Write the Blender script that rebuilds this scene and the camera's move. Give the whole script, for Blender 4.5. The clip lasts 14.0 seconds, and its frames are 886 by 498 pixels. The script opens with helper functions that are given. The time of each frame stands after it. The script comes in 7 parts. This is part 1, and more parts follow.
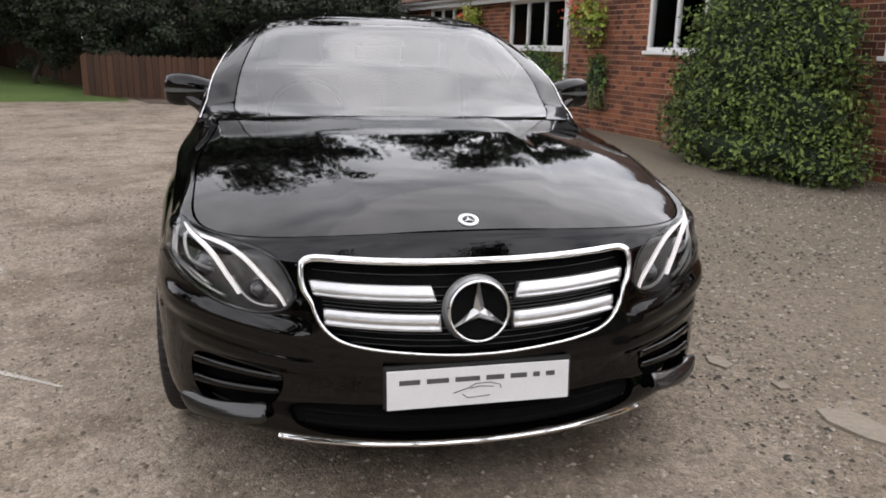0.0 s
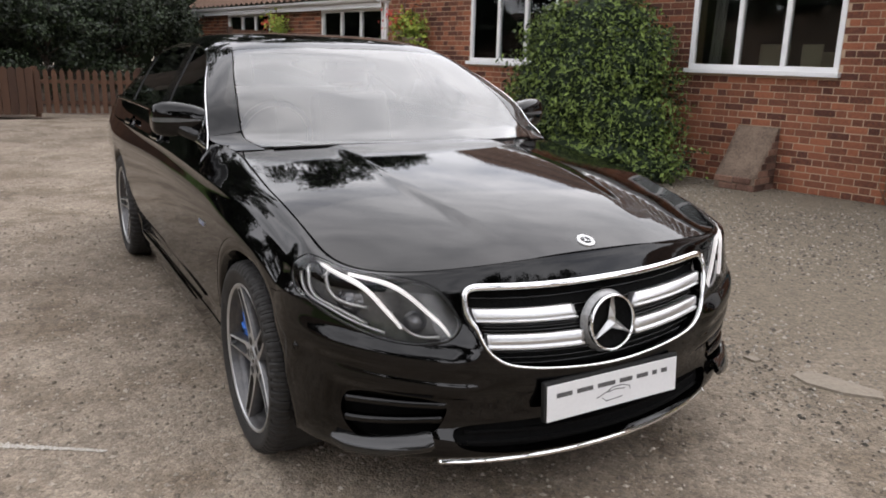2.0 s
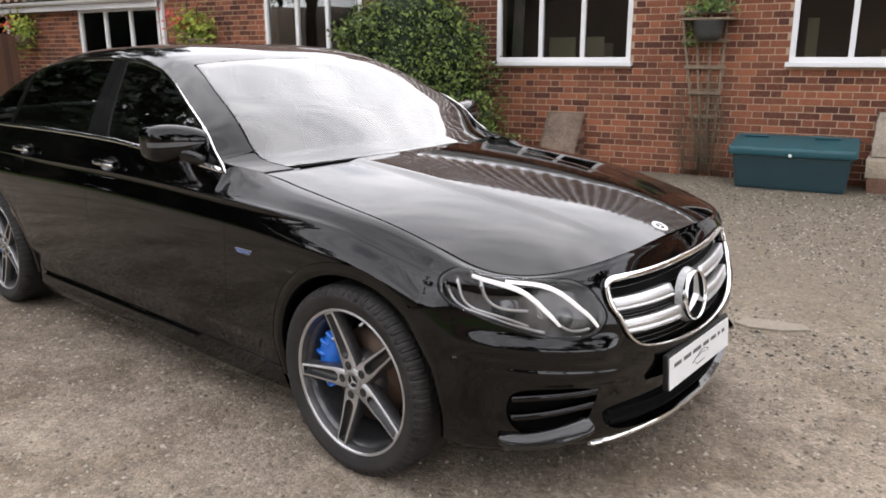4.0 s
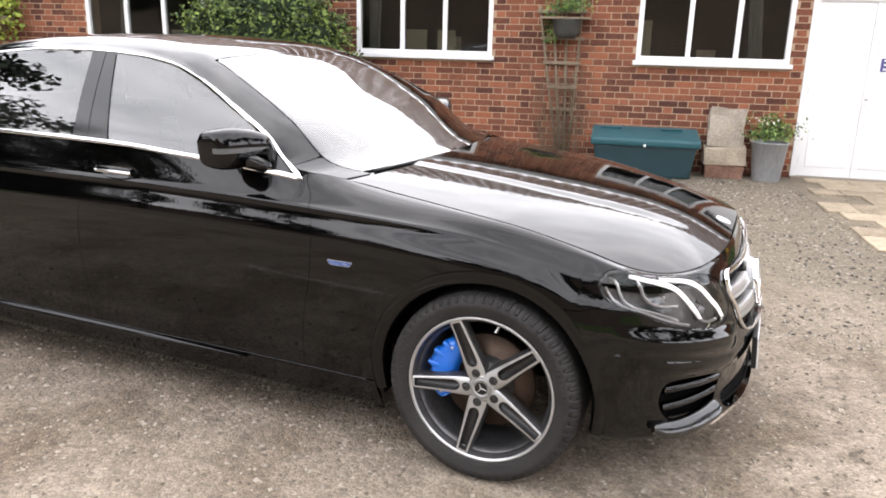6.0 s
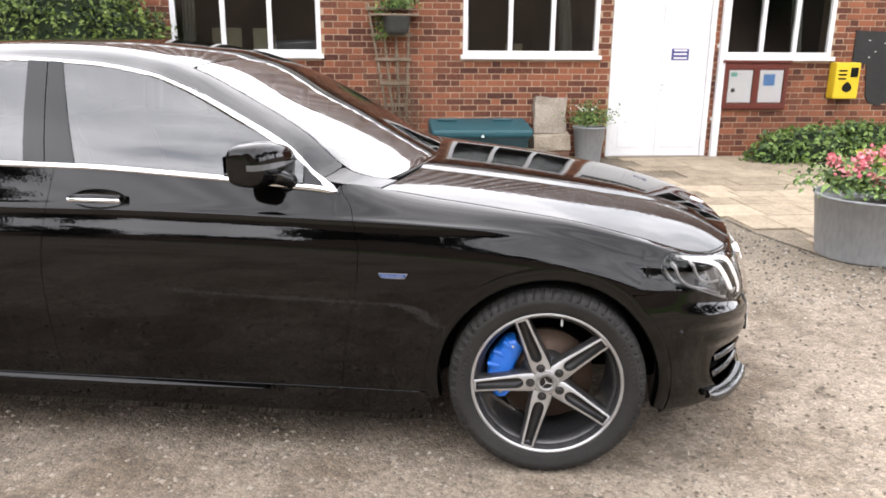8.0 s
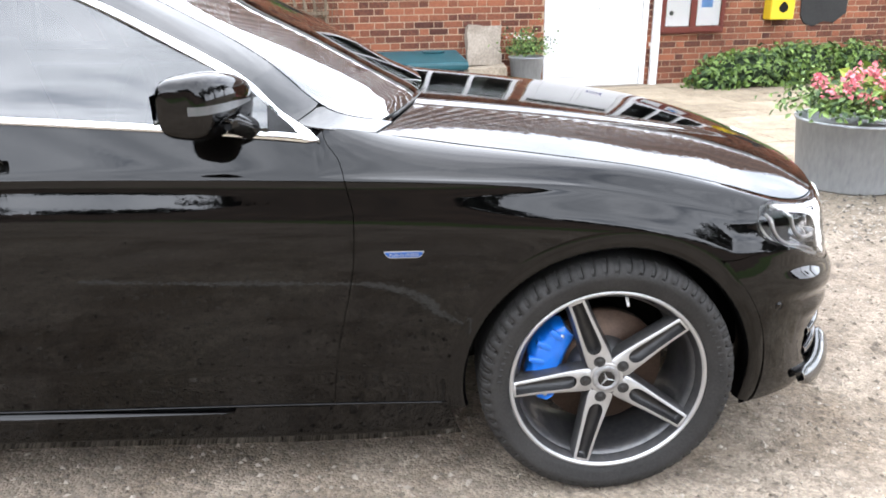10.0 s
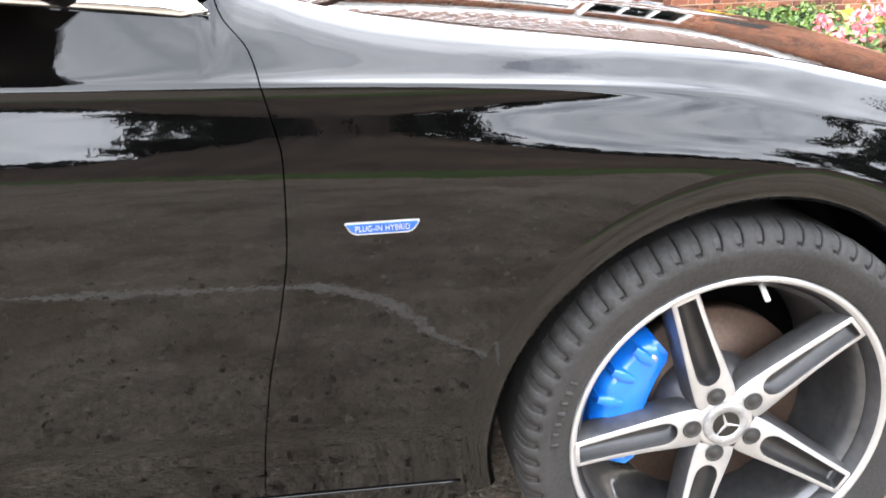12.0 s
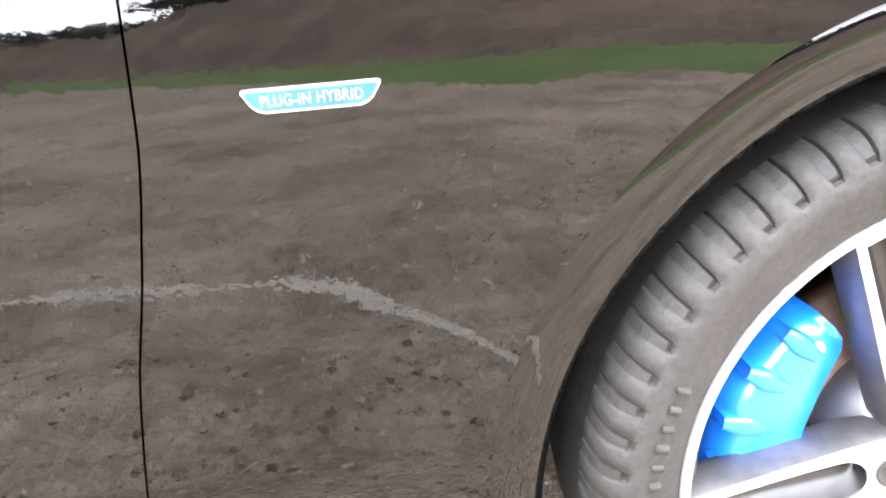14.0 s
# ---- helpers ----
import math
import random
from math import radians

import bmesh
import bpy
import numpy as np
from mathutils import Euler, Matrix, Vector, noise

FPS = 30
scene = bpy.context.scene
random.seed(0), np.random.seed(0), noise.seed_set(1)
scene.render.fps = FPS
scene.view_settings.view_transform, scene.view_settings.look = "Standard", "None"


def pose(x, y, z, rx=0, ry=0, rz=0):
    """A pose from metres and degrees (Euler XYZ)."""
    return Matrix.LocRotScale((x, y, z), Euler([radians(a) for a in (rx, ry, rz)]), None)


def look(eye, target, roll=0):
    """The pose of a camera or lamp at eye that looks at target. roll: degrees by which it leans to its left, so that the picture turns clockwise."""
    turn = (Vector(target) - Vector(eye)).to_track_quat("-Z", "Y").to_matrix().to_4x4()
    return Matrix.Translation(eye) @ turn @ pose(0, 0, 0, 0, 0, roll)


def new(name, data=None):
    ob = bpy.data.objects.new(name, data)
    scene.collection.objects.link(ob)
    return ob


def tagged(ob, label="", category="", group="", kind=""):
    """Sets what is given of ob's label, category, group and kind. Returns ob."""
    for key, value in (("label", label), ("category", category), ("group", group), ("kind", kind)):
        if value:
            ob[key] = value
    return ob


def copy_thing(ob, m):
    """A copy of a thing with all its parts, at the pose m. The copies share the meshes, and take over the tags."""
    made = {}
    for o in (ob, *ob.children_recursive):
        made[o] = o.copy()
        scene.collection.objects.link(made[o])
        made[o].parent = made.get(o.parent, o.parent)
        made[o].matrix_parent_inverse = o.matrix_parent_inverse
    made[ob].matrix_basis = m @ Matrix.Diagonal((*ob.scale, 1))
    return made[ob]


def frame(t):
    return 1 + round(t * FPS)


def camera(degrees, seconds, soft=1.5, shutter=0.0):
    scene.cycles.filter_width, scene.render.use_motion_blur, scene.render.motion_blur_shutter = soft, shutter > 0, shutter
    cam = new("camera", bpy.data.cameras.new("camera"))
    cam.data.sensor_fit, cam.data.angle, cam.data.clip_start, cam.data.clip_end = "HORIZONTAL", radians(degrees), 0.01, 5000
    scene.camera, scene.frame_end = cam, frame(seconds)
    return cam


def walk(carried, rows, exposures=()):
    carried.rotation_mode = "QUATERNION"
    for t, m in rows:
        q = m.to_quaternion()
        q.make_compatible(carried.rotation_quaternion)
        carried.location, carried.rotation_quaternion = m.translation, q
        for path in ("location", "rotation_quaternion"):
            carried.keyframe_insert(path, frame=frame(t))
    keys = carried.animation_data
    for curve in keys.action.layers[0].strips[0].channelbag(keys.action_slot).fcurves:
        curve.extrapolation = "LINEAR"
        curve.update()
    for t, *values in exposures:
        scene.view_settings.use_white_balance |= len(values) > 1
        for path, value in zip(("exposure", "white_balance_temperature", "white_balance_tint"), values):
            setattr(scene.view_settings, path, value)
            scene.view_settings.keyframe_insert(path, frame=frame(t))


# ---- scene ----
# ---- camera ----
cam = camera(60.7, 14.0, soft=1.8)
PATH = [
    (0, (2.698, -0.525, 1.285), (0.812, -0.107, 0.766), 1.25),
    (0.5, (2.734, -0.783, 1.311), (0.896, -0.181, 0.803), 0.38),
    (1, (2.601, -0.982, 1.314), (0.808, -0.264, 0.793), -0.01),
    (1.5, (2.528, -1.207, 1.332), (0.786, -0.386, 0.790), 1.34),
    (2, (2.434, -1.545, 1.362), (0.757, -0.576, 0.864), 1.38),
    (2.5, (2.285, -1.773, 1.356), (0.689, -0.678, 0.852), 0.79),
    (3, (2.124, -1.950, 1.387), (0.612, -0.738, 0.892), 0.00),
    (3.5, (1.954, -2.301, 1.415), (0.582, -0.943, 0.891), 0.39),
    (4, (1.755, -2.486, 1.411), (0.505, -1.010, 0.904), -0.32),
    (4.2, (1.638, -2.566, 1.420), (0.461, -1.038, 0.890), -0.52),
    (6.3, (0.644, -3.124, 1.458), (-0.041, -1.321, 0.928), 1.72),
    (6.5, (0.549, -3.162, 1.453), (-0.080, -1.339, 0.923), 1.74),
    (7, (0.287, -3.286, 1.465), (-0.172, -1.412, 0.937), -0.22),
    (7.5, (0.055, -3.294, 1.447), (-0.262, -1.389, 0.928), -0.46),
    (8, (-0.141, -3.278, 1.464), (-0.315, -1.359, 0.928), 0.44),
    (8.2, (-0.226, -3.288, 1.460), (-0.350, -1.367, 0.918), -0.02),
    (10.3, (-0.510, -2.452, 1.323), (-0.431, -0.605, 0.561), -0.71),
    (10.5, (-0.533, -2.348, 1.316), (-0.437, -0.527, 0.493), -0.96),
    (11, (-0.573, -2.145, 1.274), (-0.342, -0.376, 0.369), -1.47),
    (11.5, (-0.597, -1.989, 1.115), (-0.295, -0.170, 0.341), -1.41),
    (12, (-0.561, -1.832, 1.015), (-0.321, 0.026, 0.316), -1.42),
    (12.5, (-0.527, -1.706, 0.945), (-0.346, 0.168, 0.270), -2.29),
    (13, (-0.497, -1.607, 0.894), (-0.376, 0.282, 0.248), -2.73),
    (13.5, (-0.497, -1.517, 0.824), (-0.401, 0.393, 0.237), -3.71),
    (14, (-0.467, -1.449, 0.749), (-0.371, 0.465, 0.178), -5.05),
]
LIGHT = [(0, -0.53, 6750, 15), (2.5, -0.48, 6750, 15), (4.2, -0.12, 6750, 15), (6.3, 0.43, 6750, 15), (8.2, 0.43, 6750, 15), (10.3, 0.9, 6250, 12), (11.5, 1.35, 6250, 12), (12, 1.8, 6350, 12), (12.5, 2.2, 6400, 12), (13, 2.6, 6500, 14), (14, 3.25, 6550, 15)]
walk(cam, [(t, look(e, a, r)) for t, e, a, r in PATH], LIGHT)


# ---- light ----
SUN_DIR = Vector((-0.20, 0.50, 0.84)).normalized()
world = bpy.data.worlds.new("world")
scene.world = world
world.use_nodes = True
wn, wl = world.node_tree.nodes, world.node_tree.links
wn.clear()
w_out, w_bg = wn.new("ShaderNodeOutputWorld"), wn.new("ShaderNodeBackground")
w_sky, w_co = wn.new("ShaderNodeTexSky"), wn.new("ShaderNodeTexCoord")
w_sky.sky_type, w_sky.sun_disc = "NISHITA", False
w_sky.sun_elevation = math.asin(SUN_DIR.z)
w_sky.sun_rotation = math.atan2(SUN_DIR.x, SUN_DIR.y)
w_sky.dust_density, w_sky.air_density = 2.0, 1.0
w_map, w_n1, w_n2 = wn.new("ShaderNodeMapping"), wn.new("ShaderNodeTexNoise"), wn.new("ShaderNodeTexNoise")
w_map.inputs["Scale"].default_value = (1, 1, 2.4)
w_n1.inputs["Scale"].default_value, w_n1.inputs["Detail"].default_value, w_n1.inputs["Roughness"].default_value = 2.1, 7, 0.58
w_n2.inputs["Scale"].default_value, w_n2.inputs["Detail"].default_value = 5.0, 5
w_r1, w_r2, w_mix = wn.new("ShaderNodeValToRGB"), wn.new("ShaderNodeValToRGB"), wn.new("ShaderNodeMix")
w_r1.color_ramp.elements[0].position, w_r1.color_ramp.elements[1].position = 0.20, 0.44
w_r2.color_ramp.elements[0].position, w_r2.color_ramp.elements[1].position = 0.30, 0.72
w_r2.color_ramp.elements[0].color, w_r2.color_ramp.elements[1].color = (10.0, 10.7, 11.6, 1), (17.2, 17.9, 18.8, 1)
w_mix.data_type = "RGBA"
wl.new(w_co.outputs["Generated"], w_map.inputs["Vector"])
wl.new(w_map.outputs["Vector"], w_n1.inputs["Vector"])
wl.new(w_map.outputs["Vector"], w_n2.inputs["Vector"])
wl.new(w_n1.outputs["Fac"], w_r1.inputs["Fac"])
wl.new(w_n2.outputs["Fac"], w_r2.inputs["Fac"])
wl.new(w_r1.outputs["Color"], w_mix.inputs["Factor"])
wl.new(w_sky.outputs["Color"], w_mix.inputs["A"])
wl.new(w_r2.outputs["Color"], w_mix.inputs["B"])
# the cloud is brightest round the hidden sun
w_dot, w_pow, w_gain, w_mul = wn.new("ShaderNodeVectorMath"), wn.new("ShaderNodeMath"), wn.new("ShaderNodeMath"), wn.new("ShaderNodeMix")
w_dot.operation, w_pow.operation, w_gain.operation = "DOT_PRODUCT", "POWER", "MULTIPLY_ADD"
w_dot.inputs[1].default_value = SUN_DIR
w_pow.inputs[1].default_value = 3.0
w_gain.inputs[1].default_value, w_gain.inputs[2].default_value = 0.6, 1.0
w_pow.use_clamp = True
wl.new(w_co.outputs["Generated"], w_dot.inputs[0])
wl.new(w_dot.outputs["Value"], w_pow.inputs[0])
wl.new(w_pow.outputs["Value"], w_gain.inputs[0])
w_mul.data_type, w_mul.blend_type = "RGBA", "MULTIPLY"
w_mul.inputs["Factor"].default_value = 1.0
wl.new(w_mix.outputs["Result"], w_mul.inputs["A"])
wl.new(w_gain.outputs["Value"], w_mul.inputs["B"])
# and paler low down, where the cloud is thin
w_xyz, w_low, w_pale = wn.new("ShaderNodeSeparateXYZ"), wn.new("ShaderNodeMath"), wn.new("ShaderNodeMix")
wl.new(w_co.outputs["Generated"], w_xyz.inputs["Vector"])
w_low.operation = "MULTIPLY_ADD"
w_low.inputs[1].default_value, w_low.inputs[2].default_value = -0.85, 1.80
wl.new(w_xyz.outputs["Z"], w_low.inputs[0])
w_pale.data_type, w_pale.blend_type = "RGBA", "MULTIPLY"
w_pale.inputs["Factor"].default_value = 1.0
wl.new(w_mul.outputs["Result"], w_pale.inputs["A"])
wl.new(w_low.outputs["Value"], w_pale.inputs["B"])
wl.new(w_pale.outputs["Result"], w_bg.inputs["Color"])
w_bg.inputs["Strength"].default_value = 0.15
wl.new(w_bg.outputs["Background"], w_out.inputs["Surface"])
sun = new("sun", bpy.data.lights.new("sun", "SUN"))
sun.data.energy, sun.data.angle, sun.data.color = 0.7, radians(75), (1.0, 0.97, 0.92)
sun.matrix_world = look(SUN_DIR * 40, (0, 0, 0))


# ---- materials ----
def rgb(c):
    return (c, c, c, 1) if isinstance(c, (int, float)) else (*c, 1)


def material(name, a, b=None, rough=0.6, metal=0.0, scale=3.0, fine=60.0, bump=0.0, bump_scale=None, coat=0.0, ior=1.5,
             island=0.0, each=0.0, rough_var=0.0, fine_mix=0.5, emit=None, power=0.0, distort=0.0, stretch=(1, 1, 1)):
    """Two scales of colour between a and b, with grain in roughness and relief; each: change from object to object."""
    m = bpy.data.materials.new(name)
    m.use_nodes = True
    n, l = m.node_tree.nodes, m.node_tree.links
    p = n["Principled BSDF"]
    p.inputs["Roughness"].default_value, p.inputs["Metallic"].default_value = rough, metal
    p.inputs["Coat Weight"].default_value, p.inputs["IOR"].default_value = coat, ior
    p.inputs["Coat Roughness"].default_value = 0.02
    b = a if b is None else b
    co, mp = n.new("ShaderNodeTexCoord"), n.new("ShaderNodeMapping")
    geo = n.new("ShaderNodeNewGeometry")
    mp.inputs["Scale"].default_value = stretch
    l.new(geo.outputs["Position"], mp.inputs["Vector"])
    n1, n2 = n.new("ShaderNodeTexNoise"), n.new("ShaderNodeTexNoise")
    n1.inputs["Scale"].default_value, n1.inputs["Detail"].default_value, n1.inputs["Distortion"].default_value = scale, 6, distort
    n2.inputs["Scale"].default_value, n2.inputs["Detail"].default_value = fine, 4
    l.new(mp.outputs["Vector"], n1.inputs["Vector"])
    l.new(mp.outputs["Vector"], n2.inputs["Vector"])
    add, con = n.new("ShaderNodeMix"), n.new("ShaderNodeMapRange")
    add.inputs["Factor"].default_value = fine_mix
    l.new(n1.outputs["Fac"], add.inputs["A"])
    l.new(n2.outputs["Fac"], add.inputs["B"])
    con.inputs["From Min"].default_value, con.inputs["From Max"].default_value = 0.32, 0.68
    last = add.outputs["Result"]
    if island or each:
        src = geo.outputs["Random Per Island"]
        if each:
            src = n.new("ShaderNodeObjectInfo").outputs["Random"]
        mr = n.new("ShaderNodeMix")
        mr.inputs["Factor"].default_value = island or each
        l.new(last, mr.inputs["A"])
        l.new(src, mr.inputs["B"])
        last = mr.outputs["Result"]
    l.new(last, con.inputs["Value"])
    mix = n.new("ShaderNodeMix")
    mix.data_type = "RGBA"
    mix.inputs["A"].default_value, mix.inputs["B"].default_value = rgb(a), rgb(b)
    l.new(con.outputs["Result"], mix.inputs["Factor"])
    l.new(mix.outputs["Result"], p.inputs["Base Color"])
    if rough_var:
        rr = n.new("ShaderNodeMapRange")
        rr.inputs["To Min"].default_value, rr.inputs["To Max"].default_value = rough - rough_var, rough + rough_var
        l.new(n1.outputs["Fac"], rr.inputs["Value"])
        l.new(rr.outputs["Result"], p.inputs["Roughness"])
    if bump:
        bp, nb = n.new("ShaderNodeBump"), n2
        if bump_scale:
            nb = n.new("ShaderNodeTexNoise")
            nb.inputs["Scale"].default_value, nb.inputs["Detail"].default_value = bump_scale, 6
            l.new(mp.outputs["Vector"], nb.inputs["Vector"])
        bp.inputs["Strength"].default_value, bp.inputs["Distance"].default_value = bump, 0.02
        l.new(nb.outputs["Fac"], bp.inputs["Height"])
        l.new(bp.outputs["Normal"], p.inputs["Normal"])
    if emit:
        p.inputs["Emission Color"].default_value, p.inputs["Emission Strength"].default_value = rgb(emit), power
    return m


def thin_glass(name, tint, gloss=1.0, ior=1.5):
    """A pane with no refraction: clear, tinted, with a mirror's share by angle."""
    m = bpy.data.materials.new(name)
    m.use_nodes = True
    n, l = m.node_tree.nodes, m.node_tree.links
    n.clear()
    out, mix, tr, gl, fr = (n.new("ShaderNode" + k) for k in ("OutputMaterial", "MixShader", "BsdfTransparent", "BsdfGlossy", "Fresnel"))
    tr.inputs["Color"].default_value = rgb(tint)
    gl.inputs["Roughness"].default_value = 0.0
    gl.inputs["Color"].default_value = rgb(gloss)
    fr.inputs["IOR"].default_value = ior
    l.new(fr.outputs["Fac"], mix.inputs["Fac"])
    l.new(tr.outputs["BSDF"], mix.inputs[1])
    l.new(gl.outputs["BSDF"], mix.inputs[2])
    l.new(mix.outputs["Shader"], out.inputs["Surface"])
    return m


M = {}
M["paint"] = material("black_paint", (0.0007, 0.0007, 0.0008), (0.0011, 0.001, 0.001), rough=0.28, coat=1.0, ior=1.10, scale=1.5, fine=400, fine_mix=0.3)
M["paint"].node_tree.nodes["Principled BSDF"].inputs["Coat IOR"].default_value = 1.39


def orange_peel(m):
    """Faint waves in the lacquer."""
    n, l = m.node_tree.nodes, m.node_tree.links
    geo, nz, bp = n.new("ShaderNodeNewGeometry"), n.new("ShaderNodeTexNoise"), n.new("ShaderNodeBump")
    nz.inputs["Scale"].default_value, nz.inputs["Detail"].default_value = 70.0, 2
    bp.inputs["Strength"].default_value, bp.inputs["Distance"].default_value = 0.10, 0.001
    l.new(geo.outputs["Position"], nz.inputs["Vector"])
    l.new(nz.outputs["Fac"], bp.inputs["Height"])
    l.new(bp.outputs["Normal"], n["Principled BSDF"].inputs["Coat Normal"])


orange_peel(M["paint"])
for nm_ in ("Coat IOR", "Specular IOR Level"):
    M["paint"].node_tree.nodes["Principled BSDF"].inputs[nm_].default_value = {"Coat IOR": 1.44, "Specular IOR Level": 0.0}[nm_]
M["black_gloss"] = material("black_gloss", 0.006, 0.009, rough=0.12, scale=5)
M["black_plastic"] = material("black_plastic", 0.012, 0.02, rough=0.5, scale=8, fine=300, bump=0.05)
M["dark"] = material("dark_liner", 0.003, 0.006, rough=0.85, scale=6, fine=90, bump=0.2)
M["chrome"] = material("chrome", 0.82, 0.88, rough=0.08, metal=1, scale=6, rough_var=0.02)
M["satin"] = material("satin_silver", 0.56, 0.66, rough=0.30, metal=0.85, scale=8, rough_var=0.05)
M["rubber"] = material("tyre_rubber", (0.014, 0.0134, 0.0128), (0.035, 0.033, 0.0315), rough=0.72, scale=9, fine=160, bump=0.12)
M["rim_face"] = material("machined_rim", 0.42, 0.54, rough=0.34, metal=0.72, scale=20, fine=500, rough_var=0.05)
M["rim_dark"] = material("grey_rim", (0.075, 0.075, 0.08), (0.125, 0.12, 0.118), rough=0.42, metal=0.7, scale=15, coat=0.4)
M["slot_grey"] = material("grey_slot", (0.010, 0.010, 0.011), (0.022, 0.021, 0.021), rough=0.34, scale=30)
M["cap_grey"] = material("hub_cap_grey", 0.22, 0.42, rough=0.4, metal=0.6, scale=90, fine=300)
M["disc"] = material("brake_disc", (0.055, 0.034, 0.024), (0.105, 0.068, 0.048), rough=0.5, metal=0.6, scale=18, fine=150)
M["caliper"] = material("blue_caliper", (0.004, 0.13, 0.60), (0.007, 0.17, 0.68), rough=0.3, scale=12, coat=0.6, bump=0.03)
M["badge_blue"] = material("blue_badge", (0.018, 0.085, 0.32), (0.03, 0.12, 0.40), rough=0.35, metal=0.3, scale=60)
M["white_plate"] = material("white_plate", 0.70, 0.76, rough=0.35, scale=7, fine=90)
M["print"] = material("grey_print", 0.06, 0.09, rough=0.5, scale=30)
M["lamp_light"] = material("lit_lamp_strip", 0.9, rough=0.4, emit=(1.0, 0.98, 0.97), power=0.85)
M["car_glass"] = thin_glass("car_glass", (0.25, 0.28, 0.28), ior=2.15)
M["screen_glass"] = thin_glass("windscreen_glass", (0.45, 0.5, 0.5), ior=2.05)
M["lens"] = thin_glass("lamp_lens", (0.93, 0.93, 0.93), ior=1.38)
M["win_glass"] = thin_glass("window_glass", (0.8, 0.82, 0.8), ior=1.5)
M["clear_glass"] = thin_glass("clear_glass", (0.97, 0.97, 0.97), ior=1.4)
M["lens_grey"] = material("indicator_lens", (0.07, 0.072, 0.075), (0.11, 0.112, 0.115), rough=0.25, scale=20, coat=0.35)
M["lamp_dark"] = material("lamp_housing", 0.08, 0.16, rough=0.25, scale=20, metal=0.3)
M["lamp_bulb"] = material("projector_lens", (0.10, 0.105, 0.115), (0.16, 0.165, 0.175), rough=0.06, scale=20, coat=1.0, metal=0.4)
M["leather"] = material("pale_leather", (0.30, 0.27, 0.23), (0.38, 0.34, 0.29), rough=0.6, scale=12, fine=200, bump=0.1)
M["dash"] = material("dark_trim", 0.02, 0.03, rough=0.6, scale=12, fine=250, bump=0.1)
for nm_, lv_ in (("dark", 0.08), ("rubber", 0.3), ("black_plastic", 0.3)):
    M[nm_].node_tree.nodes["Principled BSDF"].inputs["Specular IOR Level"].default_value = lv_


def gravel_material():
    """Crushed stone: cells of stone-sized colour and relief over wide worn patches."""
    m = material("gravel", (0.152, 0.120, 0.090), (0.328, 0.270, 0.208), rough=0.95, scale=0.5, fine=9, fine_mix=0.4)
    n, l = m.node_tree.nodes, m.node_tree.links
    p = n["Principled BSDF"]
    geo = n.new("ShaderNodeNewGeometry")
    base = p.inputs["Base Color"].links[0].from_socket
    cells = []
    for sc in (46.0, 120.0):
        v = n.new("ShaderNodeTexVoronoi")
        v.inputs["Scale"].default_value, v.inputs["Randomness"].default_value = sc, 1.0
        l.new(geo.outputs["Position"], v.inputs["Vector"])
        cells.append(v)
    grey = []
    for v in cells:
        g = n.new("ShaderNodeSeparateColor")
        l.new(v.outputs["Color"], g.inputs["Color"])
        mr = n.new("ShaderNodeMapRange")
        mr.inputs["To Min"].default_value, mr.inputs["To Max"].default_value = 0.42, 1.62
        l.new(g.outputs["Red"], mr.inputs["Value"])
        grey.append(mr)
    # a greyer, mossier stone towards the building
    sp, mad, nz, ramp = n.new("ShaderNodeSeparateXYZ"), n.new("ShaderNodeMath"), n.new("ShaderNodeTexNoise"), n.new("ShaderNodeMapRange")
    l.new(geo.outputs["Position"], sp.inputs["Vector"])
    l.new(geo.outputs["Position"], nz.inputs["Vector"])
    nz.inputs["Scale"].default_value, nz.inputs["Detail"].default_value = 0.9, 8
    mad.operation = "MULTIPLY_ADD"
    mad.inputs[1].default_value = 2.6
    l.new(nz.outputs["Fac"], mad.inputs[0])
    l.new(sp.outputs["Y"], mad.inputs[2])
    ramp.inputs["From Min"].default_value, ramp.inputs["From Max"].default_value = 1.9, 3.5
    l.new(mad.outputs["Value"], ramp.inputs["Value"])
    # damp bare patches
    n5, r5, damp = n.new("ShaderNodeTexNoise"), n.new("ShaderNodeMapRange"), n.new("ShaderNodeMix")
    n5.inputs["Scale"].default_value, n5.inputs["Detail"].default_value, n5.inputs["Roughness"].default_value = 1.7, 9, 0.68
    l.new(geo.outputs["Position"], n5.inputs["Vector"])
    r5.inputs["From Min"].default_value, r5.inputs["From Max"].default_value = 0.46, 0.62
    l.new(n5.outputs["Fac"], r5.inputs["Value"])
    damp.data_type, damp.blend_type = "RGBA", "MULTIPLY"
    damp.inputs["B"].default_value = (0.60, 0.56, 0.51, 1)
    l.new(r5.outputs["Result"], damp.inputs["Factor"])
    l.new(base, damp.inputs["A"])
    base = damp.outputs["Result"]
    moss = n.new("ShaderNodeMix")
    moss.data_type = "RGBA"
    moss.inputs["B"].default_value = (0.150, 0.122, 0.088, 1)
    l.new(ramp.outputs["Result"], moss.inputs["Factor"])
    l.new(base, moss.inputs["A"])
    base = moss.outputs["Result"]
    last = base
    for mr, f in zip(grey, (0.34, 0.42)):
        mul = n.new("ShaderNodeMix")
        mul.data_type, mul.blend_type = "RGBA", "MULTIPLY"
        mul.inputs["Factor"].default_value = f
        l.new(last, mul.inputs["A"])
        l.new(mr.outputs["Result"], mul.inputs["B"])
        last = mul.outputs["Result"]
    l.new(last, p.inputs["Base Color"])
    add = n.new("ShaderNodeMath")
    l.new(cells[0].outputs["Distance"], add.inputs[0])
    l.new(cells[1].outputs["Distance"], add.inputs[1])
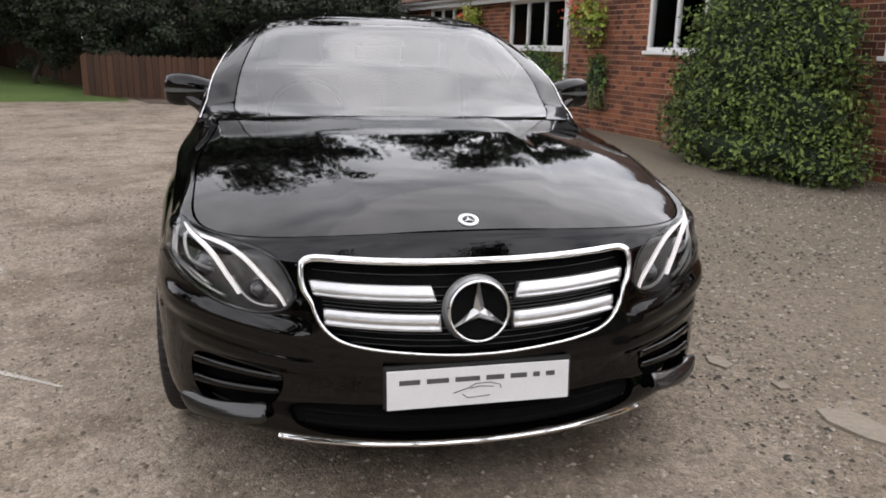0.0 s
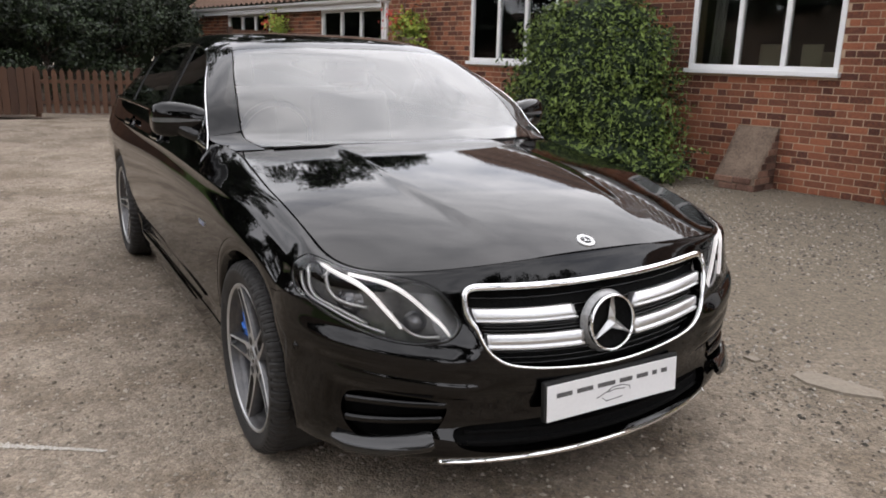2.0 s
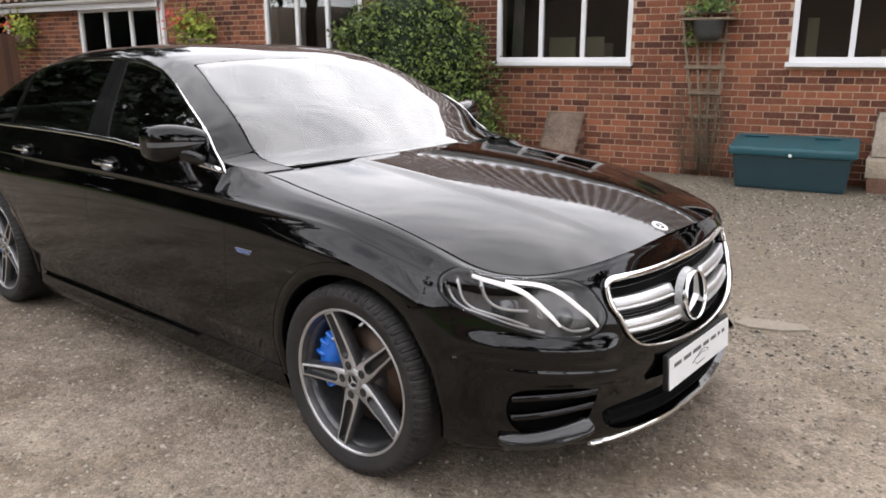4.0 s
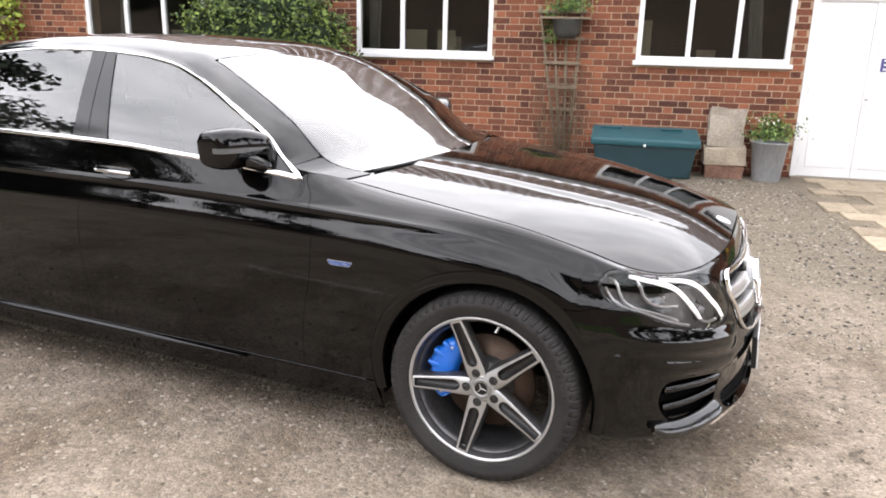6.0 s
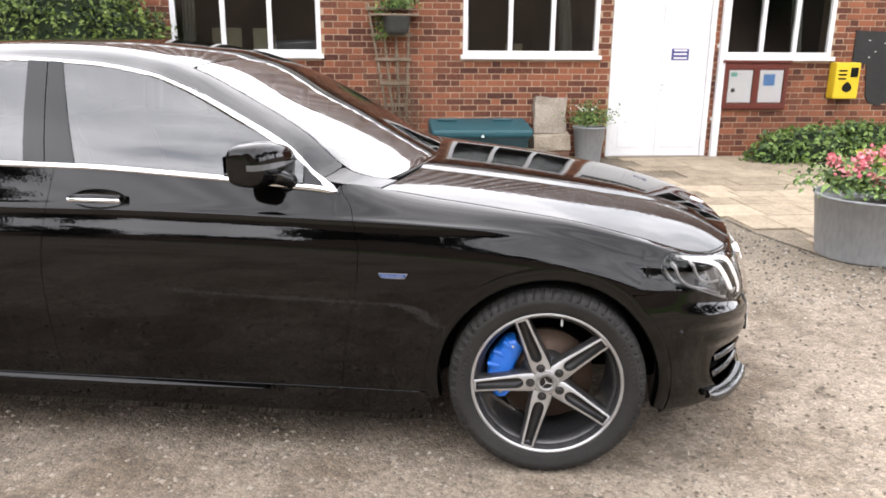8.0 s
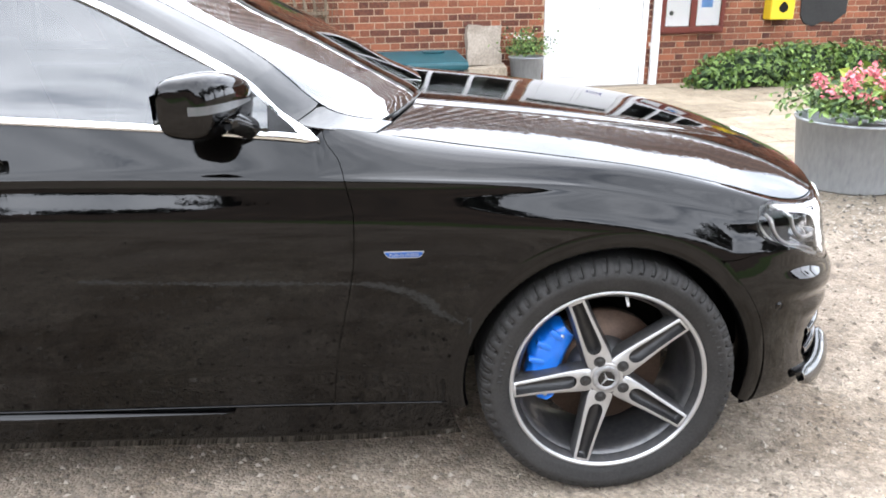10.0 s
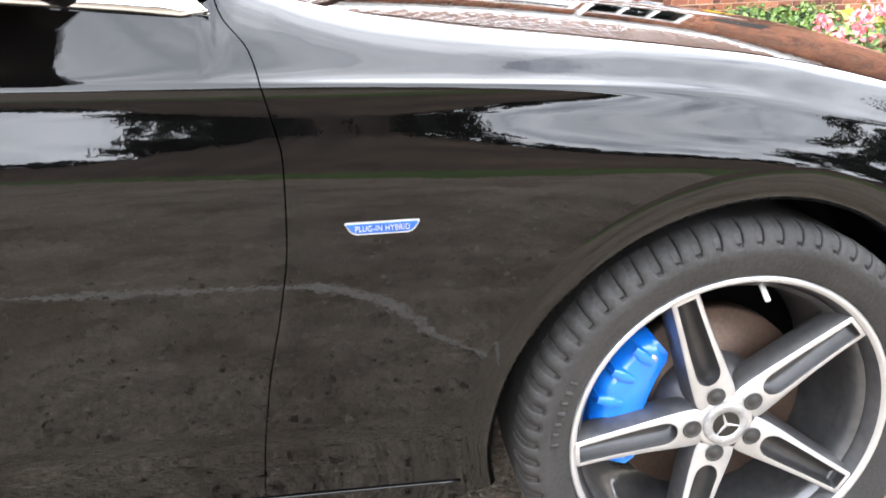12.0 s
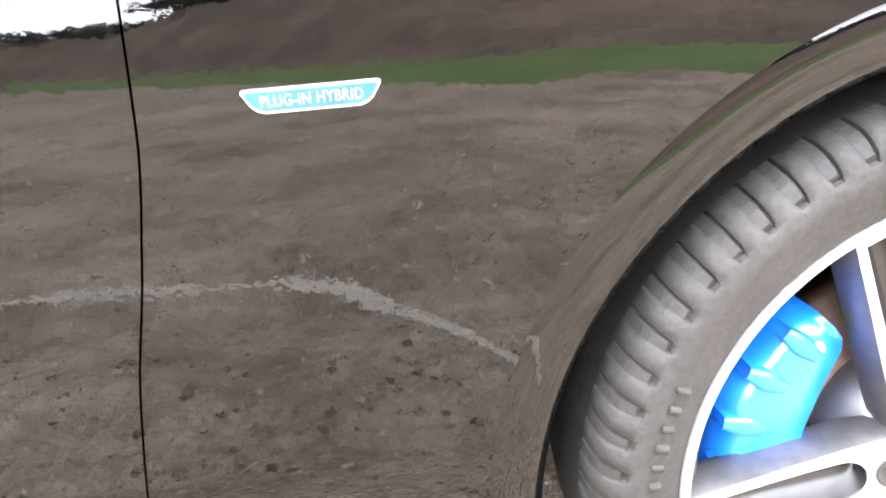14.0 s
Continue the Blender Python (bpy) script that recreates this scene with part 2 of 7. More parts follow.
    bp = n.new("ShaderNodeBump")
    bp.invert = True
    bp.inputs["Strength"].default_value, bp.inputs["Distance"].default_value = 0.5, 0.012
    l.new(add.outputs["Value"], bp.inputs["Height"])
    l.new(bp.outputs["Normal"], p.inputs["Normal"])
    return m


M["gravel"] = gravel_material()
M["pebble_grey"] = material("grey_pebble", (0.055, 0.048, 0.038), (0.33, 0.295, 0.245), rough=0.85, scale=20, fine=120, island=0.85)
M["fin_grey"] = material("fin_gloss", 0.006, 0.009, rough=0.2, scale=8, coat=0.6)
M["pebble"] = material("pebble", (0.13, 0.105, 0.080), (0.37, 0.32, 0.26), rough=0.85, scale=20, fine=120, island=0.85)
M["brick"] = material("brick", (0.070, 0.023, 0.015), (0.310, 0.108, 0.054), rough=0.9, scale=1.1, fine=38, each=0.36, bump=0.35)
M["brick_rest"] = material("brick_rest", (0.070, 0.023, 0.015), (0.310, 0.108, 0.054), rough=0.9, scale=1.1, fine=38, island=0.36, bump=0.35)
M["mortar"] = material("mortar", (0.33, 0.225, 0.15), (0.53, 0.395, 0.28), rough=0.95, scale=4, fine=120, bump=0.4)
M["white_paint"] = material("white_paint", 0.74, 0.82, rough=0.42, scale=3, fine=120, bump=0.03)
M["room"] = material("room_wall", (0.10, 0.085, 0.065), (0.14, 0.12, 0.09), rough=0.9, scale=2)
M["board_cream"] = material("cream_board", (0.42, 0.36, 0.24), (0.5, 0.44, 0.31), rough=0.8, scale=5, fine=60)
M["curtain"] = material("grey_curtain", (0.14, 0.13, 0.12), (0.24, 0.23, 0.21), rough=0.9, scale=9, stretch=(6, 6, 0.6))
M["tile"] = material("clay_tile", (0.09, 0.055, 0.04), (0.20, 0.12, 0.085), rough=0.9, scale=3, fine=80, island=0.5, bump=0.3)
M["leaf"] = material("leaf", (0.022, 0.056, 0.012), (0.185, 0.285, 0.065), rough=0.5, scale=3.5, fine=25, island=0.5)
M["leaf_lime"] = material("lime_leaf", (0.12, 0.18, 0.02), (0.32, 0.38, 0.05), rough=0.5, scale=5, island=0.7)
# leaf tones near black: the shade under the canopy is in the colour
M["leaf_tree_shaded"] = material("shaded_tree_leaf", (0.004, 0.009, 0.003), (0.021, 0.037, 0.010), rough=0.55, scale=0.6, fine=8, island=0.6)
M["bark"] = material("bark", (0.035, 0.027, 0.02), (0.085, 0.065, 0.05), rough=0.95, scale=4, fine=40, bump=0.8, stretch=(3, 3, 0.5))
M["twig"] = material("twig", (0.10, 0.07, 0.045), (0.2, 0.15, 0.10), rough=0.9, scale=15)
M["pink"] = material("pink_petal", (0.62, 0.16, 0.2), (0.8, 0.34, 0.36), rough=0.6, scale=20, island=0.7)
M["red"] = material("red_petal", (0.5, 0.04, 0.03), (0.65, 0.10, 0.06), rough=0.6, scale=20, island=0.7)
M["zinc"] = material("zinc", (0.30, 0.315, 0.325), (0.45, 0.465, 0.475), rough=0.5, metal=0.35, scale=3, fine=40, rough_var=0.1, stretch=(1, 1, 0.3))
M["pot_dark"] = material("dark_pot", (0.035, 0.036, 0.034), (0.075, 0.075, 0.068), rough=0.7, scale=8, fine=60)
M["teal"] = material("teal_plastic", (0.012, 0.07, 0.085), (0.02, 0.095, 0.115), rough=0.45, scale=4, fine=70, bump=0.05)
M["stone"] = material("pale_stone", (0.26, 0.21, 0.155), (0.46, 0.39, 0.30), rough=0.92, scale=4, fine=45, bump=0.6)
M["old_brick"] = material("old_brick", (0.075, 0.036, 0.026), (0.27, 0.150, 0.105), rough=0.92, scale=9, fine=50, bump=0.6, each=0.35)
M["flaunching"] = material("old_mortar", (0.080, 0.055, 0.040), (0.235, 0.170, 0.125), rough=0.95, scale=7, fine=45, bump=0.6)
M["leaf_shrub"] = material("shrub_leaf", (0.006, 0.019, 0.004), (0.165, 0.235, 0.048), rough=0.68, scale=2.6, fine=25, island=0.62)
M["paving"] = material("paving", (0.185, 0.145, 0.098), (0.41, 0.335, 0.240), rough=0.9, scale=6, fine=34, each=0.20, bump=0.6)
M["joint"] = material("paving_joint", (0.10, 0.078, 0.055), (0.22, 0.18, 0.13), rough=0.95, scale=6, fine=80, bump=0.5)
M["timber"] = material("trellis_timber", (0.17, 0.125, 0.085), (0.31, 0.245, 0.175), rough=0.85, scale=8, fine=60, bump=0.2, stretch=(1, 1, 6))
M["fence"] = material("brown_fence", (0.040, 0.018, 0.010), (0.090, 0.041, 0.021), rough=0.85, scale=3, fine=40, each=0.35, stretch=(2, 2, 0.4))
M["soil"] = material("leafy_bank", (0.030, 0.022, 0.016), (0.165, 0.115, 0.082), rough=0.95, scale=0.45, fine=5, bump=0.7)
M["grass"] = material("grass", (0.038, 0.074, 0.010), (0.095, 0.145, 0.024), rough=0.8, scale=0.7, fine=45, bump=0.8, bump_scale=40)
M["board_red"] = material("red_wood", (0.10, 0.018, 0.012), (0.15, 0.03, 0.02), rough=0.4, scale=10, stretch=(5, 5, 1))
M["paper"] = material("paper", 0.78, 0.85, rough=0.7, scale=5)
M["yellow"] = material("yellow_case", (0.72, 0.50, 0.02), (0.78, 0.56, 0.03), rough=0.4, scale=6)
M["black_board"] = material("black_board", 0.012, 0.025, rough=0.5, scale=4, fine=30)
M["blue_sign"] = material("blue_sign", (0.045, 0.045, 0.20), (0.06, 0.06, 0.24), rough=0.45, scale=8)
M["gutter"] = material("white_gutter", 0.6, 0.72, rough=0.5, scale=4)
M["slab"] = material("worn_slab", (0.17, 0.142, 0.11), (0.27, 0.23, 0.18), rough=0.9, scale=3, fine=50, bump=0.3)
M["teal_dark"] = material("dark_teal_plastic", (0.010, 0.035, 0.042), (0.016, 0.048, 0.058), rough=0.5, scale=4, fine=70)
M["stone_grey"] = material("grey_stone", (0.21, 0.175, 0.14), (0.42, 0.36, 0.295), rough=0.92, scale=4, fine=45, bump=0.5)
# near-black filler: shade deep inside the shrubs, put into the colour
M["shrub_shade"] = material("shaded_shrub_core", (0.006, 0.014, 0.004), (0.015, 0.030, 0.008), rough=0.9, scale=8)
M["blue_print"] = material("blue_print", (0.10, 0.25, 0.6), (0.2, 0.4, 0.7), rough=0.6, scale=12)
M["green_print"] = material("green_print", (0.15, 0.5, 0.4), (0.25, 0.6, 0.5), rough=0.6, scale=12)
M["bolt_dark"] = material("dark_bolt", 0.03, 0.06, rough=0.45, metal=0.5, scale=60)
M["chippings"] = material("pale_chippings", (0.34, 0.31, 0.265), (0.48, 0.445, 0.40), rough=0.9, scale=20, island=0.5)


# ---- building helpers ----
def mesh_of(name, verts, faces, normals=None, flat=False):
    me = bpy.data.meshes.new(name)
    me.from_pydata([tuple(map(float, v)) for v in verts], [], [tuple(map(int, f)) for f in faces])
    me.update()
    if not flat:
        me.polygons.foreach_set("use_smooth", [True] * len(me.polygons))
    if normals is not None:
        me.normals_split_custom_set_from_vertices([tuple(map(float, v)) for v in normals])
    return me


def mesh_bm(name, bm, flat=True):
    me = bpy.data.meshes.new(name)
    bmesh.ops.recalc_face_normals(bm, faces=bm.faces)
    bm.to_mesh(me)
    bm.free()
    if not flat:
        me.polygons.foreach_set("use_smooth", [True] * len(me.polygons))
    return me


def part(name, data, mat, parent=None, label="", m=None):
    """One mesh object, under a thing or a part."""
    me = mesh_bm(name, data) if isinstance(data, bmesh.types.BMesh) else data
    if mat and not me.materials:
        me.materials.append(M[mat])
    ob = new(name, me)
    if parent:
        ob.parent = parent
    if m is not None:
        ob.matrix_basis = m
    return tagged(ob, label)


def thing(name, label, category, m=None, group="", kind=""):
    ob = new(name)
    if m is not None:
        ob.matrix_basis = m
    return tagged(ob, label, category, group, kind)


def box(x0, x1, y0, y1, z0, z1, bevel=0.0, seg=2, bm=None):
    b = bm or bmesh.new()
    vs = bmesh.ops.create_cube(b, size=1)["verts"]
    for v in vs:
        v.co = Vector((x0 + (v.co.x + .5) * (x1 - x0), y0 + (v.co.y + .5) * (y1 - y0), z0 + (v.co.z + .5) * (z1 - z0)))
    if bevel:
        es = {e for v in vs for e in v.link_edges}
        bmesh.ops.bevel(b, geom=list(es), offset=bevel, segments=seg, affect="EDGES", profile=0.6)
    return b


def boxes(name, rows, bevel=0.0):
    """Several boxes in one mesh."""
    bm = bmesh.new()
    for r in rows:
        box(*r, bevel=bevel, seg=1, bm=bm)
    return mesh_bm(name, bm)


def lathe(name, prof, n=48, axis="z", close=False):
    """Turns (r, h) round the axis."""
    prof = list(prof)
    vs, fs, k = [], [], len(prof)
    for i in range(n):
        a = 2 * math.pi * i / n
        for r, h in prof:
            c, s = r * math.cos(a), r * math.sin(a)
            vs.append((c, s, h) if axis == "z" else (c, h, s))
    for i in range(n):
        j = (i + 1) % n
        for q in range(k if close else k - 1):
            t = (q + 1) % k
            f = (i * k + q, j * k + q, j * k + t, i * k + t)
            fs.append(f if axis == "z" else f[::-1])
    return mesh_of(name, vs, fs)


def tube(name, pts, r, n=8, taper=None, data=False):
    """A round bar along the points."""
    pts = [Vector(p) for p in pts]
    vs, fs = [], []
    up = Vector((0, 0, 1))
    for i, p in enumerate(pts):
        d = (pts[min(i + 1, len(pts) - 1)] - pts[max(i - 1, 0)]).normalized()
        a = d.cross(up if abs(d.z) < .95 else Vector((1, 0, 0))).normalized()
        b = a.cross(d)
        q = r if taper is None else r + (taper - r) * i / (len(pts) - 1)
        for k in range(n):
            t = 2 * math.pi * k / n
            vs.append(p + (a * math.cos(t) + b * math.sin(t)) * q)
    for i in range(len(pts) - 1):
        for k in range(n):
            fs.append((i * n + k, i * n + (k + 1) % n, (i + 1) * n + (k + 1) % n, (i + 1) * n + k))
    fs.append(tuple(range(n))[::-1])
    fs.append(tuple((len(pts) - 1) * n + k for k in range(n)))
    return (vs, fs) if data else mesh_of(name, vs, fs)


def strip(name, pts, nrm, width, high, side=None):
    """A bar with a rounded face along pts, lying on a surface with normals nrm."""
    pts, nrm = np.asarray(pts, float), np.asarray(nrm, float)
    tan = np.gradient(pts, axis=0)
    tan /= np.linalg.norm(tan, axis=1)[:, None] + 1e-12
    sid = np.cross(tan, nrm)
    sid /= np.linalg.norm(sid, axis=1)[:, None] + 1e-12
    width = np.broadcast_to(width, len(pts))
    prof = ((-.5, -.3), (-.5, .55), (-.36, .9), (0, 1.0), (.36, .9), (.5, .55), (.5, -.3))
    vs, fs, k = [], [], len(prof)
    for p, s, n, w in zip(pts, sid, nrm, width):
        vs += [p + s * a * w + n * b * high for a, b in prof]
    for i in range(len(pts) - 1):
        for q in range(k - 1):
            fs.append((i * k + q, i * k + q + 1, (i + 1) * k + q + 1, (i + 1) * k + q))
    fs.append(tuple(range(k)))
    fs.append(tuple((len(pts) - 1) * k + q for q in range(k))[::-1])
    return mesh_of(name, vs, fs)


def merge(name, pieces):
    """Joins (verts, faces) pieces into one mesh."""
    vs, fs = [], []
    for v, f in pieces:
        o = len(vs)
        vs += list(v)
        fs += [tuple(i + o for i in q) for q in f]
    return mesh_of(name, vs, fs)


def prism(name, outline, y0, y1, hole=None, bevel=0.0):
    """An outline in (x, z), given depth along y."""
    bm = bmesh.new()
    vs = [bm.verts.new((x, y0, z)) for x, z in outline]
    f = bm.faces.new(vs)
    g = bmesh.ops.extrude_face_region(bm, geom=[f])
    bmesh.ops.translate(bm, vec=(0, y1 - y0, 0), verts=[v for v in g["geom"] if isinstance(v, bmesh.types.BMVert)])
    if bevel:
        bmesh.ops.bevel(bm, geom=list(bm.edges), offset=bevel, segments=2, affect="EDGES")
    return mesh_bm(name, bm)


def leaves(rng, centres, normals, size, spread=0.6, fold=0.25, aspect=0.55):
    """Small folded leaves at the centres, facing roughly along the normals: verts and faces."""
    vs, fs = [], []
    for c, nn in zip(centres, normals):
        n = (Vector(nn) + Vector(rng.normal(0, spread, 3))).normalized()
        t = n.cross(Vector(rng.normal(0, 1, 3))).normalized()
        b = n.cross(t)
        s = size * rng.uniform(.6, 1.25)
        c = Vector(c)
        o = len(vs)
        w = s * aspect
        vs += [c - t * s * .5, c + b * w * .5 + n * fold * w, c + t * s * .5, c - b * w * .5 + n * fold * w, c + t * s * .08, c - t * s * .2]
        fs += [(o, o + 5, o + 1), (o + 5, o + 4, o + 1), (o + 4, o + 2, o + 1), (o, o + 3, o + 5), (o + 5, o + 3, o + 4), (o + 4, o + 3, o + 2)]
    return vs, fs


# ---- ground, planting and distance ----
rng = np.random.default_rng(7)
gx = np.concatenate([np.linspace(-160, -22, 12), np.linspace(-20, 12, 129), np.linspace(14, 160, 12)])
gy = np.concatenate([np.linspace(-160, -16, 12), np.linspace(-14, 9, 93), np.linspace(11, 160, 12)])
gv = [(x, y, 0.012 * noise.noise((x * .6, y * .6, 0)) * (1 if abs(x + 1.3) > 3.2 or abs(y) > 1.6 else 0) - .001) for x in gx for y in gy]
k = len(gy)
gf = [(i * k + j, (i + 1) * k + j, (i + 1) * k + j + 1, i * k + j + 1) for i in range(len(gx) - 1) for j in range(k - 1)]
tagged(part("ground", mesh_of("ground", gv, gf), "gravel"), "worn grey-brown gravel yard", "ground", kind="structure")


def stones(name, n, x0, x1, y0, y1, r0, r1, mat, seed):
    q = np.random.default_rng(seed)
    base = np.array([(1, 0, 0), (-1, 0, 0), (0, 1, 0), (0, -1, 0), (0, 0, 1)], float)
    tri = [(0, 2, 4), (2, 1, 4), (1, 3, 4), (3, 0, 4)]
    vs, fs = [], []
    for i in range(n):
        x, y = q.uniform(x0, x1), q.uniform(y0, y1)
        r = r0 + (r1 - r0) * q.random() ** 3
        a = q.uniform(0, 6.3)
        c, s_ = math.cos(a), math.sin(a)
        o = len(vs)
        sc = q.uniform(.6, 1.25, (5, 3)) * r * (1, .75, .6)
        for b, t in zip(base, sc):
            px, py, pz = b * t
            vs.append((x + px * c - py * s_, y + px * s_ + py * c, pz + .001))
        fs += [tuple(o + f for f in t) for t in tri]
    ob = part(name, mesh_of(name, vs, fs, flat=True), mat)
    return tagged(ob, "small loose grey and tan gravel stones", "gravel", kind="stuff")


stones("loose_gravel", 34000, -4.2, 3.4, -3.5, 1.6, .0035, .0155, "pebble", 3)
stones("loose_gravel", 40000, -4.5, 4.6, 1.0, 6.0, .004, .020, "pebble_grey", 4)
stones("loose_gravel", 9000, -12.0, -3.5, -5.0, 2.5, .006, .020, "pebble", 5)


def flat_stone(x, y, pts, z, label):
    """A low worn slab flush with the gravel."""
    n = len(pts)
    vs = [(x + a, y + b, z) for a, b in pts] + [(x + a * 1.08, y + b * 1.08, -.02) for a, b in pts]
    fs = [tuple(range(n))] + [(i, n + i, n + (i + 1) % n, (i + 1) % n) for i in range(n)]
    return tagged(part("flat_stone", mesh_of("flat_stone", vs, fs, flat=True), "slab"), label, "stone")


flat_stone(.64, 1.48, [(-.15, -.08), (-.06, -.10), (.08, -.05), (.19, .05), (.15, .11), (-.02, .07), (-.14, .03)], .010, "pale worn stone slab sunk in the gravel")
flat_stone(.02, 1.28, [(-.06, -.02), (0, -.04), (.07, 0), (.04, .05), (-.05, .04)], .009, "small pale stone sunk in the gravel")
flat_stone(.28, 1.40, [(-.035, -.02), (.03, -.02), (.035, .02), (-.02, .03)], .010, "small pale stone sunk in the gravel")


def sheet(name, outline, z, mat, label, cat, step=1.0, rough=.05, bank=None):
    """A patch of ground cover over the yard's level, with an uneven top."""
    xs, ys = [p[0] for p in outline], [p[1] for p in outline]
    f = poly_sd_(outline)
    X, Y = np.arange(min(xs), max(xs) + step, step), np.arange(min(ys), max(ys) + step, step)
    vs, idx, fs = [], {}, []
    for i, x in enumerate(X):
        for j, y in enumerate(Y):
            d = f(x, y)
            h = z * min(max(d / (step * 1.2) + .3, -.4), 1) + rough * noise.noise((x * .8, y * .8, 3)) + (bank(x, y) if bank else 0)
            idx[i, j] = len(vs)
            vs.append((x, y, h if d > -step * .8 else -.05))
    for i in range(len(X) - 1):
        for j in range(len(Y) - 1):
            fs.append((idx[i, j], idx[i + 1, j], idx[i + 1, j + 1], idx[i, j + 1]))
    return tagged(part(name, mesh_of(name, vs, fs), mat), label, cat, kind="structure")


def poly_sd_(q):
    def f(x, y):
        d, ins = 1e9, False
        for i in range(len(q)):
            (x0, y0), (x1, y1) = q[i], q[(i + 1) % len(q)]
            ex, ey = x1 - x0, y1 - y0
            t = min(max(((x - x0) * ex + (y - y0) * ey) / (ex * ex + ey * ey), 0), 1)
            d = min(d, math.hypot(x - x0 - t * ex, y - y0 - t * ey))
            if (y0 > y) != (y1 > y) and x < ex * (y - y0) / (ey or 1e-9) + x0:
                ins = not ins
        return d if ins else -d
    return f


def smooth_(a, b, x):
    t = min(max((x - a) / (b - a), 0), 1)
    return t * t * (3 - 2 * t)


# grass beyond the yard and a leafy bank behind it
sheet("lawn", [(-15.0, -3.9), (-14.7, -6.2), (-14.0, -9.5), (-18.0, -18.0), (-40.0, -22.0), (-38.0, -13.9)], .10, "grass", "mown green grass bank", "grass", 1.0, .10)
def verge_line(x):
    return float(np.interp(x, (-13, -4, .5, 6, 18), (-24.0, -14.5, -7.0, -5.6, -5.2)))


sheet("verge", [(x, verge_line(x)) for x in (-13, -4, .5, 6, 18)] + [(x, verge_line(x) - 3.2) for x in (18, 6, .5, -4, -13)], .08, "grass", "broad strip of mown grass along the yard", "grass", .6, .05,
      bank=lambda x, y: .30 * float(smooth_(-.5, -4.5, y - verge_line(x))))
rise = lambda x: math.exp(-abs((x + .4) / (9.0 if x < -.4 else 5.0)) ** (4 if x < -.4 else 2))
sheet("wood_floor", [(-40, -11.5), (-16, -13.5), (-13, -26.7), (-4, -17.2), (.5, -9.8), (6, -8.4), (18, -8.0), (40, -7.8), (60, -60), (-60, -60)], .1, "soil", "brown leafy woodland bank rising behind the grass", "bank", 1.3, .32,
      bank=lambda x, y: (4.5 + 3.5 * rise(x)) * float(smooth_(-3.0, -14, y - verge_line(x))))
sheet("wood_floor", [(-60, 3.5), (-15.5, 3.5), (-15.5, -2.8), (-21, -4.0), (-35, -9.5), (-60, -20)], .06, "soil", "brown leafy ground under the trees", "bank", 2.0, .12)


def tree_meshes(seed, h, trunk_r, crown_r, crown_z, n_leaf, leaf):
    """Trunk with limbs, and a crown of leaf clumps with gaps."""
    q = np.random.default_rng(seed)
    pts = [(q.normal(0, .06) * i, q.normal(0, .06) * i, h * .62 * i / 7) for i in range(8)]
    pieces = [tube("t", pts, trunk_r, 10, trunk_r * .45, data=True)]
    ends = []
    for i in range(13):
        z0 = h * q.uniform(.28, .6)
        a = q.uniform(0, 6.3)
        r = crown_r * q.uniform(.45, .95)
        p0 = Vector((0, 0, z0))
        p3 = Vector((math.cos(a) * r, math.sin(a) * r, min(z0 + q.uniform(.05, .35) * h, h * .95)))
        mid = p0.lerp(p3, .5) + Vector((q.normal(0, .2), q.normal(0, .2), .15 * r))
        pieces.append(tube("b", [p0, p0.lerp(mid, .6), mid, mid.lerp(p3, .6), p3], trunk_r * .32, 6, .02, data=True))
        ends += [mid, mid.lerp(p3, .6), p3]
    cs, ns = [], []
    clumps = [(e, crown_r * q.uniform(.16, .34)) for e in ends]
    for i in range(26):
        a, t = q.uniform(0, 6.3), math.acos(q.uniform(-.75, 1))
        rr = crown_r * q.uniform(.6, 1.0)
        clumps.append((Vector((rr * math.sin(t) * math.cos(a), rr * math.sin(t) * math.sin(a), crown_z + rr * math.cos(t) * (h - crown_z) / crown_r * .9)), crown_r * q.uniform(.14, .30)))
    per = n_leaf // len(clumps)
    for c, r in clumps:
        d = q.normal(0, 1, (per, 3))
        d /= np.linalg.norm(d, axis=1)[:, None]
        rad = r * q.random(per) ** .45
        for u, s_ in zip(d, rad):
            cs.append(c + Vector(u * s_ * (1, 1, .75)))
            ns.append(u + np.array([0, 0, .7]))
    v, f = leaves(q, cs, ns, leaf, .8, .2, .7)
    return merge("trunk", pieces), mesh_of("crown", v, f, flat=True)


kinds = [tree_meshes(11, 13, .34, 4.6, 7.5, 9000, .34), tree_meshes(12, 16, .40, 5.0, 9.0, 9000, .38), tree_meshes(13, 9, .22, 3.6, 4.6, 8000, .30), tree_meshes(14, 6.0, .14, 3.0, 2.6, 15000, .17)]


def plant_tree(k, x, y, turn, s, label):
    t = thing("tree", label, "tree", pose(x, y, -.05, 0, 0, turn), "trees round the yard")
    for nm, me, mt in (("trunk", kinds[k][0], "bark"), ("crown", kinds[k][1], "leaf_tree_shaded")):
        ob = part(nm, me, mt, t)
    t.scale = (s, s, s)
    return t


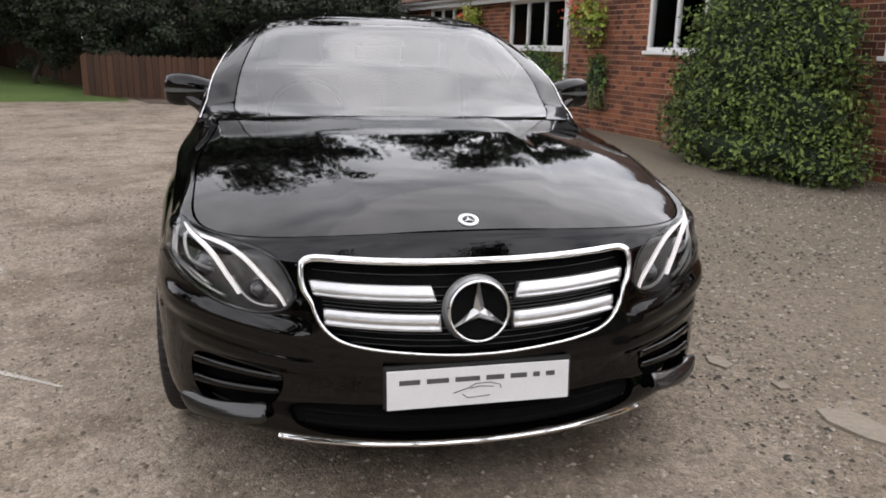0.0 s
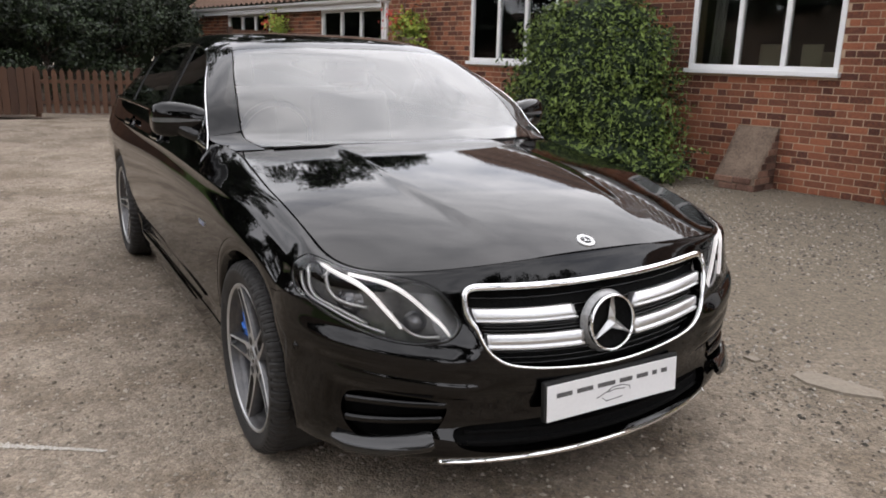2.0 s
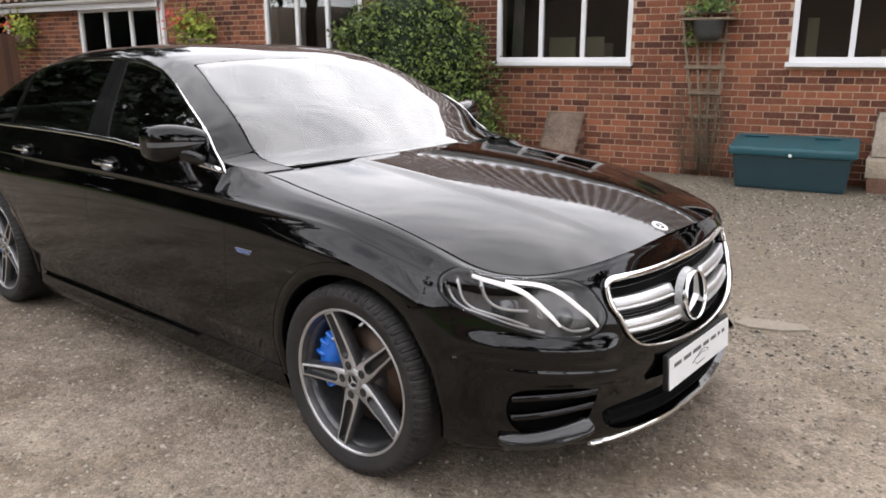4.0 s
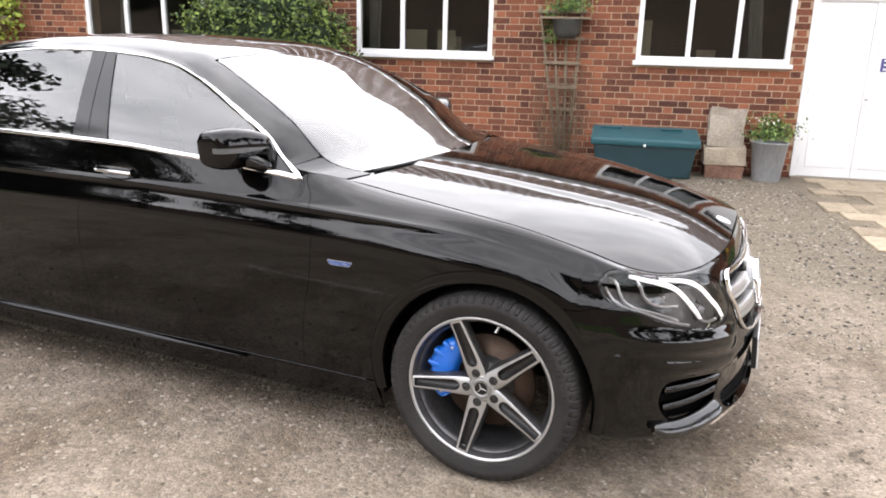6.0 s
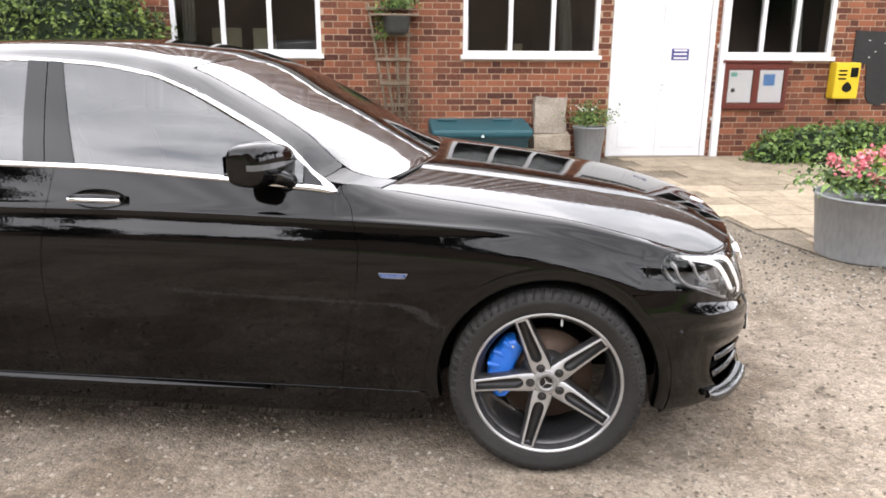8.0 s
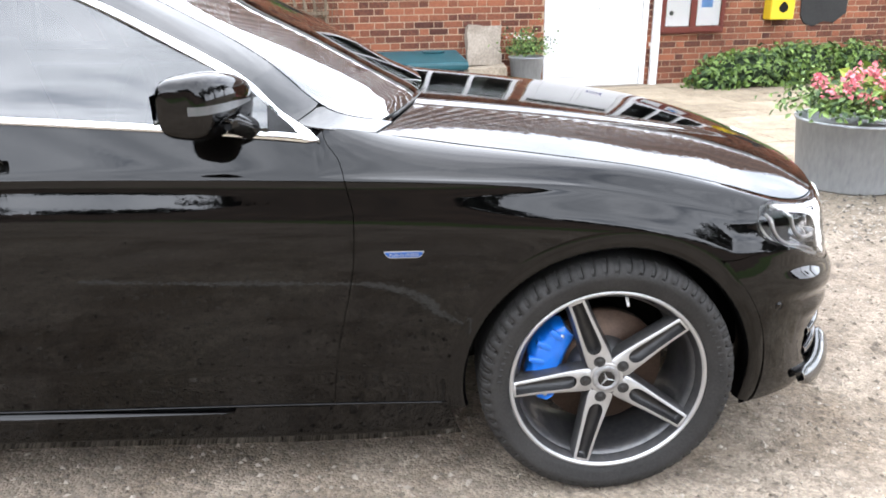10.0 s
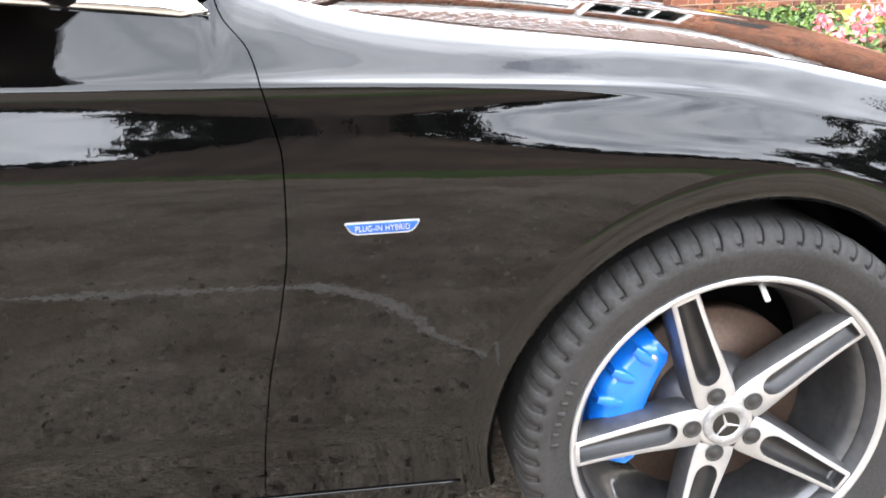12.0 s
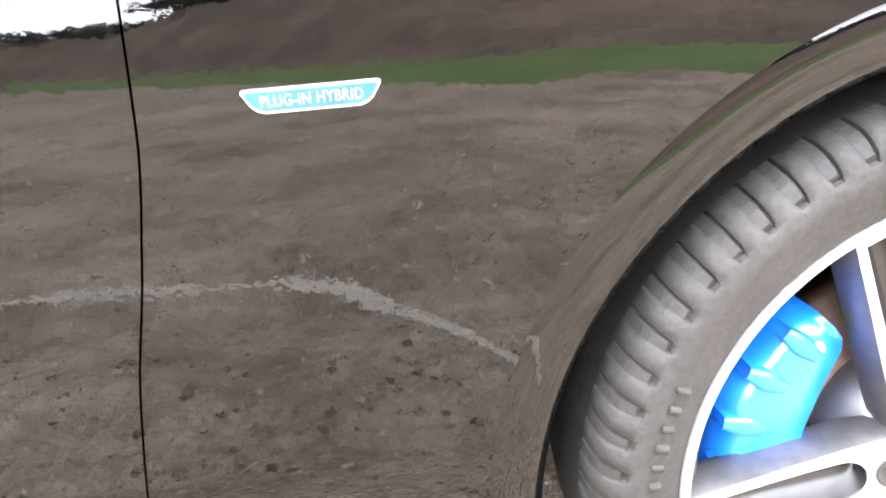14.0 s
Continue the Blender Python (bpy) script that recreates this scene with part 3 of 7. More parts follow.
def far_wood(seed, n, leaf):
    """Leafy depth behind the trees: taller at the end of the yard, low along its open side."""
    q = np.random.default_rng(seed)
    cs, ns = [], []
    for i in range(n):
        a = q.uniform(100, 345)
        r = q.uniform(44, 54)
        x, y = r * math.cos(radians(a)) - 4, r * math.sin(radians(a))
        top = 11 - 8.0 * smooth_(205, 235, a) + 5 * smooth_(300, 345, a)
        top *= .75 + .5 * noise.noise((a * .13, 0, 2)) + .25
        cs.append((x, y, top * q.random() ** .8))
        ns.append((-x, -y, 8))
    v, f = leaves(q, cs, ns, leaf, .5, .15, .9)
    tagged(part("far_wood", mesh_of("far_wood", v, f, flat=True), "leaf_tree_shaded"), "green woodland coloured dark for shade, far behind the trees", "woodland", kind="stuff")


far_wood(31, 15000, 1.5)
# a streak of pale crushed stone, added so the doors reflect a pale line
q = np.random.default_rng(44)
vs, fs = [], []
for i in range(6000):
    x = q.uniform(-1.05, -.19) if i < 4200 else q.uniform(-1.9, -1.0)
    y = -1.93 + .02 * math.sin(x * 3) + q.normal(0, .011 + .007 * math.sin(x * 9)) + .70 * smooth_(-.80, -.02, x) ** 1.5 + .14 * min(x + .5, 0)
    o, r, a = len(vs), q.uniform(.003, .0065), q.uniform(0, 6.3)
    vs += [(x + r * math.cos(a + t), y + r * math.sin(a + t), .002) for t in (0, 1.57, 3.14, 4.71)] + [(x, y, r * .7)]
    fs += [(o, o + 1, o + 4), (o + 1, o + 2, o + 4), (o + 2, o + 3, o + 4), (o + 3, o, o + 4)]
tagged(part("pale_chippings", mesh_of("pale_chippings", vs, fs, flat=True), "chippings"), "thin added streak of pale chippings, reflected in the doors", "gravel", kind="stuff")
LB = "tall broadleaf tree with a dark trunk and dense green crown"
for k, x, y, a, s in ((1, -19.5, -2.6, 20, 1.0), (1, -25.0, -5.0, 70, 1.1), (1, -24.5, -10.5, 300, 1.0), (0, -31, -2, 33, 1.2),
                      (2, -23.0, -7.0, 99, 1.0), (1, -33, -9, 10, 1.2), (0, -30, -16, 77, 1.2), (1, -27, 8.5, 180, 1.1), (0, -31, 13, 80, 1.2),
                      (0, -21, -21, 40, 1.0), 
                      (0, 21, -14, 66, 1.1), (1, 25, -7, 175, 1.1), (0, 27, 0, 320, 1.1), (2, 20, -10.5, 33, 1.0), (1, 29, 8, 10, 1.2), (0, 24, 14, 90, 1.1), (0, -40, -12, 5, 1.3), (1, -42, -3, 205, 1.3), (0, -41, 6, 50, 1.3), (1, -44, -20, 99, 1.3), (0, -38, -26, 20, 1.3)):
    plant_tree(k, x, y, a, s, LB)
for x, y, a, s in ((-20.5, 4.0, 10, .8), (-22.5, -2.0, 80, .8), (-24, 1.5, 150, .9), (-26.5, -4.0, 45, .9), (-28, 6.5, 300, 1.0), (-29, -7.5, 22, 1.0), (-33, 1, 0, 1.1), (-36, -6, 60, 1.2), (-34, -14, 60, 1.1), (-26, -13.5, 130, 1.0),
                   (-18.0, -4.6, 15, .55), (-17.6, -2.6, 110, .5), (-17.4, -.6, 200, .55), (-16.8, 1.2, 300, .5), (-19.5, -6.6, 40, .6), (16, -26, 270, .9), (-17, -25, 270, 1.0), (18, -18, 90, 1.0),
                   (-38, -2, 9, 1.4), (-37, 4, 99, 1.4), (-40, -8, 9, 1.5), (-42, -15, 30, 1.5), (-40, 10, 70, 1.5), (-38, -20, 170, 1.5), (-46, 0, 33, 1.6), (-46, -10, 70, 1.6), (-33, 8, 12, 1.2), (-44, -26, 12, 1.6), (-34, -26, 80, 1.4), (-30, -21, 200, 1.2)):
    plant_tree(3, x, y, a, s, "low spreading shrubby tree, its green leaves coloured dark for shade")

q = np.random.default_rng(77)
for i in range(30):
    x = -18 + 1.15 * i + q.uniform(-.5, .5)
    t = plant_tree(3, x, verge_line(x) - 11.5 - 2.5 * (i % 2) + q.uniform(-.8, .8), q.uniform(0, 360), q.uniform(.32, .5) * (1.45 if -10 < x < 5 else 1), "low brown-green tree on the wooded bank")
    t.location.z = 3.4 + 3.2 * rise(x)


# ---- smooth curves and the car's skin ----
def pchip(xs, ys):
    """Monotone cubic through the knots."""
    xs, ys = np.asarray(xs, float), np.asarray(ys, float)
    h, n = np.diff(xs), len(xs)
    s = np.diff(ys) / h
    m = np.zeros(n)
    m[0], m[-1] = s[0], s[-1]
    for i in range(1, n - 1):
        if s[i - 1] * s[i] > 0:
            w1, w2 = 2 * h[i] + h[i - 1], h[i] + 2 * h[i - 1]
            m[i] = (w1 + w2) / (w1 / s[i - 1] + w2 / s[i])

    def f(x):
        x = np.clip(np.asarray(x, float), xs[0], xs[-1])
        i = np.clip(np.searchsorted(xs, x) - 1, 0, n - 2)
        t = (x - xs[i]) / h[i]
        return ((1 + 2 * t) * (1 - t) ** 2 * ys[i] + t * (1 - t) ** 2 * h[i] * m[i]
                + t * t * (3 - 2 * t) * ys[i + 1] + t * t * (t - 1) * h[i] * m[i + 1])
    return f


def spline(xs, ys):
    """Natural cubic through the knots."""
    xs, ys = np.asarray(xs, float), np.asarray(ys, float)
    h, n = np.diff(xs), len(xs)
    a, b = np.eye(n), np.zeros(n)
    for i in range(1, n - 1):
        a[i, i - 1], a[i, i], a[i, i + 1] = h[i - 1], 2 * (h[i - 1] + h[i]), h[i]
        b[i] = 6 * ((ys[i + 1] - ys[i]) / h[i] - (ys[i] - ys[i - 1]) / h[i - 1])
    k = np.linalg.solve(a, b)

    def f(x):
        x = np.clip(np.asarray(x, float), xs[0], xs[-1])
        i = np.clip(np.searchsorted(xs, x) - 1, 0, n - 2)
        d1, d2 = xs[i + 1] - x, x - xs[i]
        return ((k[i] * d1 ** 3 + k[i + 1] * d2 ** 3) / (6 * h[i])
                + (ys[i] / h[i] - k[i] * h[i] / 6) * d1 + (ys[i + 1] / h[i] - k[i + 1] * h[i] / 6) * d2)
    return f


def smooth(a, b, x):
    t = np.clip((np.asarray(x, float) - a) / (b - a), 0, 1)
    return t * t * (3 - 2 * t)


# bonnet: a height over the plan
BON_Z = spline((-0.75, -0.5, -0.3, 0.0, 0.3, 0.5, 0.62, 0.70), (1.012, 0.995, 0.978, 0.945, 0.900, 0.857, 0.819, 0.786))
BON_D = pchip((-0.7, -0.35, 0.0, 0.3, 0.52, 0.71), (0.028, 0.052, 0.055, 0.078, 0.106, 0.116))


def bonnet(x, y):
    a = np.abs(y)
    ridge = 0.38 - 0.10 * smooth(0.0, 0.75, x)
    return BON_Z(x) - BON_D(x) * (a / 0.8) ** 2.6 + 0.006 * (1 - smooth(ridge - 0.02, ridge + 0.05, a)) * smooth(0.68, 0.3, x)


# plan of the line between bonnet and wing
TOP_Y = pchip((-3.75, -3.2, -2.94, -2.2, -1.4, -0.95, -0.78, -0.722, -0.704, -0.645, -0.585, -0.5, -0.35, 0.0, 0.3),
              (0.80, 0.855, 0.862, 0.862, 0.862, 0.856, 0.846, 0.842, 0.807, 0.787, 0.767, 0.758, 0.768, 0.790, 0.784))
TOP_ZD = pchip((-3.75, -3.2, -2.2, -1.6, -1.17, -0.78, -0.722, -0.704, -0.645, -0.585, -0.5),
               (1.00, 1.03, 1.04, 1.034, 1.010, 0.977, 0.972, 0.993, 0.986, 0.974, 0.962))
STN = (-3.75, -3.2, -2.94, -2.2, -1.4, -0.65, -0.3, 0.0, 0.3)
# lines along the body: y and z at the stations, then front x, front z and squareness of the nose
LINES = [
    ((.80, .850, .868, .872, .872, .872, .866, .855, .830), (.25, .22, .19, .150, .150, .150, .165, .195, .205), .750, .176, 2.1),
    ((.85, .885, .890, .878, .878, .880, .888, .892, .880), (.30, .29, .29, .270, .270, .270, .265, .260, .255), .818, .203, 2.15),
    ((.88, .915, .920, .905, .905, .908, .912, .914, .900), (.42, .42, .42, .400, .400, .400, .400, .400, .390), .806, .312, 2.15),
    ((.885, .925, .932, .926, .926, .926, .926, .922, .905), (.60, .60, .60, .580, .580, .580, .580, .575, .550), .824, .430, 2.1),
    ((.875, .918, .925, .919, .919, .919, .919, .914, .890), (.78, .78, .78, .770, .770, .760, .760, .748, .670), .798, .579, 2.15),
    ((.848, .888, .896, .900, .900, .900, .892, .867, .853), (.90, .905, .905, .902, .906, .889, .872, .838, .765), .742, .694, 2.5),
]
TOP_A, TOP_N = 0.400, 2.8
LINE_Y = [spline(STN, l[0]) for l in LINES]
LINE_Z = [spline(STN, l[1]) for l in LINES]
SPREAD = pchip((-4, -0.4, -0.05, 0.14, 0.3), (0.007, 0.007, 0.0145, 0.0145, 0.032))


def _lame(u, b, a, n):
    th = np.clip(u, 0, 1) * np.pi / 2
    return 0.3 + a * np.sin(th) ** (2 / n), b * np.maximum(np.cos(th), 0) ** (2 / n)


def rails(u):
    """The lines at u: u up to 0 lies along the side at x = 0.3 + u, 0 to 1 runs round the nose to the middle."""
    u = np.asarray(u, float)
    xs, uf = np.minimum(0.3 + u, 0.3), np.clip(u, 0, 1)
    w = uf * uf * (3 - 2 * uf)
    out = []
    for (ys, zs, fx, fz, n), fy, fzz in zip(LINES, LINE_Y, LINE_Z):
        sy, sz = fy(xs), fzz(xs)
        nx, ny = _lame(uf, sy, fx - 0.3, n)
        out.append((np.where(u <= 0, xs, nx), ny, sz + (fz - sz) * w))
    sy = TOP_Y(xs)
    nx, ny = _lame(uf, sy, TOP_A, TOP_N)
    tx = np.where(u <= 0, xs, nx)
    blend = smooth(-0.62, -0.5, tx)
    tz = TOP_ZD(xs) * (1 - blend) + bonnet(tx, ny) * blend
    top = (tx, ny, tz)
    c, d, s = out[5], out[4], SPREAD(xs)
    lower = tuple(c[k] + (d[k] - c[k]) * s / 0.13 + (0.002 if k == 1 else 0) * (0.035 - s) / 0.028 for k in range(3))
    upper = tuple(c[k] + (top[k] - c[k]) * s / 0.13 + (0, 0.003, 0.002)[k] * (s - 0.007) / 0.028 for k in range(3))
    return out[:5] + [lower, c, upper, top]


# fullness of the flank below the crease
BELLY = spline((0, 0.08, 0.16, 0.24, 0.3, 0.36, 0.4, 0.44, 0.48, 0.52, 0.56, 0.6, 0.63, 0.66, 0.68, 0.7, 0.715, 0.73, 0.745, 0.755, 0.765, 0.775, 0.785, 0.79, 0.82, 0.9, 1), (-0.01858, -0.01678, -0.01581, -0.01522, -0.01520, -0.01422, -0.01295, -0.01012, -0.00684, -0.00358, -0.00066, 0.00160, 0.00277, 0.00322, 0.00279, 0.00125, -0.00045, -0.00210, -0.00319, -0.00335, -0.00293, -0.00200, -0.00071, 0.00000, 0.00000, 0.00000, 0.00000))
VK = np.array([0, .06, .2, .42, .64, .79, .81, .83, 1.0])


def skin(u, v):
    """A point of the body's side and nose; v rises from the sill to the bonnet line."""
    u, v = np.broadcast_arrays(np.asarray(u, float), np.asarray(v, float))
    mir = np.where(u > 1, -1.0, 1.0)
    r = rails(np.where(u > 1, 2 - u, u))
    out = []
    over = smooth(-1.08, -.85, u) * smooth(.35, .05, np.where(u > 1, 2 - u, u))
    for k in range(3):
        p = [q[k] for q in r]
        h = np.diff(VK)
        s = [(p[i + 1] - p[i]) / h[i] for i in range(8)]
        m = [s[0]]
        for i in range(1, 8):
            if k == 1:
                w1, w2 = 2 * h[i] + h[i - 1], h[i] + 2 * h[i - 1]
                ok = s[i - 1] * s[i] > 0
                with np.errstate(all="ignore"):
                    q = (w1 + w2) / (w1 / s[i - 1] + w2 / s[i])
                m.append(np.where(ok, q, 0.0))
            else:
                m.append((s[i - 1] * h[i] + s[i] * h[i - 1]) / (h[i] + h[i - 1]))
        # the wing turns over towards the bonnet
        m.append(s[7] * (1 + over * (0, .75, -.62)[k]))
        val = np.zeros_like(u)
        for i in range(8):
            t = (v - VK[i]) / h[i]
            hit = (v >= VK[i]) & ((v < VK[i + 1]) | (i == 7))
            t = np.clip(t, 0, 1)
            c = ((1 + 2 * t) * (1 - t) ** 2 * p[i] + t * (1 - t) ** 2 * h[i] * m[i]
                 + t * t * (3 - 2 * t) * p[i + 1] + t * t * (t - 1) * h[i] * m[i + 1])
            val = np.where(hit, c, val)
        out.append(val)
    out[1] = out[1] + BELLY(v) * smooth(-.25, -.62, u)
    # ledges under the lamp and over the corner duct
    uf = np.where(u > 1, 2 - u, u)
    d = 0.017 * smooth(.58, .505, v) * smooth(.40, .475, v) * smooth(.12, .32, uf) * smooth(.70, .61, uf)
    d = d + 0.010 * smooth(.435, .375, v) * smooth(.30, .35, v) * smooth(.26, .36, uf) * smooth(.74, .64, uf)
    th = np.clip(uf, 0, 1) * np.pi / 2
    return np.stack([out[0] + d * np.sin(th), (out[1] + d * np.cos(th)) * mir, out[2]], -1)


# roof, screens and pillars: sections between the two side arches
ARCH_S = (0, 1, 2, 3, 4, 5, 6, 7, 8, 9, 10, 11, 12)
ARCH_X = pchip(ARCH_S, (-.585, -.765, -.894, -1.073, -1.288, -1.435, -1.684, -1.94, -2.21, -2.55, -2.85, -3.10, -3.30))
ARCH_Y = pchip(ARCH_S, (.764, .826, .805, .762, .697, .664, .640, .634, .636, .660, .715, .780, .830))
ARCH_Z = pchip(ARCH_S, (.972, 1.008, 1.116, 1.211, 1.305, 1.349, 1.381, 1.390, 1.383, 1.345, 1.245, 1.115, 1.035))
ARCH_F = pchip(ARCH_S, (.145, .24, .125, .070, .048, .030, .010, 0, -.01, -.04, -.10, -.16, -.20))
ARCH_H = pchip(ARCH_S, (.015, .018, .035, .048, .060, .062, .062, .058, .056, .055, .050, .035, .020))


def canopy(s, w):
    s, w = np.broadcast_arrays(np.asarray(s, float), np.asarray(w, float))
    a = np.abs(w)
    e = 0.030 * smooth(.3, 3.0, s) * smooth(11.8, 9.5, s)
    z = ARCH_Z(s) + (ARCH_H(s) - .75 * e) * (1 - a ** 3) + e * (1 - np.clip((a - .78) / .22, 0, 1) ** 2)
    return np.stack([ARCH_X(s) + ARCH_F(s) * (1 - a ** 2), ARCH_Y(s) * w, z], -1)


_S = np.linspace(0, 12, 241)
ARCH_AT = pchip(-ARCH_X(_S), ARCH_Z(_S))


def side_glass(x, z):
    x, z = np.broadcast_arrays(np.asarray(x, float), np.asarray(z, float))
    t = np.clip((z - 1.0) / 0.39, 0, 1)
    return np.stack([x, 0.858 - 0.228 * t ** 1.2, z], -1)


# ---- the car ----
def poly_sd(poly):
    """Signed distance to a closed outline, positive inside."""
    q = np.asarray(poly, float)

    def f(a, b):
        a, b = np.asarray(a, float), np.asarray(b, float)
        d, inside = np.full(a.shape, 9.0), np.zeros(a.shape, bool)
        for i in range(len(q)):
            x0, y0 = q[i]
            x1, y1 = q[(i + 1) % len(q)]
            ex, ey = x1 - x0, y1 - y0
            t = np.clip(((a - x0) * ex + (b - y0) * ey) / (ex * ex + ey * ey), 0, 1)
            d = np.minimum(d, np.hypot(a - x0 - t * ex, b - y0 - t * ey))
            cr = (y0 > b) != (y1 > b)
            with np.errstate(all="ignore"):
                inside ^= cr & (a < (x1 - x0) * (b - y0) / (y1 - y0 if y1 != y0 else 1e-9) + x0)
        return np.where(inside, d, -d)
    return f


def round_outline(pts, n=6):
    """A closed smooth line through the points, with corners drawn in (Chaikin)."""
    q = [np.array(p, float) for p in pts]
    for _ in range(n):
        q = [c for i in range(len(q)) for c in (q[i] * .75 + q[(i + 1) % len(q)] * .25, q[i] * .25 + q[(i + 1) % len(q)] * .75)]
        if len(q) > 90:
            break
    return q


def panel(name, fn, us, vs, cuts=(), flange=0.012, mirror=False, out=None, sink=0.0):
    """The part of the surface fn(u, v) that all cuts(u, v, point) leave, with true normals and a turned-in edge."""
    us, vs = np.asarray(us, float), np.asarray(vs, float)
    out = out or (-1.0 if fn in (skin, side_glass) else 1.0)

    def normal(u, v):
        e = 1e-4
        a = fn(u + e, v) - fn(u - e, v)
        b = fn(u, v + e) - fn(u, v - e)
        n = np.cross(a, b) * out
        return n / (np.linalg.norm(n, axis=-1, keepdims=True) + 1e-15)

    def value(u, v):
        p = fn(u, v)
        g = np.full(p.shape[:-1], 9.0)
        for c in cuts:
            g = np.minimum(g, c(u, v, p))
        return g
    U, V = np.meshgrid(us, vs, indexing="ij")
    G = value(U, V) if cuts else np.ones(U.shape)
    index, uv, faces = {}, [], []

    def vert(u, v):
        k = (round(u, 7), round(v, 7))
        if k not in index:
            index[k] = len(uv)
            uv.append((u, v))
        return index[k]
    crossing = {}
    if cuts:
        ends = []
        for da, db in ((1, 0), (0, 1)):
            A, B = G[:len(us) - da, :len(vs) - db], G[da:, db:]
            for i, j in np.argwhere((A > 0) != (B > 0)):
                ends.append((i, j, i + da, j + db))
        if ends:
            e = np.array(ends)
            u0, v0, u1, v1 = us[e[:, 0]], vs[e[:, 1]], us[e[:, 2]], vs[e[:, 3]]
            pos = G[e[:, 0], e[:, 1]] > 0
            lo, hi = np.zeros(len(e)), np.ones(len(e))
            for _ in range(9):
                mid = (lo + hi) / 2
                same = (value(u0 + (u1 - u0) * mid, v0 + (v1 - v0) * mid) > 0) == pos
                lo, hi = np.where(same, mid, lo), np.where(same, hi, mid)
            t = (lo + hi) / 2
            for k, uu_, vv_ in zip(ends, u0 + (u1 - u0) * t, v0 + (v1 - v0) * t):
                crossing[k] = (float(uu_), float(vv_))
    for i in range(len(us) - 1):
        for j in range(len(vs) - 1):
            q = ((i, j), (i + 1, j), (i + 1, j + 1), (i, j + 1))
            g = [G[a] for a in q]
            if max(g) <= 0:
                continue
            c = [(us[a], vs[b]) for a, b in q]
            if min(g) > 0:
                faces.append([vert(*a) for a in c])
                continue
            f = []
            for k in range(4):
                a, b = k, (k + 1) % 4
                if g[a] > 0:
                    f.append(vert(*c[a]))
                if (g[a] > 0) != (g[b] > 0):
                    f.append(vert(*crossing[(*min(q[a], q[b]), *max(q[a], q[b]))]))
            f = [x for n_, x in enumerate(f) if x != f[n_ - 1]]
            if len(f) > 2:
                faces.append(f)
    u, v = np.array(uv).T
    P, N = fn(u, v), normal(u, v)
    if sink:
        P = P - N * sink
    verts, norms = list(P), list(N)
    if flange:
        count = {}
        for f in faces:
            for a, b in zip(f, f[1:] + f[:1]):
                count[(a, b)] = count.get((a, b), 0) + 1
        for (a, b) in [e for e in count if (e[1], e[0]) not in count]:
            o = len(verts)
            d = P[b] - P[a]
            s = np.cross(d, N[a])
            s = s / (np.linalg.norm(s) + 1e-12) * out
            verts += [P[a], P[b], P[b] - N[b] * flange, P[a] - N[a] * flange]
            norms += [s] * 4
            faces.append([o + 1, o, o + 3, o + 2])
    if out < 0:
        faces = [f[::-1] for f in faces]
    if mirror:
        verts = [p * (1, -1, 1) for p in verts]
        norms = [p * (1, -1, 1) for p in norms]
        faces = [f[::-1] for f in faces]
    return mesh_of(name, verts, faces, norms)


def on_skin(u, v, lift=0.0, side=-1):
    """Points of the skin and their normals, on the given side of the car."""
    u, v = np.broadcast_arrays(np.asarray(u, float), np.asarray(v, float))
    e = 1e-4
    n = np.cross(skin(u + e, v) - skin(u - e, v), skin(u, v + e) - skin(u, v - e))
    n /= np.linalg.norm(n, axis=-1, keepdims=True) + 1e-15
    n = -n
    p = skin(u, v) + n * lift
    return p * (1, side, 1), n * (1, side, 1)


def dense(pts, n=24):
    """A smooth line of n points through a few (u, v)."""
    q = np.asarray(pts, float)
    t = np.linspace(0, 1, len(q))
    s = np.linspace(0, 1, n)
    return np.stack([spline(t, q[:, k])(s) if len(q) > 2 else np.interp(s, t, q[:, k]) for k in range(q.shape[1])], -1)


car = thing("car", "glossy black saloon car with chrome trim parked on gravel", "car")
GAP = 0.0010
ARCH_R = 0.418
DOOR_F = pchip((.2, .3, .49, .6, .70, .80, .85, .925, .965, .985, 1.06), (-.72, -.712, -.683, -.657, -.640, -.636, -.646, -.668, -.700, -.708, -.73))
DOOR_R = pchip((.2, .6, .85, 1.06), (-1.752, -1.75, -1.722, -1.68))
DOOR_B = pchip((.2, .42, .6, .8, 1.06), (-2.45, -2.47, -2.53, -2.585, -2.62))
arch_f = lambda u, v, p: np.hypot(p[..., 0], p[..., 2] - 0.335) - ARCH_R
arch_b = lambda u, v, p: np.hypot(p[..., 0] + 2.939, p[..., 2] - 0.335) - ARCH_R
SEAM = lambda u: 0.585 + (u + 0.07) * 0.50
LAMP = round_outline([(.045, .80), (.085, .875), (.16, .955), (.33, .94), (.47, .885), (.60, .83), (.655, .77), (.635, .61), (.56, .565), (.45, .565), (.36, .59),
                      (.25, .635), (.15, .70), (.08, .755)])
lamp_sd = poly_sd(LAMP)
GRILLE_H = [(.675, .80), (.70, .824), (.74, .826), (.87, .822), (1.0, .820)]
GRILLE_L = [(.672, .745), (.682, .65), (.70, .562), (.738, .508), (.80, .491), (.9, .482), (1.0, .475)]
GRILLE = round_outline(GRILLE_H + [(2 - a, b) for a, b in GRILLE_H[-2::-1]] + [(2 - a, b) for a, b in GRILLE_L] + GRILLE_L[-2::-1], 3)
grille_sd = poly_sd(GRILLE)
DUCT = round_outline([(.36, .290), (.44, .306), (.575, .306), (.622, .272), (.605, .185), (.575, .150), (.43, .110), (.36, .118), (.325, .17), (.332, .25)])
duct_sd = poly_sd(DUCT)
MOUTH_H = [(.64, .185), (.85, .200), (1.0, .205)]
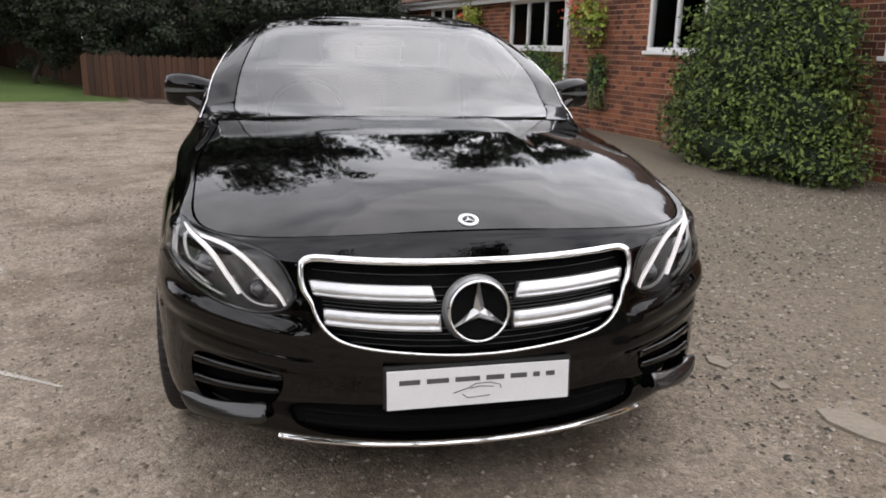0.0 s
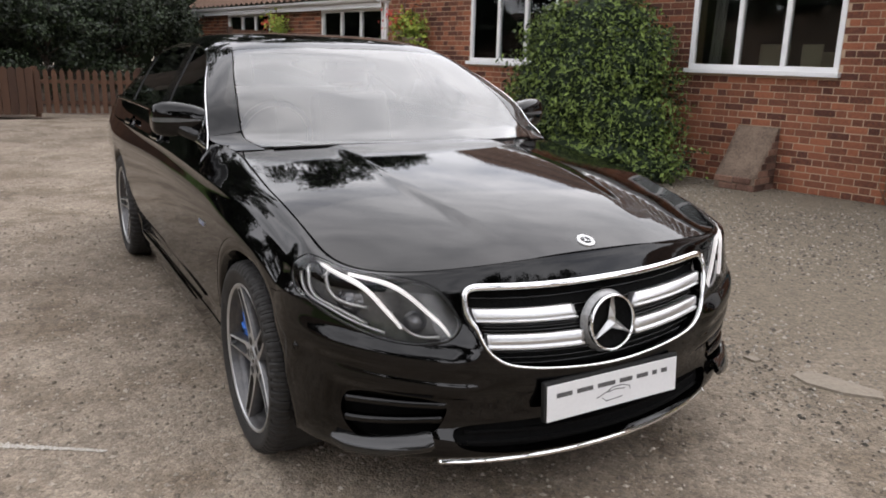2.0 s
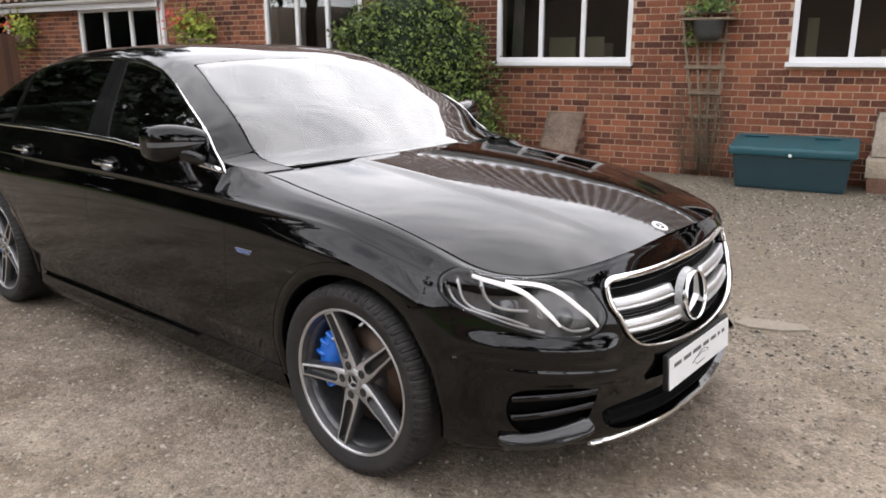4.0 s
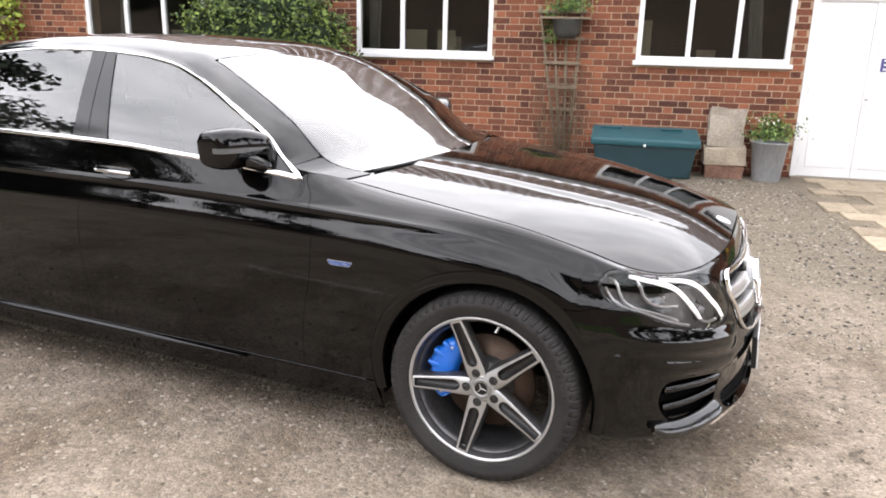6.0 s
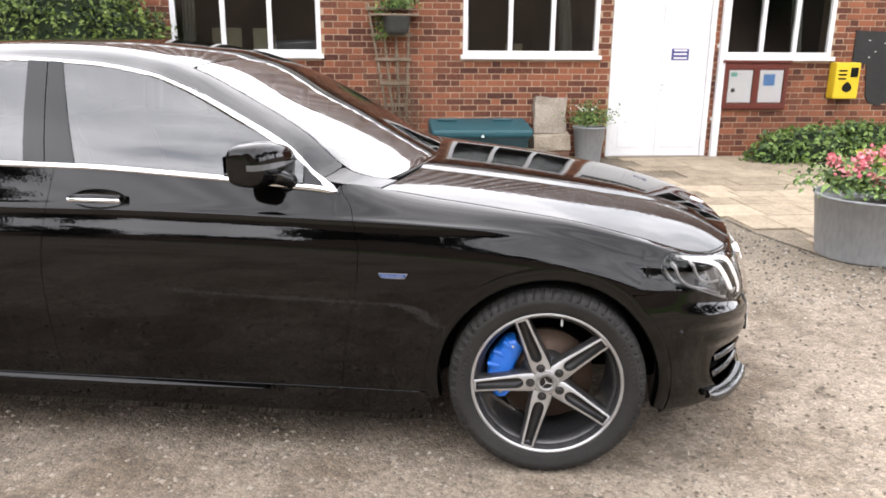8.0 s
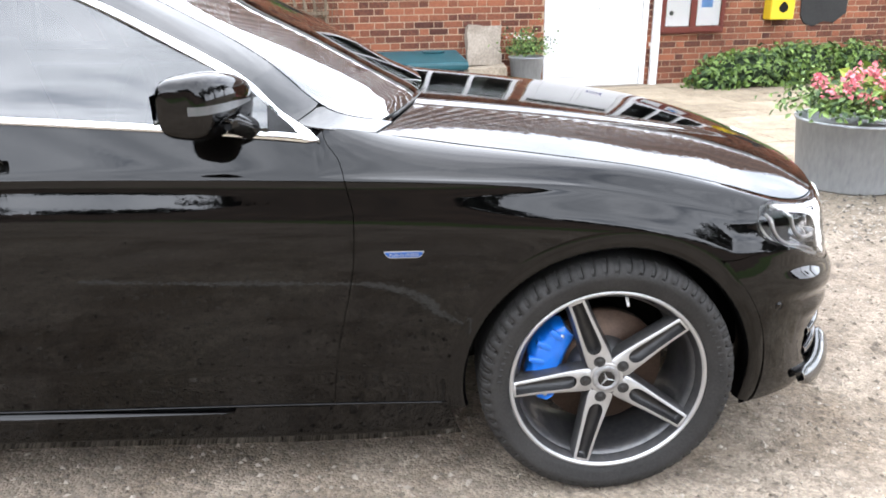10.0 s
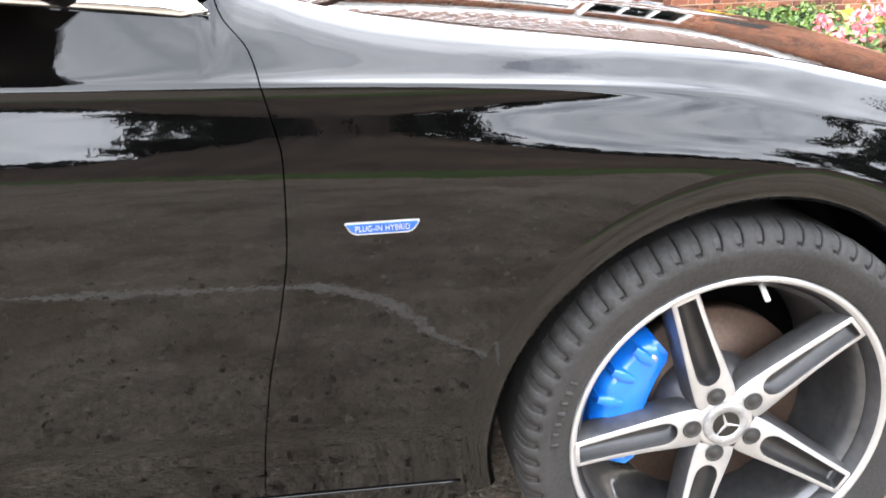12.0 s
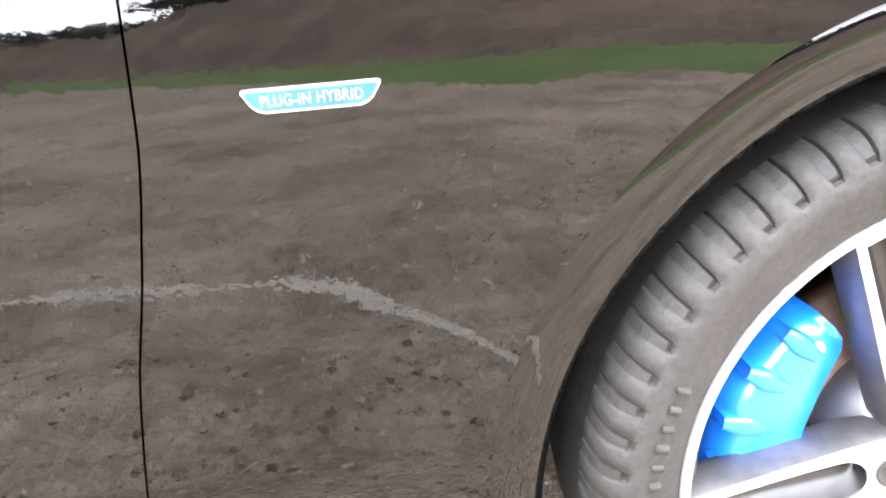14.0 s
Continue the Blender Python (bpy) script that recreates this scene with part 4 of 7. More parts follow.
MOUTH_L = [(.622, .150), (.64, .105), (.74, .085), (.88, .080), (1.0, .080)]
MOUTH = round_outline(MOUTH_H + [(2 - a, b) for a, b in MOUTH_H[-2::-1]] + [(2 - a, b) for a, b in MOUTH_L] + MOUTH_L[-2::-1], 3)
mouth_sd = poly_sd(MOUTH)
# finer steps where the crease runs
VS = np.concatenate([np.linspace(0, .06, 4), np.linspace(.085, .78, 34), np.linspace(.787, .833, 12), np.linspace(.85, 1.0, 12)])


def grip(hx):
    """The opening for the recess behind a door handle."""
    return lambda u, v, p: (np.hypot((p[..., 0] - hx) / .098, (p[..., 2] - .934) / .033) - 1) * .04


def door_cut(front, rear):
    return [lambda u, v, p: front(p[..., 2]) - GAP - p[..., 0], lambda u, v, p: p[..., 0] - rear(p[..., 2]) - GAP, lambda u, v, p: v - 0.058]


for side, mir in ((-1, True), (1, False)):
    part("front_wing", panel("front_wing", skin, np.linspace(-1.08, .16, 66), VS, (
        arch_f, lambda u, v, p: p[..., 0] - DOOR_F(p[..., 2]) - GAP, lambda u, v, p: np.where(u > -.12, v - SEAM(u) - .004, 1),
        lambda u, v, p: -lamp_sd(u, v) - .006, lambda u, v, p: .13 - u, lambda u, v, p: v - 0.004, lambda u, v, p: 0.996 - v), mirror=mir), "paint", car)
    fd = part("front_door", panel("front_door", skin, np.linspace(-2.08, -.90, 56), VS, door_cut(DOOR_F, DOOR_R) + [grip(-1.525)], mirror=mir), "paint", car)
    rd = part("rear_door", panel("rear_door", skin, np.linspace(-2.95, -1.98, 46), VS, door_cut(DOOR_R, DOOR_B) + [arch_b, grip(-2.40)], mirror=mir), "paint", car)
    part("rear_wing", panel("rear_wing", skin, np.linspace(-4.05, -2.70, 56), VS, (
        arch_b, lambda u, v, p: DOOR_B(p[..., 2]) - GAP - p[..., 0]), mirror=mir), "paint", car)
    part("sill", panel("sill", skin, np.linspace(-2.90, -.60, 60), np.linspace(0, .054, 5), (arch_f, arch_b), flange=.004, mirror=mir), "paint", car, "glossy black side sill")
    for cx, nm in ((0.0, "front_arch_lip"), (-2.939, "rear_arch_lip")):
        th = np.linspace(math.radians(-13), math.radians(193), 72)
        ps = []
        for t in th:
            x, z = cx + ARCH_R * math.cos(t), .335 + ARCH_R * math.sin(t)
            vv = np.linspace(0, 1, 161)
            uu = np.full(161, x - .3) if x < .3 else np.interp(x, skin(np.linspace(0, .5, 60), .5)[:, 0], np.linspace(0, .5, 60)) + 0 * vv
            q = skin(uu, vv)
            k = int(np.argmin(np.abs(q[:, 2] - z)))
            y = q[k, 1] - 0.001
            low = float(np.interp(z, (.24, .42), (.866, .893)))
            ci, si = math.cos(t), math.sin(t)
            ps.append([(cx + r * ci, side * yy, .335 + r * si) for r, yy in
                       ((ARCH_R + .002, y - .0012), (ARCH_R - .004, y + .0004), (ARCH_R - .014, max(y, low) + .001), (.378, min(max(y, low - .001) + .001, .921)), (.370, min(y, .918) - .006), (.373, .80), (.40, .60))])
        k = len(ps[0])
        fs = [(i * k + j, (i + 1) * k + j, (i + 1) * k + j + 1, i * k + j + 1) for i in range(len(ps) - 1) for j in range(k - 1)]
        me = mesh_of(nm, [c for q in ps for c in q], fs if side < 0 else [f[::-1] for f in fs])
        part(nm, me, "paint", car)
        tl = np.linspace(math.radians(-15), math.radians(197), 30)
        lv = [(r * math.cos(t), side * yy, r * math.sin(t)) for t in tl for r, yy in ((.10, .55), (.402, .55), (.402, .845))]
        part("wheel_liner", mesh_of("wheel_liner", lv, [(i * 3 + j, (i + 1) * 3 + j, (i + 1) * 3 + j + 1, i * 3 + j + 1) for i in range(29) for j in range(2)]), "dark", car, m=pose(cx, 0, .335))

# nose
part("front_bumper", panel("front_bumper", skin, np.concatenate([np.linspace(-.12, .62, 56), np.linspace(.64, 1.36, 64), np.linspace(1.38, 2.12, 56)]), VS, (
    arch_f, lambda u, v, p: -lamp_sd(np.where(u > 1, 2 - u, u), v) - .006, lambda u, v, p: -grille_sd(u, v) - .002, lambda u, v, p: -duct_sd(np.where(u > 1, 2 - u, u), v),
    lambda u, v, p: -mouth_sd(u, v), lambda u, v, p: np.where(np.where(u > 1, 2 - u, u) < .13, SEAM(np.where(u > 1, 2 - u, u)) - v, 1), lambda u, v, p: 0.996 - v),
    flange=.03), "paint", car)
part("bumper_liner", panel("bumper_liner", skin, np.linspace(.1, 1.9, 60), np.linspace(.0, .80, 20), (lambda u, v, p: -lamp_sd(np.where(u > 1, 2 - u, u), v) - .02,), flange=0, sink=.055), "dark", car)
part("bonnet", panel("bonnet", lambda x, y: np.stack([x, y, bonnet(x, y)], -1), np.concatenate([np.linspace(-.72, .56, 60), np.linspace(.572, .705, 24)]), np.linspace(-.8, .8, 81), (
    lambda u, v, p: np.where(u <= .3, TOP_Y(np.minimum(u, .3)) - np.abs(v), np.maximum(1 - (np.maximum(u - .3, 0) / TOP_A) ** TOP_N, 0) ** (1 / TOP_N) * .784 - np.abs(v)) - np.where(u > .3, .0055, .0035),
    lambda u, v, p: .6945 - u, lambda u, v, p: u + .49 + .17 * (np.abs(v) / .7) ** 2), flange=.02), "paint", car)

# rear
def tail(t, v):
    b = skin(np.full(np.shape(t), -4.05), v)
    th = t * np.pi / 2
    return np.stack([b[..., 0] - .33 * np.sin(np.abs(th)) ** .8, b[..., 1] * np.cos(th) ** .8 * 1.0, b[..., 2]], -1)


for mir in (False, True):
    part("rear_bumper", panel("rear_bumper", tail, np.linspace(0.001, .995, 24), np.linspace(0, 1, 24), out=1.0, flange=0, mirror=mir), "paint", car)
part("boot_lid", panel("boot_lid", lambda x, y: np.stack([x, y, 1.045 - .02 * (np.abs(y) / .8) ** 3 - .05 * smooth(-3.6, -4.1, x)], -1), np.linspace(-4.07, -3.25, 20), np.linspace(-.8, .8, 30),
                       (lambda u, v, p: (1 - (np.maximum(-3.75 - u, 0) / .33) ** 2.5 - (np.abs(v) / .815) ** 2.5),), flange=.01), "paint", car)
# greenhouse
WS = np.linspace(-1, 1, 61)
edge_w = lambda s: .855 - .02 * smooth(0, 4, s)
screen_top = 4.12
part("windscreen", panel("windscreen", canopy, np.linspace(.2, 4.2, 50), WS, (lambda u, v, p: edge_w(u) - .008 - np.abs(v), lambda u, v, p: screen_top - .03 - u), flange=.006, out=-1), "screen_glass", car, "clear windscreen full of sky")
part("roof", panel("roof", canopy, np.linspace(4.0, 9.6, 60), WS, (lambda u, v, p: u - screen_top,), flange=.01, out=-1), "paint", car, "glossy black roof panel")
part("rear_window", panel("rear_window", canopy, np.linspace(9.6, 11.9, 24), WS, (lambda u, v, p: .83 - np.abs(v),), flange=.006, out=-1), "car_glass", car)
for mir in (False, True):
    seam = lambda w: 1.16 - .9 * (w - .86)
    part("front_pillar", panel("front_pillar", canopy, np.linspace(.9, screen_top, 44), np.linspace(.8, 1, 9), (lambda u, v, p: v - edge_w(u), lambda u, v, p: (u - seam(v) - .010) * .2), out=-1, flange=.008, mirror=mir), "paint", car)
    part("pillar_foot", panel("pillar_foot", canopy, np.linspace(0, 1.3, 22), np.linspace(.8, 1, 9), (lambda u, v, p: v - edge_w(u), lambda u, v, p: (seam(v) - .010 - u) * .2), out=-1, flange=.008, mirror=mir), "paint", car)
    part("rear_pillar", panel("rear_pillar", canopy, np.linspace(9.6, 12, 24), np.linspace(.8, 1, 9), (lambda u, v, p: v - .835,), out=-1, flange=.008, mirror=mir), "paint", car)
BELT = lambda x: TOP_ZD(np.clip(x, -3.3, -.725)) + .006
for side, mir in ((-1, True), (1, False)):
    sgl = lambda x0, x1, nm, mt, cut=(), sink=0.0, par=car, lab="": part(nm, panel(nm, side_glass, np.linspace(x0, x1, 48), np.linspace(.97, 1.40, 36), (
        lambda u, v, p: v - BELT(u), lambda u, v, p: ARCH_AT(-u) - v - .004, *cut), flange=.004, mirror=mir, sink=sink), mt, par, lab)
    sgl(-1.78, -.83, "front_side_window", "car_glass", (lambda u, v, p: u + 1.629 + .36 * (v - 1.05), lambda u, v, p: -.80 - u), .004)
    sgl(-2.70, -1.74, "rear_side_window", "car_glass", (lambda u, v, p: -1.81 - .19 * (v - 1.05) - u, lambda u, v, p: u + 2.66), .004)
    sgl(-3.22, -2.66, "quarter_window", "car_glass", (lambda u, v, p: -2.70 - u,), .004)
    sgl(-1.90, -1.56, "centre_pillar", "black_gloss", (lambda u, v, p: -1.629 - .36 * (v - 1.05) - u, lambda u, v, p: u + 1.733 + .20 * (v - 1.05)))
    sgl(-1.92, -1.66, "centre_pillar", "black_gloss", (lambda u, v, p: -1.737 - .20 * (v - 1.05) - u, lambda u, v, p: u + 1.813 + .19 * (v - 1.05)))
    sgl(-2.72, -2.64, "window_divider", "black_gloss", (lambda u, v, p: -2.66 - u, lambda u, v, p: u + 2.70))
    # bright strips round the side windows
    s = np.linspace(1.3, 11.7, 116)
    a = np.stack([ARCH_X(s), ARCH_Y(s) - .001, ARCH_Z(s) - .008], -1)
    foot = np.array([-.712, .845, .966])
    a = np.concatenate([foot + (a[0] - foot) * np.linspace(0, .92, 10)[:, None], a]) * (1, side, 1)
    nn = np.tile(np.array([0, .95 * side, .30]), (len(a), 1))
    part("window_arch_trim", strip("window_arch_trim", a, nn, np.interp(a[:, 0], (-1.4, -.95, -.80, -.74, -.712), (.016, .022, .024, .022, .004)), .003), "chrome", car, "bright chrome window trim")
    x = np.linspace(-3.22, -.712, 80)
    a = np.stack([x, np.minimum(TOP_Y(np.minimum(x, -.725)), .862) + .001, BELT(x) - .002 - .006 * smooth(-.80, -.712, x)], -1) * (1, side, 1)
    part("belt_trim", strip("belt_trim", a, np.tile(np.array([0, .93 * side, .36]), (len(x), 1)), np.interp(x, (-.9, -.78, -.73, -.712), (.018, .021, .016, .003)), .006), "chrome", car, "bright chrome waistline trim")
    # handles
    for hx, door in ((-1.525, fd), (-2.40, rd)):
        th = np.linspace(0, 2 * np.pi, 40, endpoint=False)
        door_y = float(np.interp(.935, skin(hx - .3, np.linspace(.6, 1, 60))[:, 2], skin(hx - .3, np.linspace(.6, 1, 60))[:, 1]))
        pv = skin(hx - .3, np.linspace(.6, 1, 120))
        at_z = lambda z_: float(np.interp(z_, pv[:, 2], pv[:, 1]))
        cup = [(hx + .102 * math.cos(t), side * (at_z(.934 + .036 * math.sin(t)) - .001), .934 + .036 * math.sin(t)) for t in th]
        cup += [(hx + .085 * math.cos(t), side * (door_y - .022), .934 + .026 * math.sin(t)) for t in th]
        n = len(th)
        fs = [(i, (i + 1) % n, n + (i + 1) % n, n + i) for i in range(n)] + [tuple(range(n, 2 * n))]
        part("handle_recess", mesh_of("handle_recess", cup, fs), "black_gloss", car)
        q = np.linspace(-.094, .092, 22)
        pts = [(hx + t, side * (door_y + .012 + .018 * math.cos(t / .11 * 1.45)), .938 + .004 * math.cos(t * 14)) for t in q]
        part("door_handle", strip("door_handle", pts, np.tile(np.array([0., side, .25]), (22, 1)), .030 - .006 * np.abs(q / .1), .012), "paint", car)
        part("handle_trim", strip("handle_trim", [(p[0], p[1] + side * .011, p[2] - .004) for p in pts], np.tile(np.array([0., side, .1]), (22, 1)), .011, .004), "chrome", car, "chrome handle strip")
    # mirror
    mx, my, mz = -.962, .902, 1.070

    def shell(t, p, grow=1.0):
        """The mirror housing: t from the outer end to the inner one, p round it from the front."""
        r = grow * abs(math.sin(t)) ** .30
        ca, sa = math.cos(p), math.sin(p)
        sq = (abs(ca) ** 4.0 + abs(sa) ** 4.0) ** (-1 / 4.0)
        yy = my + .110 * grow * math.cos(t)
        inner = .5 - .5 * math.cos(t)
        hgt = (.081 - .030 * inner ** 2) * r * sq * sa * (.86 + .14 * ca if sa > 0 else 1.0)
        xx = mx - .014 + .080 * r * sq * ca * (1.0 if ca > 0 else .62) * (1 - .20 * abs(sa) ** 3 * (ca > 0)) + .030 * inner - .17 * (yy - my)
        return xx, side * yy, mz + hgt + .006 * (1 - ca)

    nu, nv = 40, 28
    vs = [shell(i / (nu - 1) * math.pi, 2 * math.pi * j / nv) for i in range(nu) for j in range(nv)]
    fs = []
    for i in range(nu - 1):
        for j in range(nv):
            f = (i * nv + j, i * nv + (j + 1) % nv, (i + 1) * nv + (j + 1) % nv, (i + 1) * nv + j)
            fs.append(f[::-1] if side > 0 else f)
    mirror = part("door_mirror", mesh_of("door_mirror", vs, fs), "paint", car)
    ring = [(t, 0.0) for t in np.linspace(2.30, .05, 26)]
    vs = []
    for t, p0 in ring:
        d = math.asin(min(.7, .0090 / (.081 * abs(math.sin(t)) ** .30))) * (1 - .55 * smooth(1.2, 2.3, t))
        vs += [shell(t, p0 + (-d if p0 == 0 else d), 1.012), shell(t, p0 + (d if p0 == 0 else -d), 1.012)]
    fs = [(2 * i, 2 * i + 1, 2 * i + 3, 2 * i + 2) for i in range(len(ring) - 1)]
    part("mirror_indicator", mesh_of("mirror_indicator", vs, fs if side < 0 else [f[::-1] for f in fs]), "lens_grey", mirror, "clear mirror indicator strip")
    stalk = [(-.850, side * .780, .985), (-.872, side * .850, 1.004), (-.905, side * .895, 1.030), (-.93, side * .92, 1.05)]
    part("mirror_stalk", tube("mirror_stalk", stalk, .022, 14, .032), "black_gloss", mirror)
    gl = [(mx - .068 - .17 * dy, side * (my + dy), mz + dz) for dy, dz in ((-.085, -.038), (.085, -.034), (.09, .03), (-.085, .042))]
    part("mirror_glass", mesh_of("mirror_glass", gl, [(0, 1, 2, 3)]), "chrome", mirror)
    # sail panel ahead of the front window
    tri = [(-.765, .843, .983), (-.775, .836, 1.003), (-.885, .814, 1.100), (-.94, .822, 1.08), (-.945, .846, 1.002)]
    tri = [(x_, side * (y_ + .003), z_) for x_, y_, z_ in tri]
    part("mirror_base", mesh_of("mirror_base", tri, [(0, 1, 2, 3, 4)]), "black_gloss", car)


# wheels
Y_MID = 0.800
SPOKE0 = math.radians(40.5)


def tyre_mesh(side):
    """Round shoulder with a sharp-edged recess at each pitch, and a plain side wall."""
    prof = [(.252, .098), (.262, .110), (.275, .1165), (.290, .1195), (.2945, .1215), (.304, .1210), (.3085, .1195), (.3115, .1185), (.3155, .1165), (.3210, .1135), (.3270, .108), (.3318, .099),
            (.3350, .085), (.3365, .070), (.3372, .062), (.3372, .02), (.3365, -.05), (.333, -.09), (.325, -.112), (.30, -.12), (.252, -.10)]
    wide = {6: .0, 7: .11, 8: .165, 9: .18, 10: .19, 11: .20, 12: .21, 13: .22}
    pitch, vs, fs = 66, [], []
    k, e = len(prof), .034
    for i in range(pitch):
        for o in range(6):
            for j, (r, h) in enumerate(prof):
                w = wide.get(j, 0)
                at = (0, .5 - w - e, .5 - w, .5 - w + 2.4 * e, .5 + w, .5 + w + 2 * e)[o] if w else (0, .3, .36, .5, .64, .7)[o]
                a = 2 * math.pi * (i + at) / pitch - (max(.120 - abs(h), 0) * .25 if h > 0 else 0)
                cut = 0 if not w or o in (0, 1, 5) else .0045 if j == 7 or o == 2 else .0016 if o == 4 else .0005
                cut = .006 if j == 14 else cut
                n = (.35, .94) if j < 8 else (.75, .66) if j < 11 else (1, .1)
                rr, hh = r - cut * n[0], h - cut * n[1] * (j != 14)
                vs.append((rr * math.cos(a), side * (Y_MID + hh), rr * math.sin(a)))
    n, kind = pitch * 6, []
    for i in range(n):
        for j in range(k - 1):
            f = (i * k + j, i * k + j + 1, ((i + 1) % n) * k + j + 1, ((i + 1) % n) * k + j)
            fs.append(f if side < 0 else f[::-1])
            kind.append(not 6 <= j <= 13 or i % 6 in (0, 5))
    me = mesh_of("tyre", vs, fs)
    me.polygons.foreach_set("use_smooth", kind)
    return me


def face_y(r):
    return .884 + .019 * (r / .25) ** 2


def spoke_piece(side, a0, arms, y_of, deep, chamfer=0.0):
    """Bars along given (r, tangent offset) centre lines: top face on y_of(r), sides to deep."""
    out_v, out_f = [], []
    for line, width in arms:
        o = len(out_v)
        for r, t, w in [(p[0], p[1], width(p[0])) for p in line]:
            y = y_of(r)
            for dt, dy in ((-.5, deep), (-.5, .004), (-.36, 0), (.36, 0), (.5, .004), (.5, deep)):
                tt = t + dt * w
                x = r * math.cos(a0) - tt * math.sin(a0)
                z = r * math.sin(a0) + tt * math.cos(a0)
                out_v.append((x, side * (y - dy), z))
        n = len(line)
        for i in range(n - 1):
            for q in range(5):
                f = (o + i * 6 + q, o + i * 6 + q + 1, o + (i + 1) * 6 + q + 1, o + (i + 1) * 6 + q)
                out_f.append(f if side > 0 else f[::-1])
    return out_v, out_f


def build_wheel(side, with_caliper, ang0):
    w = thing("wheel", "", "")
    part("tyre", tyre_mesh(side), "rubber", w, "black low-profile tyre with grooved shoulder")
    S = lambda rows: [(r, side * h) for r, h in rows]
    rim = part("rim", lathe("rim", S([(.250, .893), (.2575, .900), (.2585, .907), (.2555, .9105), (.2505, .909), (.247, .904)]), 96, "y"), "rim_face", w, "machined silver and grey five twin-spoke alloy rim")
    part("rim_barrel", lathe("rim_barrel", S([(.247, .904), (.2415, .890), (.236, .868), (.232, .83), (.222, .78), (.216, .72), (.23, .69)]), 96, "y"), "rim_dark", rim, "dark grey rim barrel")
    part("rim_step", lathe("rim_step", S([(.2365, .882), (.231, .876), (.226, .862), (.2255, .84)]), 96, "y"), "rim_dark", rim)
    part("hub", lathe("hub", S([(.0, .8845), (.040, .8850), (.045, .8845), (.047, .880)]), 64, "y"), "rim_face", rim)
    part("hub_skirt", lathe("hub_skirt", S([(.044, .8800), (.052, .8750), (.062, .866), (.078, .850), (.092, .826), (.094, .80)]), 64, "y"), "rim_dark", rim, "grey painted hub skirt")
    rs = np.concatenate([np.linspace(.040, .078, 6), .078 + .024 * np.linspace(.04, 1, 8) ** 2, np.linspace(.108, .240, 14), [.2405, .2500]])
    outer = pchip((.040, .052, .066, .085, .105, .15, .20, .25), (.0300, .0330, .0325, .0315, .0300, .0265, .0235, .0215))
    arm = pchip((.07, .10, .16, .25), (.0150, .0125, .0098, .0088))

    def slot(r):
        """Half the width of the slot between the twin bars."""
        if r <= .078 or r > .2402:
            return 0.0
        w_ = float(outer(r) - arm(r))
        return w_ * math.sqrt(max(0.0, 1 - max(0.0, (.102 - r) / .024) ** 2))
    for k in range(5):
        a = ang0 + k * 2 * math.pi / 5
        at = lambda r, t, y: (r * math.cos(a) - t * math.sin(a), side * y, r * math.sin(a) + t * math.cos(a))
        rows_of = {"face": [], "flank": [], "wall": []}
        for hand in (-1, 1):
            face, flank, wall_ = [], [], []
            for r in rs:
                o, i_, y = float(outer(r)), slot(r), face_y(r)
                e = min(.0016, (o - i_) * .3)
                face += [at(r, hand * (i_ + e if i_ else 0.0), y), at(r, hand * (o - e), y), at(r, hand * o, y - .0022)]
                flank += [at(r, hand * o, y - .0022), at(r, hand * (o + .0035), y - .010), at(r, hand * (o + .0085), y - .032), at(r, hand * (o + .002), y - .046)]
                wall_ += [at(r, hand * (i_ + e), y), at(r, hand * i_, y - .0022), at(r, hand * max(i_ - .0030, 0), y - .020), at(r, 0, y - .0215)]
            turn_ = hand * side < 0
            for key, vs, n_ in (("face", face, 3), ("flank", flank, 4), ("wall", wall_, 4)):
                fs = []
                for q in range(len(rs) - 1):
                    if key == "wall" and not slot(rs[q]) and not slot(rs[q + 1]):
                        continue
                    for j in range(n_ - 1):
                        f = (q * n_ + j, (q + 1) * n_ + j, (q + 1) * n_ + j + 1, q * n_ + j + 1)
                        fs.append(f if turn_ == (key != "wall") else f[::-1])
                rows_of[key].append((vs, fs))
        part("spoke", merge("spoke", rows_of["face"]), "rim_face", rim)
        part("spoke_side", merge("spoke_side", rows_of["flank"]), "rim_dark", rim, "grey painted spoke flank")
        part("spoke_slot", merge("spoke_slot", rows_of["wall"]), "slot_grey", rim, "dark slot between the twin bars")
        bx, bz = .0545 * math.cos(a), .0545 * math.sin(a)
        part("bolt_hole", lathe("bolt_hole", S([(.0, .8876), (.0060, .8876), (.0068, .8868), (.0135, .8868), (.0145, .8878), (.0155, .8868)]), 24, "y"), "bolt_dark", rim, m=pose(bx, 0, bz))
    cap = part("hub_cap", lathe("hub_cap", S([(.0, .886), (.0225, .887), (.023, .8895), (.0352, .8898), (.0366, .888), (.038, .880), (.039, .872)]), 48, "y"), "cap_grey", rim, "round grey hub cap with dark centre")
    part("cap_centre", lathe("cap_centre", S([(.0, .8885), (.021, .8885), (.0222, .8885)]), 32, "y"), "black_gloss", cap)
    star = []
    for k in range(3):
        a = math.pi / 2 + k * 2 * math.pi / 3 + .35
        v, f = spoke_piece(side, a, [([(.0005 + .0035 * i, 0) for i in range(7)], lambda r: .0065 - r * .27)], lambda r: .8900, .002)
        star.append((v, f))
    part("cap_star", merge("cap_star", star), "rim_face", cap, "three-armed silver emblem")
    va = ang0 + math.radians(38)
    vx, vz = .222 * math.cos(va), .222 * math.sin(va)
    part("valve", tube("valve", [(vx * 1.03, side * .855, vz * 1.03), (vx, side * .868, vz), (vx * .955, side * .887, vz * .955)], .0042, 10), "white_plate", rim, "pale valve cap")
